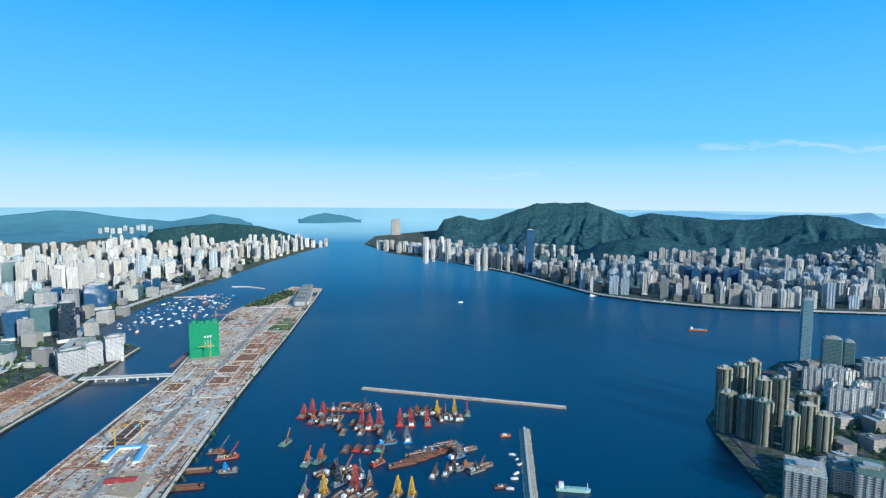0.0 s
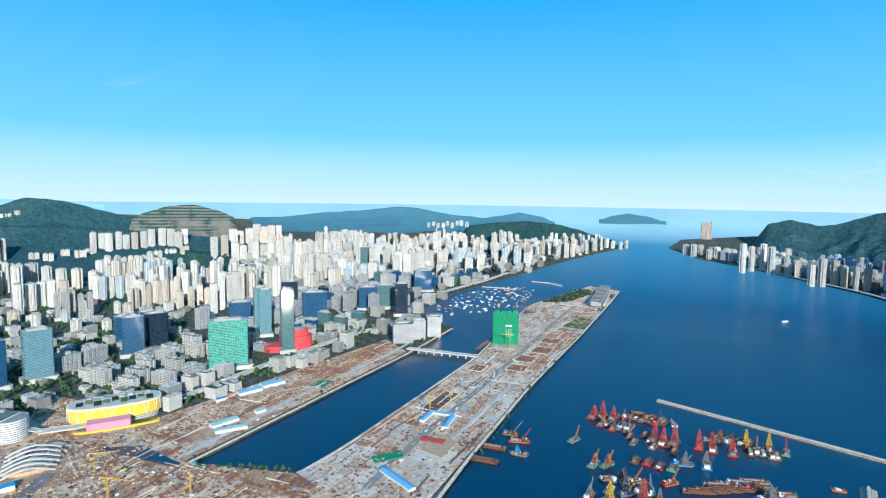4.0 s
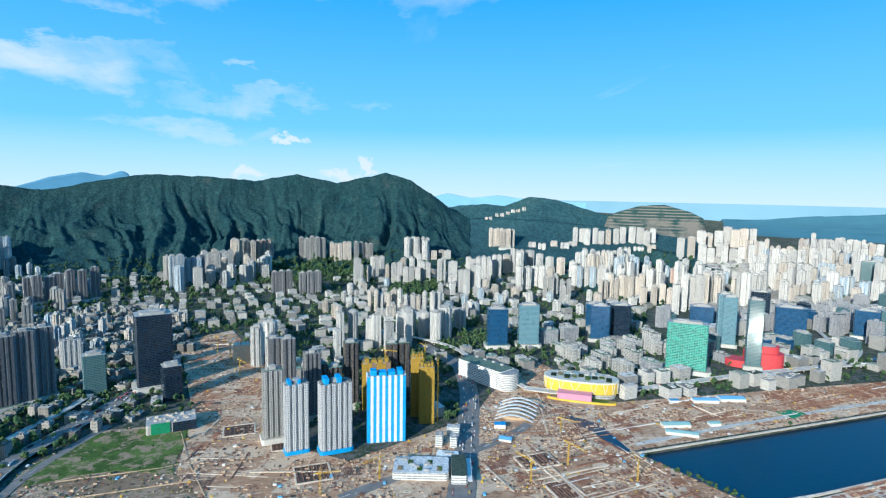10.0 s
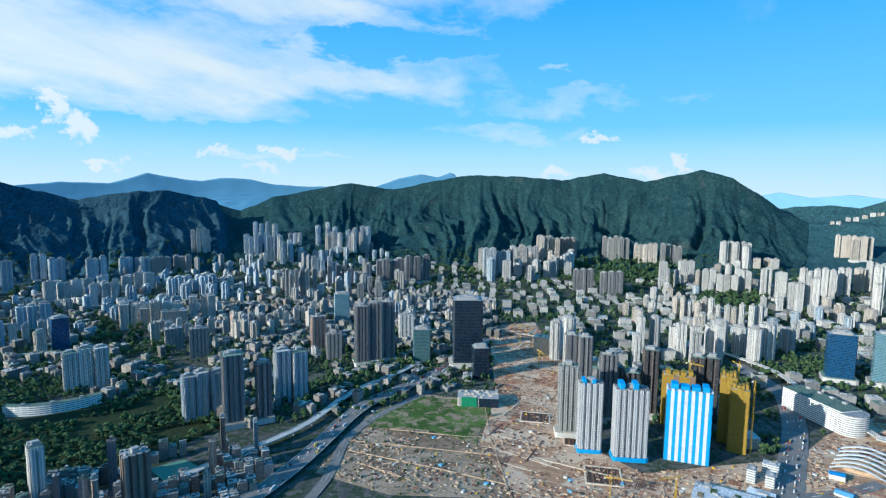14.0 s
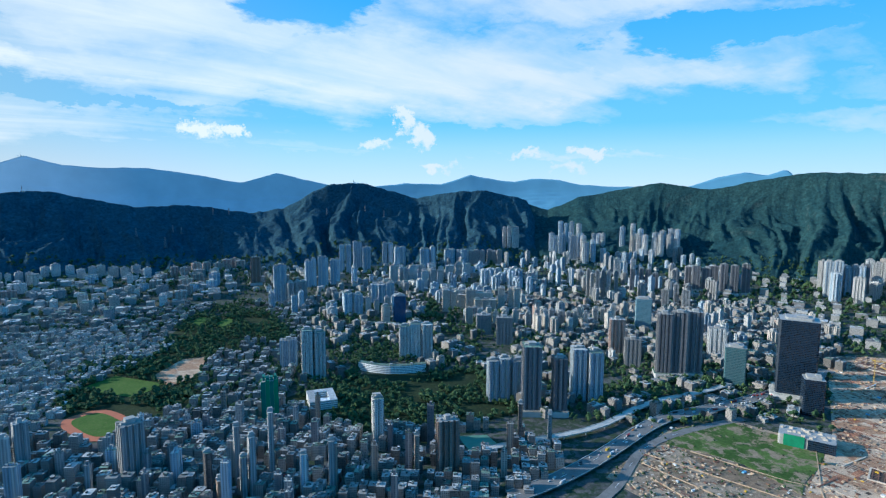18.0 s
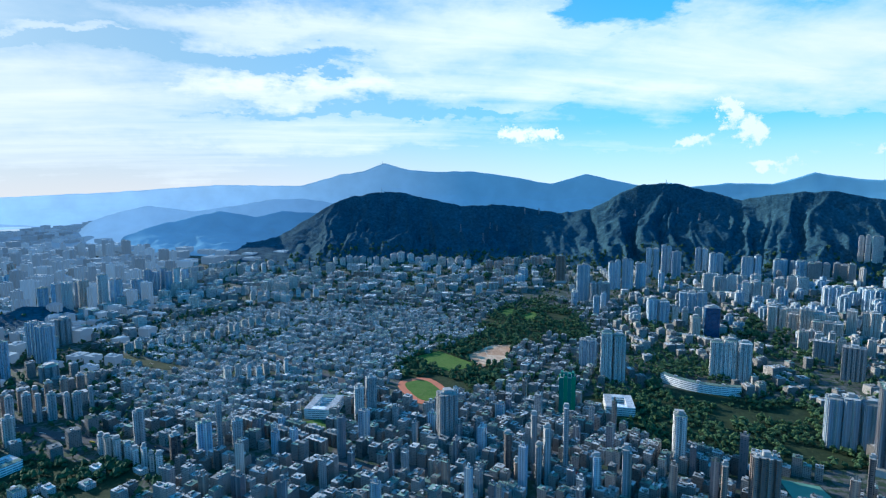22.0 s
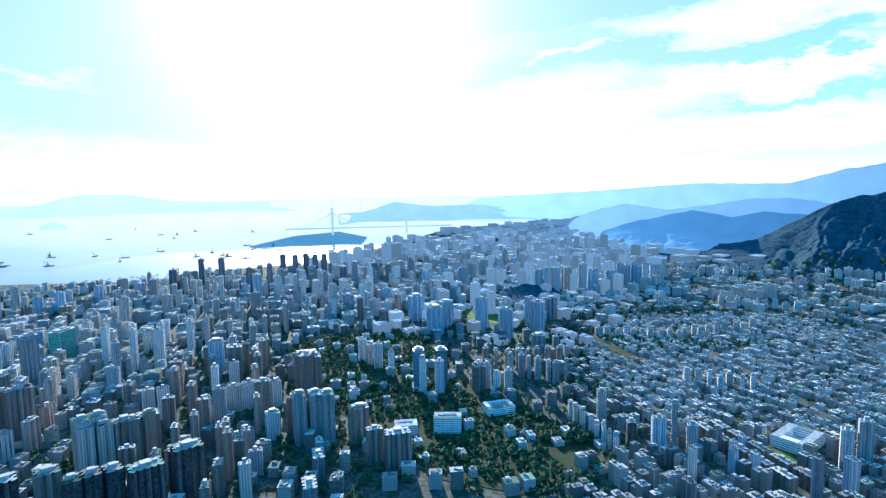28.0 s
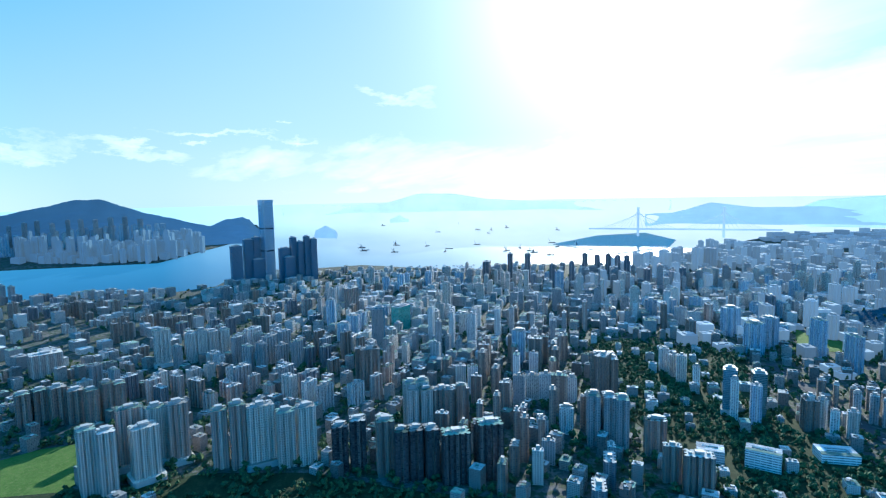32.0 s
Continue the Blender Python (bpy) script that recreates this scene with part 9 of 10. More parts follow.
def summit_station(b, w, mast_h, label, far=7000):
    """Low white rooms and a slim lattice mast on a hilltop."""
    x, y, z = slope_at(b, 80, far)
    ob = root("summit_station", x, y, b, label, "mast", z - 4)
    for i, k in enumerate((-0.5, 0.1, 0.55)):
        block_part("room", ob, BOAT_WHITE, k * w, 0, 0, w * 0.32, 9, 9 + 3 * (i == 1), chamfer=False)
    part("mast", lattice(Solid(), (0, 0, 6), (0, 0, 6 + mast_h), 3.5, 1.2, 8, 0.8).mesh("mast", GREY_STEEL), ob)
    part("dish_platform", Solid().box(0, 0, mast_h * 0.7, 6, 6, 3).mesh("dish_platform", GREY_STEEL), ob)


summit_station(145.3, 60, 30, "white radio station with a mast on the mountain's summit")
summit_station(173.1, 26, 38, "small radio hut with a lattice mast on the hilltop")
summit_station(173.0, 70, 60, "far radio station and mast on the highest peak", 14000)


def crane_barge(x, y, turn, hull, frame_mat, l=34, w=15, mast=30, boom=0, label="red derrick barge with a pyramid lattice mast"):
    l, w, mast = l * 1.12, w * 1.12, mast * 1.2
    ob = afloat("crane_barge", x, y, turn, label)
    part("hull", hull_mesh(l, w, 3.2, hull), ob)
    block_part("deck", ob, TIMBER, -1, 0, 2.2, l * 0.8, w * 0.78, 0.5, chamfer=False)
    house = block_part("deckhouse", ob, RNG.choice((BOAT_WHITE, BOAT_WHITE, hull, GREY_STEEL)), -l * 0.34, 0, 2.6, l * 0.17, w * 0.55, 5.0)
    block_part("wheelhouse", house, RNG.choice((BOAT_WHITE, GREY_STEEL)), -l * 0.35, 0, 6.3, l * 0.08, w * 0.28, 2.2)
    S = Solid()
    if mast:
        # solid-looking plated pyramid frame
        lattice(S, (l * 0.06, 0, 2.6), (l * 0.10, 0, mast * 0.86), w * 0.74, 1.6, 9, 0.62)
        part("derrick_frame", S.mesh("derrick_frame", frame_mat), ob)
        part("winch_house", Solid().box(l * 0.06, 0, 2.6, w * 0.42, w * 0.42, mast * 0.14).mesh("winch_house", RUST), ob)
    if boom:
        B = lattice(Solid(), (l * 0.1, 0, 6), (l * 0.1 + boom * 0.55, 0, 6 + boom * 0.8), 2.2, 1.0, 8, 0.4)
        part("boom", B.mesh("boom", frame_mat), ob)
    H = Solid()
    G = Solid()
    for i in range(26):
        (H if i % 2 else G).box(RNG.uniform(-0.24, 0.38) * l, RNG.uniform(-0.38, 0.38) * w, 2.7, RNG.uniform(1, 4.5), RNG.uniform(0.8, 3), RNG.uniform(0.8, 4.2), RNG.uniform(-0.3, 0.3))
    part("deck_gear", H.mesh("deck_gear", RUST), ob)["kind"] = "stuff"
    part("deck_stores", G.mesh("deck_stores", RNG.choice((BOAT_WHITE, GREY_STEEL, ORANGE, SITE_SAND, SHIP_BLUE))), ob)["kind"] = "stuff"
    for sy in (-1, 1):
        part("tyre_fender", Solid().beam((-l * 0.4, sy * w * 0.5, 1.8), (l * 0.34, sy * w * 0.5, 1.8), 0.8).mesh("tyre_fender", GREY_STEEL), ob)
    return ob


def hopper_barge(x, y, turn, hull, l=44, w=14, load=SITE_SAND, label="flat open hopper barge with rusty sides"):
    ob = afloat("hopper_barge", x, y, turn, label)
    part("hull", hull_mesh(l, w, 3.6, hull), ob)
    for sy in (-1, 1):
        block_part("coaming", ob, RUST, 0, sy * w * 0.34, 3.0, l * 0.66, 0.8, 2.6, chamfer=False)
    for sx in (-1, 1):
        block_part("bulkhead", ob, RUST, sx * l * 0.33, 0, 3.0, 0.8, w * 0.68, 2.6, chamfer=False)
    block_part("cargo", ob, load, 0, 0, 2.8, l * 0.6, w * 0.6, 1.6)
    block_part("deckhouse", ob, RNG.choice((BOAT_WHITE, TIMBER, GREY_STEEL, hull)), -l * 0.42, 0, 3.2, l * 0.08, w * 0.45, 3.6)
    part("bow_post", Solid().beam((l * 0.42, 0, 3), (l * 0.42, 0, 9), 0.5).mesh("bow_post", hull), ob)
    return ob


def motor_boat(x, y, turn, l, label="small white motor boat with a cabin", hull=None):
    ob = afloat("motor_boat", x, y, turn, label)
    key = ("hull", l, hull)
    if key not in UNIT:
        UNIT[key] = hull_mesh(l, l * 0.32, l * 0.12 + 0.5, hull or BOAT_WHITE)
        UNIT[("cabin", l)] = Solid().prism(box_plan(l * 0.36, l * 0.22), l * 0.1, l * 0.1 + 2.4, 0.86).mesh("cabin", BOAT_WHITE)
        UNIT[("canopy", l)] = Solid().prism(box_plan(l * 0.3, l * 0.26), l * 0.1 + 2.4, l * 0.1 + 2.8, bottom=True).mesh("canopy", RNG.choice((GREY_STEEL, TIMBER, BOAT_WHITE)))
    part("hull", UNIT[key], ob)
    cabin = part("cabin", UNIT[("cabin", l)], ob, Matrix.Translation((-l * 0.06, 0, 0)))
    part("canopy", UNIT[("canopy", l)], cabin, Matrix.Translation((-l * 0.06, 0, 0)))
    return ob


# the crowd of work barges in the anchorage
for x, y, t, big in ((-318, 1252, 80, 24), (-300, 1258, 80, 34), (-276, 1262, 84, 26), (-176, 1196, 84, 32), (-158, 1188, 86, 28), (-138, 1200, 84, 34), (-93, 1212, 95, 30), (-68, 1210, 95, 30), (-32, 1214, 95, 26), (-150, 925, 70, 38)):
    crane_barge(x, y, t, RED_HULL, RED_HULL, 36, 17, big * 1.1)
for x, y, t in ((-10, 1262, 100), (30, 1268, 95), (-75, 905, 60), (-50, 900, 80), (-200, 905, 60)):
    crane_barge(x, y, t, RUST, CRANE_YELLOW, 32, 14, 34, 18, "rusty barge with a yellow lattice derrick")
for x, y, t in ((-110, 1110, 20), (-72, 1128, 100), (30, 1050, 40)):
    crane_barge(x, y, t, SHIP_BLUE, GREY_STEEL, 38, 17, 26, 20, "bright blue work barge with a white mast")
for x, y, t in ((-250, 1228, 85), (-235, 1228, 85)):
    crane_barge(x, y, t, SITE_SAND, ORANGE, 40, 17, 0, 34, "sand-coloured barge with an orange boom")
for x, y, t in ((-318, 1105, 75), (-232, 905, 85), (-120, 1020, 50), (-254, 1020, 80), (-232, 1030, 70), (60, 1270, 90), (-185, 965, 120)):
    crane_barge(x, y, t, RNG.choice((RED_HULL, SHIP_GREEN, RUST)), RNG.choice((RED_HULL, GREY_STEEL, ORANGE)), 32, 13, RNG.choice((0, 18, 22)), 26, "weathered work barge with a slanting boom")
for i in range(9):
    hopper_barge(-236 + i * 13, 1212 - (i % 3) * 26, 86 + RNG.uniform(-3, 3), RNG.choice((RUST, GREY_STEEL, RED_HULL)), 34, 12)
for i in range(4):
    hopper_barge(-232 + i * 26, 1322 - i * 6, 20 + i * 30, RNG.choice((RUST, RED_HULL, BOAT_WHITE)), 36, 13)
for i in range(4):
    hopper_barge(-190 + i * 22, 1078 + (i % 2) * 4, 84, RNG.choice((RED_HULL, RUST, SHIP_GREEN)), 30, 17, TIMBER, "square work pontoon with an open timber deck")
for i in range(5):
    hopper_barge(-72 + i * 19, 1016 + i * 15, 24, RUST, 62, 13, SITE_RUST, "long rusty flat barge stacked with pipes")
for i in range(4):
    hopper_barge(-46 + i * 18, 1056 + i * 16, 22, GREY_STEEL, 56, 12, SITE_PALE, "long grey flat barge with stacked gear")
for i in range(6):
    crane_barge(-205 + i * 15 + RNG.uniform(-4, 4), 955 + RNG.uniform(-16, 26), RNG.uniform(40, 140), RNG.choice((GREY_STEEL, RUST, BOAT_WHITE)), RNG.choice((RUST, GREY_STEEL, CRANE_YELLOW)), 28, 11, RNG.choice((0, 12, 20)), RNG.choice((0, 14, 22)), "crowded small work boat with masts")
for x, y, t in ((-60, 1262, 70), (-40, 1268, 60), (-78, 1258, 40), (10, 985, 75), (-12, 975, 70), (22, 1002, 60)):
    crane_barge(x, y, t, GREY_STEEL, RUST, 30, 10, 16, 16, "grey fishing-type work boat with thin masts")
for x0, y0, n, t, d in ((-255, 1285, 5, 15, 13), (-215, 1290, 4, 80, 14), (-60, 1275, 6, 70, 11), (-2, 1240, 5, 88, 12), (-290, 1215, 4, 80, 14), (-20, 1075, 6, 25, 15), (40, 1000, 4, 30, 14), (-170, 900, 5, 60, 13), (-215, 985, 5, 50, 13)):
    for i in range(n):
        (hopper_barge if (i + n) % 2 else crane_barge)(x0 + i * d + RNG.uniform(-2, 2), y0 + RNG.uniform(-6, 6) + (i % 2) * 6, t + RNG.uniform(-8, 8), *((RNG.choice((RUST, GREY_STEEL, TIMBER)), 38, 13) if (i + n) % 2 else (RNG.choice((RUST, GREY_STEEL, TIMBER, RED_HULL)), RNG.choice((RUST, GREY_STEEL, ORANGE)), 36, 13, RNG.choice((0, 0, 16)), RNG.choice((0, 18, 24)), "crowded weathered work barge with gear on deck")))
# barges moored along the old runway
crane_barge(-412, 1040, 20, RED_HULL, RED_HULL, 40, 15, 0, 30, "red crane barge moored at the quay")
crane_barge(-440, 1062, 10, RUST, GREY_STEEL, 34, 14, 0, 34, "rusty crane barge with a pale boom")
hopper_barge(-448, 985, 190, RUST, 58, 15, SITE_SAND), hopper_barge(-440, 925, 190, RUST, 62, 15, SITE_RUST)
crane_barge(-392, 985, 190, GREY_STEEL, SHIP_BLUE, 34, 14, 18, 0, "grey barge with a blue cabin")


def coaster(x, y, turn, l, label, hull):
    ob = afloat("cargo_ship", x, y, turn, label, "ship")
    part("hull", hull_mesh(l, l * 0.19, 5.5, hull), ob)
    block_part("superstructure", ob, BOAT_WHITE, -l * 0.34, 0, 4.6, l * 0.14, l * 0.15, 9, "white superstructure")
    block_part("funnel", ob, RED_HULL, -l * 0.42, 0, 8, l * 0.04, l * 0.05, 8)
    for i in range(3):
        block_part("hatch", ob, AQUA_ROOF, -l * 0.14 + i * l * 0.17, 0, 4.6, l * 0.14, l * 0.12, 2)
    part("foremast", Solid().beam((l * 0.4, 0, 4), (l * 0.4, 0, 16), 0.7).mesh("foremast", BOAT_WHITE), ob)


coaster(228, 925, -8, 60, "pale green coastal cargo ship with white bridge", AQUA_ROOF)
coaster(990, 2131, -10, 70, "rust-red cargo barge under way", ORANGE)
for x, y in ((1003, 2740), (1105, 2715), (792, 2890)):
    coaster(x, y, 10, 52, "small white ferry near the far shore", BOAT_WHITE)
motor_boat(136, 1148, 10, 24, "small orange and white tug", ORANGE), motor_boat(88, 2684, 30, 30)
for x, y in ((140, 1060), (150, 1020), (138, 985), (132, 965), (120, 930), (146, 1040)):
    motor_boat(x, y, RNG.uniform(-20, 40), RNG.choice((10, 14)))
motor_boat(105, 935, 10, 26, "brown workboat with a white cabin", RUST)
# moored boats in the eastern shelter
SHELTER = [(-1270, 2120), (-1130, 2020), (-960, 2300), (-1000, 2600), (-1080, 2880), (-1230, 2860), (-1330, 2640), (-1330, 2350)]
n = 0
while n < 110:
    x, y = RNG.uniform(-1330, -960), RNG.uniform(2020, 2880)
    if inside(x, y, SHELTER) and free(x, y, 6):
        motor_boat(x, y, RNG.uniform(0, 360), RNG.choice((12, 15, 18, 22)), *RNG.choice(((), (), ("small brown wooden fishing boat", TIMBER), ("small blue-hulled wooden fishing boat", SHIP_BLUE))))
        TAKEN.append((x, y, 12))
        n += 1
for x, y in ((-1130, 2040), (-1160, 2500), (-1110, 2600), (-1180, 2720)):
    crane_barge(x, y, RNG.uniform(0, 180), RUST, ORANGE, 40, 14, 0, 24, "rusty work barge among moored boats")
# far shipping on the western water
for i in range(26):
    b, r = RNG.uniform(229, 252), RNG.uniform(4300, 5600) if i < 18 else RNG.uniform(6500, 9000)
    x, y = -r * math.sin(radians(b)), r * math.cos(radians(b))
    crane_barge(x, y, RNG.uniform(0, 180), GREY_STEEL, GREY_STEEL, 62, 18, RNG.choice((0, 34)), 44, "dark derrick barge at anchor off the western shore")
for i in range(70):
    b, r = RNG.uniform(237, 251), RNG.uniform(3560, 3800)
    motor_boat(-r * math.sin(radians(b)), r * math.cos(radians(b)), RNG.uniform(0, 360), 26)

# ---------- building sites: slabs, spoil, steel, cabins ----------
def clutter(name, poly, gap, turn, mat, size, high, odds, label, shy=(), z=5.9, slim=0.3):
    c, s = math.cos(radians(turn)), math.sin(radians(turn))
    S = Solid()
    x0, x1, y0, y1 = min(p[0] for p in poly), max(p[0] for p in poly), min(p[1] for p in poly), max(p[1] for p in poly)
    gx = x0
    while gx < x1:
        gy = y0
        while gy < y1:
            x, y = gx + RNG.uniform(-0.7, 0.7) * gap, gy + RNG.uniform(-0.7, 0.7) * gap
            lumpy = noise.noise((x * 0.012, y * 0.012, len(name))) + 0.5
            if RNG.random() < odds * lumpy * 1.6 and inside(x, y, poly) and free(x, y, 3) and not any(inside(x, y, q) for q in shy):
                k, p = ratio(x, y), at(x, y, z)
                w, d, h = RNG.uniform(*size) * k, RNG.uniform(*size) * k * RNG.choice((slim, 0.6, 1)), RNG.uniform(*high) * k
                S.box(p.x, p.y, p.z - 0.8, w, d, h + 0.8, radians(turn + RNG.choice((0, 90)) + RNG.uniform(-6, 6)))
            gy += gap
        gx += gap
    return tagged(new(name, S.mesh(name, mat)), label, "site clutter", kind="stuff")


for nm, pg, tn, zz in (("runway", RUNWAY_LAND, 4, 5.6), ("apron", APRON, 8, 5.5), ("site", SITE, 75, 5.9), ("waste", WASTE, 70, 5.4), ("south", [(-1150, 420), (-1000, 120), (-840, -100), (-600, 0), (-400, 400), (-440, 640), (-900, 600)], 70, 5.4)):
    sparse = 0.9 if nm == "waste" else 1.0
    shy = (MEADOW,) if nm == "waste" else ()
    clutter("slabs_" + nm, pg, 9, tn, SITE_PALE, (1.2, 6), (0.12, 0.8), 0.34 * sparse, "pale concrete slabs and stacked formwork", shy, zz)
    clutter("steel_" + nm, pg, 9, tn, SITE_RUST, (1.5, 8), (0.2, 1.6), 0.42 * sparse, "stacks of rusty steel bars and beams", shy, zz, 0.15)
    clutter("spoil_" + nm, pg, 11, tn, SITE_SAND, (1.5, 7), (0.4, 2.8), 0.5 * sparse, "heaps of sandy spoil", shy, zz)
    clutter("pits_" + nm, pg, 14, tn, SITE_DARK, (1.5, 9), (0.15, 0.5), 0.35 * sparse, "dark trenches and mats", shy, zz)
    clutter("cabins_" + nm, pg, 44, tn, WHITE_CLAD, (2.4, 7), (2.0, 3.2), 0.18 * sparse, "white site cabins and containers", shy, zz)
    clutter("machines_" + nm, pg, 46, tn, CRANE_YELLOW, (2, 5), (1.5, 3.2), 0.35 * sparse, "yellow excavators and machines", shy, zz)
    clutter("containers_" + nm, pg, 60, tn, BLUE_ROOF, (4, 9), (2.2, 3), 0.15 * sparse, "blue containers and sheets", shy, zz)


def shed(x, y, w, d, h, turn, roof, label):
    ob = root("site_shed", x, y, turn, label, z=5.5, clear=max(w, d) * 0.4)
    block_part("wall", ob, WHITE_CLAD, 0, 0, -1, w - 1, d - 1, h + 1, chamfer=False)
    S = Solid()
    S.v += [(-w / 2, -d / 2, h), (w / 2, -d / 2, h), (w / 2, 0, h + d * 0.12), (-w / 2, 0, h + d * 0.12), (w / 2, d / 2, h), (-w / 2, d / 2, h)]
    S.f += [(0, 1, 2, 3), (3, 2, 4, 5), (0, 3, 5), (1, 4, 2), (5, 4, 1, 0)]
    part("roof", S.mesh("roof", roof), ob)


for a in ((-612, 1066, 57, 12, 5, 9, BLUE_ROOF, "long blue-roofed site office wing"), (-576, 1034, 67, 12, 5, -76, BLUE_ROOF, "long blue-roofed site office wing"), (-632, 1030, 51, 12, 5, 97, BLUE_ROOF, "long blue-roofed site office wing"),
          (-1090, 935, 60, 22, 7, 75, BLUE_ROOF, "pale blue sheet-roofed shed"), (-1085, 1005, 60, 26, 7, 75, BLUE_ROOF, "pale blue sheet-roofed shed"), (-1105, 860, 22, 14, 6, 75, SHIP_BLUE, "small bright blue shed"),
          (-985, 775, 60, 20, 6, 80, AQUA_ROOF, "pale green sheet-roofed shed"), (-945, 760, 64, 18, 6, 60, AQUA_ROOF, "pale green sheet-roofed shed"), (-970, 860, 24, 16, 6, 80, AQUA_ROOF, "small pale green shed"),
          (-530, 770, 90, 16, 5, 160, BLUE_ROOF, "long blue and green roofed site office"), (-1060, 405, 24, 18, 9, 75, SHIP_BLUE, "bright blue site cabin block"), (-1000, 395, 26, 20, 5, 60, BLUE_ROOF, "small blue tent roof"),
          (-560, 940, 50, 26, 0.9, 10, RED_HULL, "red-covered stacks of steel")):
    shed(*a)
for nm, pg, mt, lb in (("ground_green_sheet", [(-600, 800), (-570, 850), (-590, 868), (-622, 815)], GREEN_NET, "green plastic sheet over spoil"), ("ground_sand_lot", [(-505, 880), (-560, 890), (-570, 970), (-512, 960)], SITE_SAND, "flat sandy lot"),
                       ("ground_green_lot", [(-1000, 1050), (-960, 1060), (-975, 1110), (-1005, 1100)], GREEN_NET, "green covered plot"), ("ground_runway_lawn", [(-570, 2060), (-660, 2060), (-650, 2250), (-600, 2260)], GRASS, "rough green plot on the runway")):
    plate(nm, pg, 6.85, mt, 40, 1.0, lb, "ground", 3)
plate("ground_tip_park", [(-800, 2560), (-900, 2500), (-850, 2950), (-740, 2960)], 6.4, PARK, 80, 1.0, "wooded plot at the runway's end", "ground", 6)
plate("creek", [(-1020, 620), (-900, 612), (-905, 596), (-1035, 575), (-1075, 560), (-1080, 580)], 6.6, WATER, 40, 1.0, "narrow dark creek through the site", "water")
# big dug-out pits: pale retaining walls round dark floors
for x, y, w, d in ((-600, 1480, 54, 60), (-615, 1580, 54, 70), (-605, 1700, 60, 80), (-620, 1830, 60, 70), (-700, 1420, 44, 60), (-655, 1130, 40, 150), (-800, 420, 60, 40), (-1160, -120, 50, 60), (-1080, -30, 60, 50), (-950, 20, 60, 60), (-905, 420, 50, 70)):
    o = root("foundation_pit", x, y, 5, "dug foundation pit with pale rim walls", "pit", 5.8)
    block_part("floor", o, SITE_DARK, 0, 0, 0, w - 3, d - 3, 0.6, chamfer=False)
    for sx, sy, ww, dd in ((0, 1, w, 3), (0, -1, w, 3), (1, 0, 3, d), (-1, 0, 3, d)):
        block_part("rim_wall", o, SITE_PALE, sx * w / 2, sy * d / 2, -0.5, ww, dd, 2.2, chamfer=False)
    for i in range(7):
        block_part("strut", o, SITE_RUST, 0, -d / 2 + d * (i + 0.5) / 7, 0.6, w - 4, 1.6, 1.0, chamfer=False)
def ring_road(x, y, r0, r1):
    """A round haul-road ring of pale concrete."""
    n, v, f = 40, [], []
    for i in range(n):
        a = i * math.tau / n
        for r, z in ((r0, 7.4), (r1, 7.4), (r1, 5.4), (r0, 5.4)):
            v.append((x + r * math.cos(a), y + r * math.sin(a), z))
        b, c = 4 * i, 4 * ((i + 1) % n)
        f += [(b + j, b + (j + 1) % 4, c + (j + 1) % 4, c + j) for j in range(4)]
    tagged(new("road_ring", mesh_of("road_ring", v, f, CONCRETE)), "round pale concrete ring road on the old runway", "road", kind="structure")


ring_road(*RING, 22, 30)


def pile_strip(name, a, b, width, gap, label):
    """Rows of rusty sheet piles laid crosswise along a strip."""
    S, a, b = Solid(), Vector(a), Vector(b)
    d = (b - a).normalized()
    e, n = Vector((-d.y, d.x)), int((b - a).length / gap)
    for i in range(n):
        if noise.noise((i * 0.11, width, 3.0)) < -0.35:
            continue
        m = a + d * gap * (i + RNG.uniform(-0.2, 0.2))
        for k in (-0.25, 0.25):
            p, q = m + e * width * (k - 0.2), m + e * width * (k + 0.2)
            S.beam(at(p.x, p.y, 6.4), at(q.x, q.y, 6.4), RNG.uniform(0.8, 1.7))
    tagged(new(name, S.mesh(name, SITE_RUST)), label, "site steel", kind="stuff")


pile_strip("sheet_pile_strip", *PILE_STRIP, 26, 4.6, "long strip of rusty sheet piles laid crosswise")
for i, (a, b, wd) in enumerate((((-560, 1440), (-604, 2000), 34), ((-600, 1440), (-640, 1960), 26), ((-1005, 1060), (-1040, 1440), 28), ((-1060, 1120), (-1085, 1440), 24), ((-545, 1000), (-575, 1240), 20), ((-790, 1600), (-850, 2080), 16))):
    pile_strip("foundation_strip", a, b, wd, 6.5, "brown strip of foundation bars and trenches")
for ln in [[(-945, -450), (-958, -308), (-971, -153)], [(-908, -436), (-893, -267), (-875, -134)], [(-861, -129), (-1030, -191), (-1240, -250)], [(-872, -402), (-841, -290)], [(-1015, -395), (-1027, -238), (-1043, -190)]]:
    wall = Solid()
    for a, b in zip(ln, ln[1:]):
        wall.beam(at(*a, 6.2), at(*b, 6.2), 1.5)
    tagged(new("retaining_wall", wall.mesh("retaining_wall", SITE_SAND)), "low sandy retaining wall across cleared ground", "wall", "retaining walls on the waste ground")
wood("waste_scrub", WASTE, 15, (1.6, 3.6), "low green scrub on cleared ground", 0.45, (MEADOW,))
wood("meadow_scrub", MEADOW, 12, (1.0, 2.4), "weeds and small bushes in rough grass", 0.4)
wood("shore_trees", [(-458, 900), (-440, 900), (-500, 1330), (-555, 2000), (-572, 2000), (-518, 1335)], 9, (3, 5), "bushes along the seawall", 0.3)
wood("basin_bushes", [(-720, 690), (-700, 712), (-880, 625), (-890, 605)], 9, (3, 6), "bushes along the basin's end", 0.8)
wood("tip_trees", [(-800, 2560), (-900, 2500), (-850, 2950), (-740, 2960)], 16, (6, 9), "trees at the runway's end", 0.8)


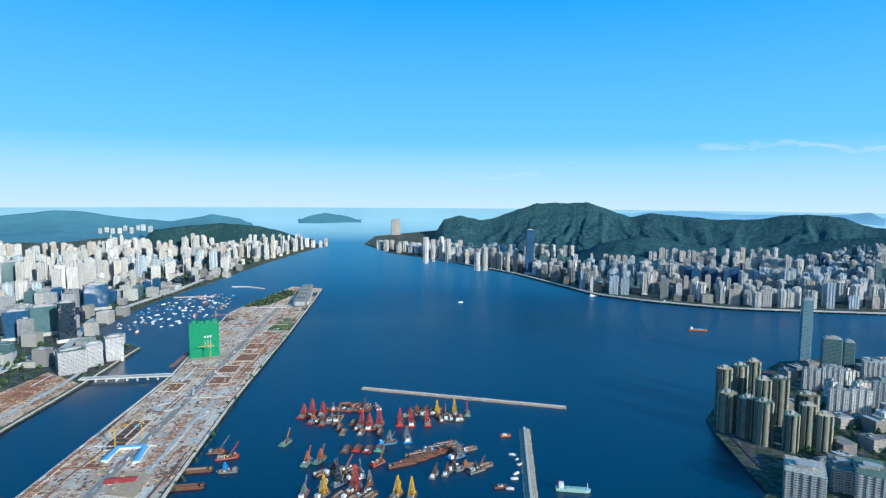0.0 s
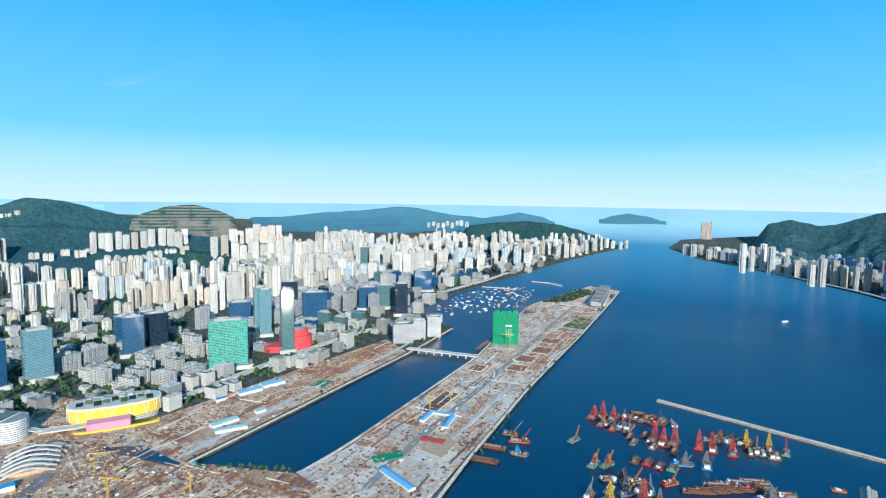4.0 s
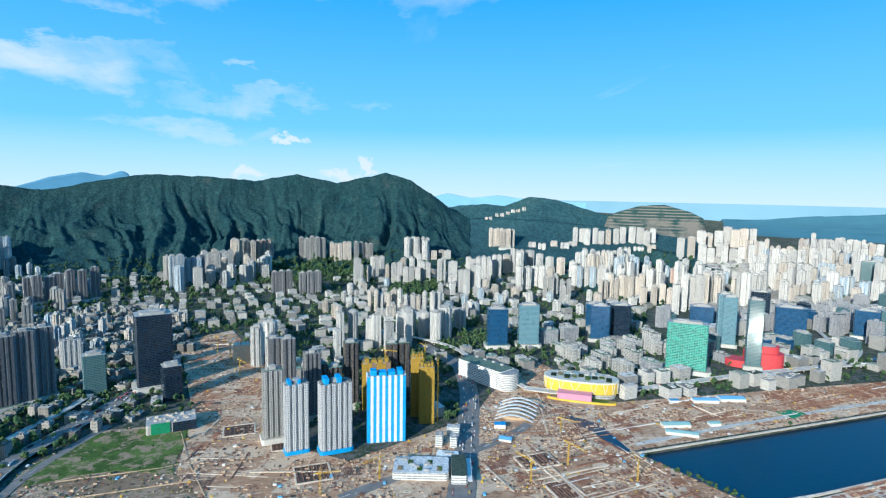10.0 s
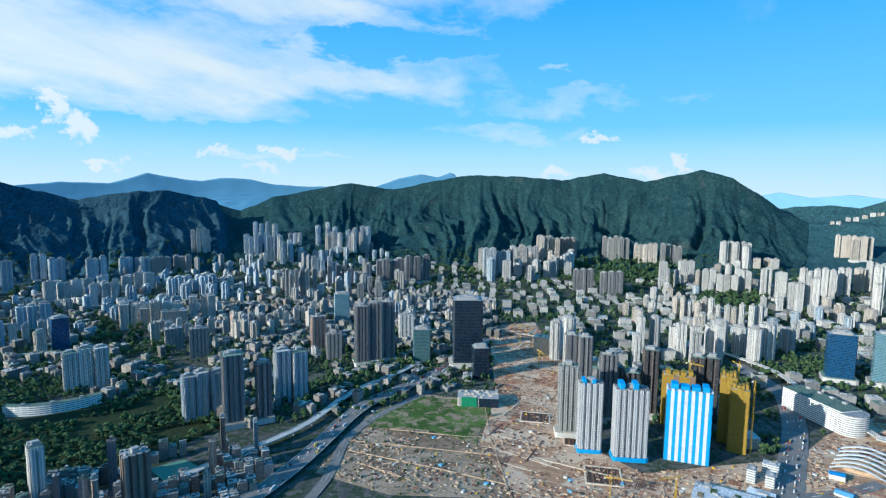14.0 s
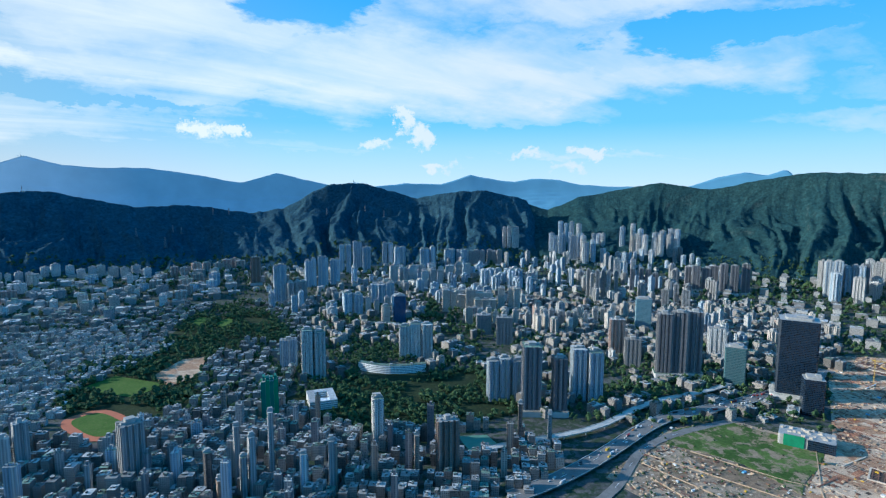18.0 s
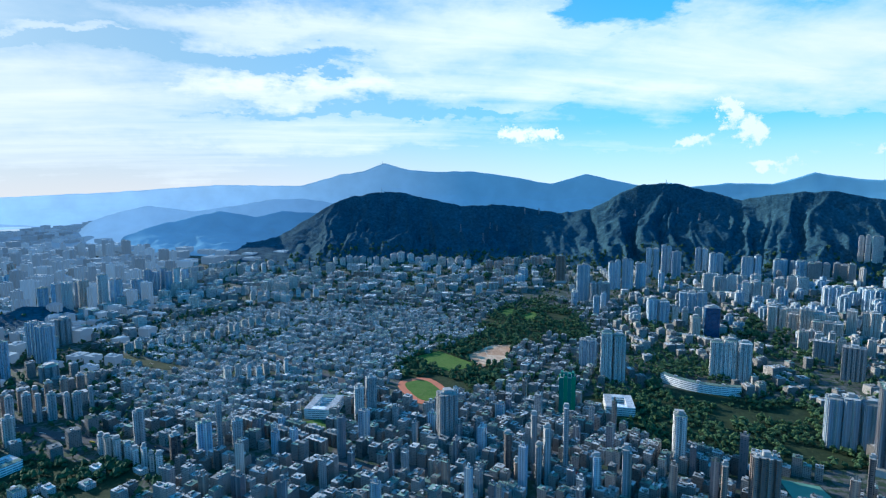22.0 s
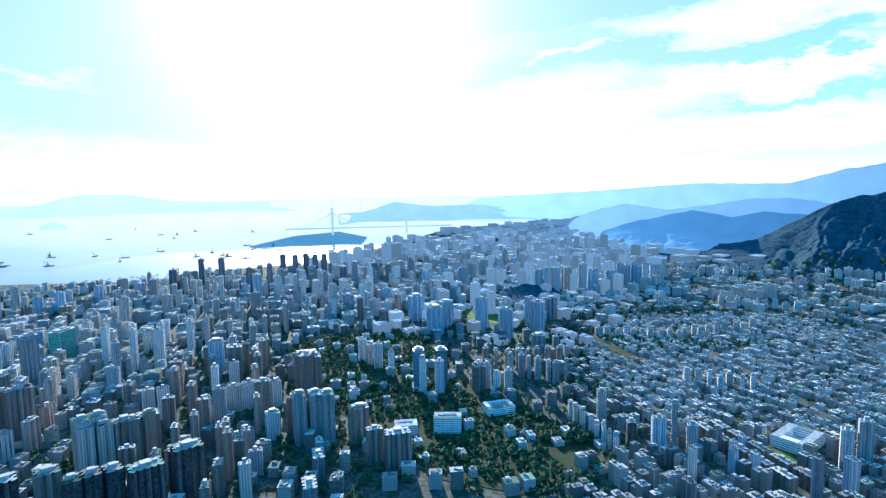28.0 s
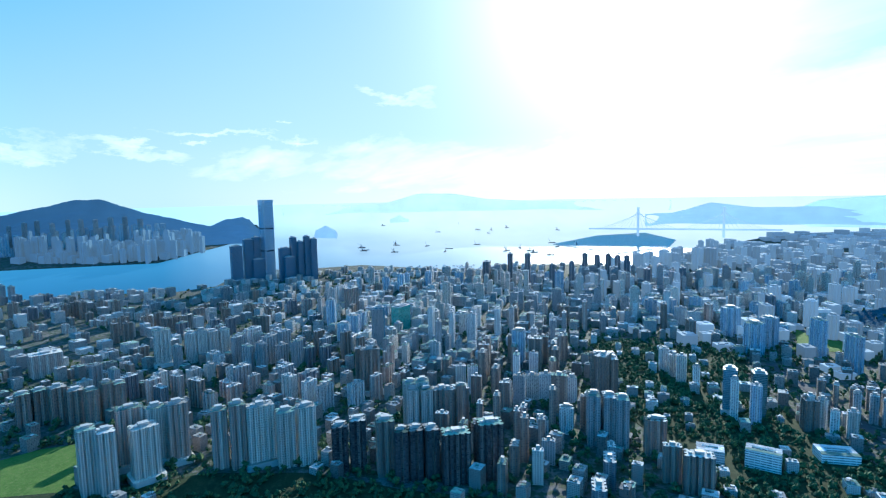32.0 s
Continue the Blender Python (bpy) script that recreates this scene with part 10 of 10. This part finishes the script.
def bar_mats(name, poly, turn, n, label, z=6.0):
    """Plots of steel laid in parallel rows: bar mats and sheet piles stacked on bearers."""
    S = Solid()
    xs, ys = [p[0] for p in poly], [p[1] for p in poly]
    for _ in range(n * 4):
        x, y = RNG.uniform(min(xs), max(xs)), RNG.uniform(min(ys), max(ys))
        if n <= 0 or not inside(x, y, poly) or not free(x, y, 16) or noise.noise((x * 0.006, y * 0.006, 9.0)) < -0.15:
            continue
        n -= 1
        a = radians(turn + RNG.choice((0, 0, 90)) + RNG.uniform(-3, 3))
        d, e = Vector((math.cos(a), math.sin(a), 0)), Vector((-math.sin(a), math.cos(a), 0))
        rows, l, gap = RNG.randint(4, 12), RNG.uniform(10, 34), RNG.uniform(2.2, 4.2)
        for i in range(rows):
            m = Vector((x, y, 0)) + e * (i - rows / 2) * gap
            h = l * RNG.uniform(0.4, 0.5)
            p, q = m - d * h, m + d * h
            if inside(p.x, p.y, poly) and inside(q.x, q.y, poly):
                S.beam(at(p.x, p.y, z), at(q.x, q.y, z), RNG.uniform(0.7, 1.5) * ratio(x, y))
    return tagged(new(name, S.mesh(name, SITE_RUST)), label, "site steel", kind="stuff")


def tracks(name, poly, turn, n, mat, label, z=6.0):
    """Long haul tracks, pipe runs and hoardings across a site."""
    S, c, s = Solid(), math.cos(radians(turn)), math.sin(radians(turn))
    xs, ys = [p[0] for p in poly], [p[1] for p in poly]
    for _ in range(n):
        x, y = RNG.uniform(min(xs), max(xs)), RNG.uniform(min(ys), max(ys))
        l, a = RNG.uniform(40, 160), radians(turn + RNG.choice((0, 0, 90)) + RNG.uniform(-4, 4))
        ex, ey = x + l * math.cos(a), y + l * math.sin(a)
        if inside(x, y, poly) and inside(ex, ey, poly) and free(x, y, 4) and free(ex, ey, 4):
            S.beam(at(x, y, z), at(ex, ey, z), RNG.uniform(1.0, 3.2) * ratio(x, y))
    return tagged(new(name, S.mesh(name, mat)), label, "site tracks", kind="stuff")


for nm, pg, tn in (("runway", RUNWAY_LAND, 95), ("apron", APRON, 98), ("site", SITE, 165)):
    tracks("haul_tracks_" + nm, pg, tn, 160, SITE_PALE, "pale haul tracks and kerbs across the site")
    bar_mats("bar_mats_" + nm, pg, tn, 150, "rows of rusty bar mats and sheet piles")
    tracks("steel_runs_" + nm, pg, tn, 120, SITE_RUST, "long runs of rusty sheet piles", 6.2)
    tracks("hoardings_" + nm, pg, tn, 22, WHITE_CLAD, "white site hoardings", 6.6)

# ---------- quarters of the town ----------
FLATS_BRIGHT = (("cross", "white", 5), ("slab", "white", 4), ("cross", "cream", 2), ("trident", "white", 2), ("slab", "cream", 1), ("cross", "pale", 1))
FLATS_PALE = (("cross", "pale", 4), ("cross", "white", 2), ("slab", "grey", 2), ("slab", "pale", 3), ("trident", "grey", 1))
FLATS_MIXED = (("slab", "brown", 1), ("slab", "grey", 3), ("cross", "pale", 2), ("block", "cream", 3), ("slab", "white", 3), ("block", "pink", 2), ("cross", "cream", 2))
WORKS = (("block", "loft", 4), ("block", "office", 3), ("glass", "gblue", 3), ("glass", "gteal", 3), ("glass", "gdark", 1), ("slab", "white", 1))
fill(KWUN_TONG, 84, 25, FLATS_BRIGHT, (65, 165), (26, 44), "eastern housing estates", 0.92, estate_size=300, bare=0.3)
wood("eastern_woods", KWUN_TONG, 62, (12, 20), "wooded slopes between the eastern estates", 0.75)
fill(KWUN_TONG_WORKS, 66, 4, WORKS, (40, 95), (36, 56), "eastern works quarter")
fill(KOWLOON_BAY, 70, 8, WORKS[:2], (26, 48), (48, 64), "factory blocks by the bay")
fill(CHOI_HUNG, 78, 10, FLATS_BRIGHT, (35, 85), (24, 36), "northern housing estates", 0.5, GREENS)
fill(SAN_PO_KONG, 64, 10, FLATS_BRIGHT[:4], (75, 115), (30, 40), "white flats behind the site")
fill(WONG_TAI_SIN, 62, -12, FLATS_MIXED, (25, 70), (20, 32), "old town towers", 0.5)
fill(TSZ_WAN_SHAN, 84, -8, FLATS_PALE, (40, 95), (24, 36), "hill-foot housing estates", 0.42)
fill(DIAMOND_HILL, 80, 0, FLATS_BRIGHT, (90, 120), (34, 46), "hill-foot flats")
fill(LOK_FU, 84, -20, FLATS_PALE, (30, 75), (24, 38), "hill-foot housing estates", 0.42)
FLATS_OLD = (("slab", "brown", 3), ("slab", "slate", 2), ("slab", "grey", 3), ("block", "cream", 2), ("block", "pink", 2), ("slab", "white", 1))
PENCILS = (("block", "slate", 3), ("block", "brown", 2), ("block", "grey", 3), ("block", "cream", 2), ("block", "pale", 2))
fill(KOWLOON_CITY, 52, -48, PENCILS, (45, 85), (15, 22), "slender towers among old tenements", 0.40, near=0, estate_size=60, bare=0.0)
fill(MA_TAU_WAI, 50, -38, PENCILS, (40, 80), (15, 24), "slender towers among old flats", 0.42, near=0, estate_size=60, bare=0.0)
fill(TO_KWA_WAN, 62, -60, FLATS_OLD, (35, 90), (30, 42), "southern town towers", 0.9)
fill(HO_MAN_TIN, 60, -40, FLATS_OLD, (40, 100), (26, 40), "southern town towers", 0.85)
fill(HUNG_HOM, 84, -62, FLATS_OLD, (30, 75), (30, 50), "southern town blocks", 0.8)
fill(YAU_MA_TEI, 88, -40, FLATS_MIXED, (50, 120), (28, 44), "western town towers", 0.9)
# both hazed quarters below wear the glowing haze tone instead of wall materials
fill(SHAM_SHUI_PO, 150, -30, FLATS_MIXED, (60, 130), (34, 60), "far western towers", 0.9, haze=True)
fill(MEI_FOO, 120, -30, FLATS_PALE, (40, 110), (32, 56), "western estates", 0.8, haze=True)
fill(SHEK_KIP_MEI, 120, -20, FLATS_MIXED, (20, 60), (36, 60), "western estates", 0.7)
fill(NORTH_POINT, 84, -20, FLATS_PALE + FLATS_BRIGHT + WORKS[2:4], (50, 120), (28, 48), "island waterfront towers", 0.95)
# island shore blocks: bluish haze painted into one faintly glowing tone
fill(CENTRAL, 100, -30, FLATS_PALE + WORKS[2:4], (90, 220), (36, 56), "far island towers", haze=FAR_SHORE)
carpet("low_town_central", CENTRAL, 90, -30, FAR_SHORE, (30, 80), (50, 80), 0.9, "packed blocks of the far island shore in painted haze")
fill(WHAMPOA, 62, 12, (("block", "white", 1),), (40, 55), (34, 44), "white flats by the harbour")
for x, y in ((142, -1150), (108, -1118), (74, -1086), (40, -1054), (6, -1022), (118, -1176), (82, -1142), (46, -1108), (10, -1074), (-26, -1040)):
    hero("block", "brown", x, y, 44, 26, 137, d=18, group="long tenement rows", label="long low brown tenement slab with a cluttered flat roof")
carpet("garden_blocks", HO_PARK, 30, -45, LOWPALE, (8, 26), (12, 26), 0.26, "low blocks and school buildings among trees", lanes=4)
carpet("park_side_blocks", YAU_PARK, 30, -40, LOWPALE, (8, 30), (14, 26), 0.26, "low blocks among park trees", lanes=4)
carpet("low_town_north", KOWLOON_CITY, 15.0, -48, LOW, (14, 34), (11.5, 15.5), 0.97, "tightly packed old tenement blocks with cluttered roofs", lanes=8, street=0.95)
carpet("low_town_south", MA_TAU_WAI, 17.5, -38, LOW, (14, 40), (12, 18), 0.93, "packed old flats of uneven height", lanes=7, street=0.95)
carpet("garden_villas", KOWLOON_TONG, 20, -35, LOWPALE, (8, 17), (10, 17), 0.86, "low villas and small flats among trees", lanes=6, street=0.8)
carpet("low_town_west", YAU_MA_TEI, 52, -40, LOWPALE, (20, 45), (24, 40), 0.8, "packed pale low blocks of the western town")
# haze is painted into the colour and glow of these two carpets
carpet("low_town_far_west", SHAM_SHUI_PO, 80, -30, HAZE_TOWN, (20, 50), (34, 60), 0.8, "packed far blocks in a painted haze tone")
carpet("low_town_mid_west", MEI_FOO, 64, -30, HAZE_TOWN, (15, 40), (26, 44), 0.7, "low blocks below the hills in a painted haze tone")
carpet("low_town_hill_foot", SHEK_KIP_MEI, 70, -20, LOWPALE, (12, 30), (26, 50), 0.6, "low blocks at the hills' foot")
carpet("low_town_island", NORTH_POINT, 70, -20, LOW, (20, 50), (28, 48), 0.8, "lower blocks between the island towers")
carpet("low_town_east", KWUN_TONG, 80, 25, LOWPALE, (15, 40), (26, 48), 0.6, "low blocks between the eastern estates")
carpet("low_town_old", WONG_TAI_SIN, 28, -12, LOW, (12, 30), (14, 24), 0.7, "low old blocks between towers")
for nm, pg, lb in (("estate_slope", SLOPE_GREEN, "dark wooded slope behind brown estates"), ("estate_green", ESTATE_GREEN, "wooded green between white estates"), ("flyover_green", FLYOVER_GREEN, "leafy trees beside the flyover"),
                   ("court_green", COURT_GREEN, "dark trees round sports courts"), ("knoll", KNOLL_GREEN, "dense dark trees on a small knoll"), ("clover_green", CLOVER_GREEN, "leafy trees beside the expressway")):
    far_off = math.hypot(*pg[0]) > 2300
    wood("trees_" + nm, pg, 26 if far_off else 13, (12, 18) if far_off else (6, 10), lb, 0.97)
wood("villa_trees", KOWLOON_TONG, 22, (4, 7), "garden trees between low villas", 0.6)
wood("park_trees_north", PARK_FOREST, 13, (6, 10), "dense dark green park trees")
wood("park_trees_hill", HILL_PARK, 14, (6, 11), "dense dark green hillside trees", 0.95, PARK_LAWNS + (DIRT_FIELD,))
wood("rail_green_trees", RAIL_GREEN, 16, (6, 10), "trees along the railway cutting", 0.95)
wood("garden_green_trees", GARDEN_GREEN, 13, (6, 10), "bright leafy garden trees", 0.95)
wood("park_trees_south", HO_PARK, 12, (5, 9), "leafy garden trees between buildings", 0.8)
wood("park_trees_west", YAU_PARK, 14, (6, 10), "dark green park trees", 0.95)
wood("park_trees_front", FRONT_PARK, 13, (5, 9), "leafy trees below tall flats", 0.8)

# ---------- the town between: low blocks and trees everywhere else ----------
def sector(b0, b1, r0, r1, n=24):
    out = [(b0 + (b1 - b0) * i / n, r1) for i in range(n + 1)] + [(b1 + (b0 - b1) * i / n, r0) for i in range(n + 1)]
    return [(-r * math.sin(radians(b)), r * math.cos(radians(b))) for b, r in out]


BARE = GREENS + (RUNWAY_LAND, APRON, SITE, WASTE, PARK_FOREST, HILL_PARK, HO_PARK, YAU_PARK, FRONT_PARK, KOWLOON_CITY, KOWLOON_TONG, MA_TAU_WAI)


def infill(tag, b0, b1, r0, r1, gap, mat, heights, size, odds, trees, turn):
    pg = sector(b0, b1, r0, r1)
    carpet("infill_blocks_" + tag, pg, gap, turn, mat, heights, size, odds, "low and middling blocks between the towers", BARE + SEAS)
    if trees:
        wood("street_trees_" + tag, pg, gap * 0.58, (6, 11), "street and garden trees between buildings", trees, BARE + SEAS)


SEAS = ([(-890, 612), (-951, 1458), (-995, 1813), (-1299, 2023), (-1368, 2561), (-1355, 3196), (-1351, 4334), (0, 5000), (600, 3000), (2000, 2400), (2000, 1760), (1048, 1720), (740, 1430), (590, 1200), (540, 900), (0, 480), (-430, 700)],
        [(3200, 1500), (3300, 900), (3450, 400), (3209, -2), (3300, -260), (3700, -420), (3700, -700), (3560, -1250), (2990, -1730), (3050, -2061), (2850, -2495), (2467, -2889), (2964, -3583), (3567, -5764), (2824, -7611), (4788, -13156), (9000, -9000), (6000, 1500)])
infill("north_near", 55, 104, 1150, 2500, 42, LOWPALE, (9, 34), (18, 40), 0.42, 0, 10)
wood("street_trees_north_near", sector(55, 104, 1150, 2500), 20, (6, 11), "street and garden trees between buildings", 0.75, BARE + SEAS)
infill("north_far", 40, 112, 2500, 4000, 52, LOWPALE, (10, 30), (18, 36), 0.4, 0.85, 15)
infill("north_west", 104, 150, 1150, 2500, 29, LOW, (8, 30), (13, 26), 0.5, 0.85, -12)
infill("north_west_far", 112, 180, 2500, 3700, 48, LOWPALE, (10, 28), (18, 32), 0.4, 0.6, -20)
infill("west_near", 150, 200, 800, 2400, 24, LOW, (9, 28), (12, 21), 0.74, 0.55, -38)
infill("west_mid", 180, 262, 2000, 3600, 48, LOWPALE, (14, 44), (20, 34), 0.55, 0.4, -40)
infill("south_near", 200, 285, 820, 2000, 32, LOW, (12, 40), (15, 26), 0.42, 0.6, -55)
infill("south_mid", 262, 300, 1900, 3400, 60, LOWPALE, (16, 50), (26, 44), 0.5, 0.3, -60)
# these blocks glow faintly to stand in for distance haze
infill("far_west", 180, 224, 3600, 9500, 150, HAZE_TOWN, (16, 50), (60, 110), 0.75, 0, -30)
infill("works_east", 20, 50, 1700, 4600, 60, LOWPALE, (20, 56), (30, 50), 0.5, 0.35, 4)
infill("bay", 36, 58, 1250, 2100, 46, LOWPALE, (12, 38), (22, 40), 0.5, 0.5, 8)
carpet("infill_hung_hom", [(620, 1000), (640, 1200), (760, 1380), (1048, 1660), (1385, 1700), (1900, 1600), (1900, 1000), (900, 700)], 46, 12, LOW, (14, 36), (26, 38), 0.6, "low blocks behind the waterfront towers")
wood("hung_hom_trees", [(640, 950), (700, 1150), (1048, 1500), (1500, 1400), (900, 700)], 26, (5, 9), "trees between the waterfront blocks", 0.6)
# foot-slope woods under the range
wood("slope_woods_north", sector(70, 118, 2500, 3500), 62, (12, 20), "dark woods at the mountains' foot", 0.6, BARE)
wood("slope_woods_west", sector(118, 190, 2900, 3700), 62, (12, 20), "dark woods at the mountains' foot", 0.55, BARE)


# ---------- traffic ----------
def traffic(name, line, width, z, n):
    """Cars, vans and buses spread along a road."""
    S = Solid()
    legs = [(Vector(a), Vector(b)) for a, b in zip(line, line[1:])]
    for _ in range(n):
        a, b = RNG.choices(legs, [(q - p).length for p, q in legs])[0]
        d = (b - a).normalized()
        lane = RNG.choice((-0.34, -0.2, 0.2, 0.34)) * width
        p = a.lerp(b, RNG.random()) + Vector((-d.y, d.x)) * lane
        l, w, h = RNG.choice(((4.5, 1.9, 1.0), (4.5, 1.9, 1.0), (7, 2.3, 2.6), (11.5, 2.5, 3.6)))
        q, t = at(p.x, p.y, z + 0.1), math.atan2(d.y, d.x)
        S.box(q.x, q.y, q.z, l, w, h, t)
        if l < 5:
            S.box(q.x, q.y, q.z + h, l * 0.55, w * 0.86, 0.6, t)
    return tagged(new(name, S.mesh(name, CARS)), "cars, vans and buses on the road", "traffic", kind="stuff")


def car_paint():
    m, N = material("car_paint")
    r = N.add("ShaderNodeNewGeometry").outputs["Random Per Island"]
    col = N.mix(N.span(r, 0.45, 0.5), (0.5, 0.5, 0.5), N.mix(N.span(r, 0.7, 0.75), (0.03, 0.03, 0.035), N.mix(N.span(r, 0.85, 0.9), (0.4, 0.04, 0.03), (0.5, 0.32, 0.05))))
    surface(N, col, 0.3, spec=0.5)
    return m


CARS = car_paint()
traffic("traffic_avenue", [(-822, 250), (-972, 306), (-1110, 352), (-1251, 400), (-1466, 443)], 40, 6.7, 120)
traffic("traffic_flyover", [(-1172, 640), (-1168, 745), (-1190, 950), (-1218, 1271), (-1223, 1576), (-1191, 1700)], 20, 16.1, 70)
traffic("traffic_expressway", [(-709, -502), (-887, -491), (-1107, -499), (-1280, -423), (-1431, -377)], 30, 12.1, 80)
traffic("traffic_runway_road", [(-560, 720), (-585, 900), (-610, 1200), (-640, 1500), (-670, 1800)], 14, 6.7, 30)
traffic("traffic_city", [(-500, -800), (-250, -870), (100, -1000), (500, -1200)], 22, 6.1, 60)
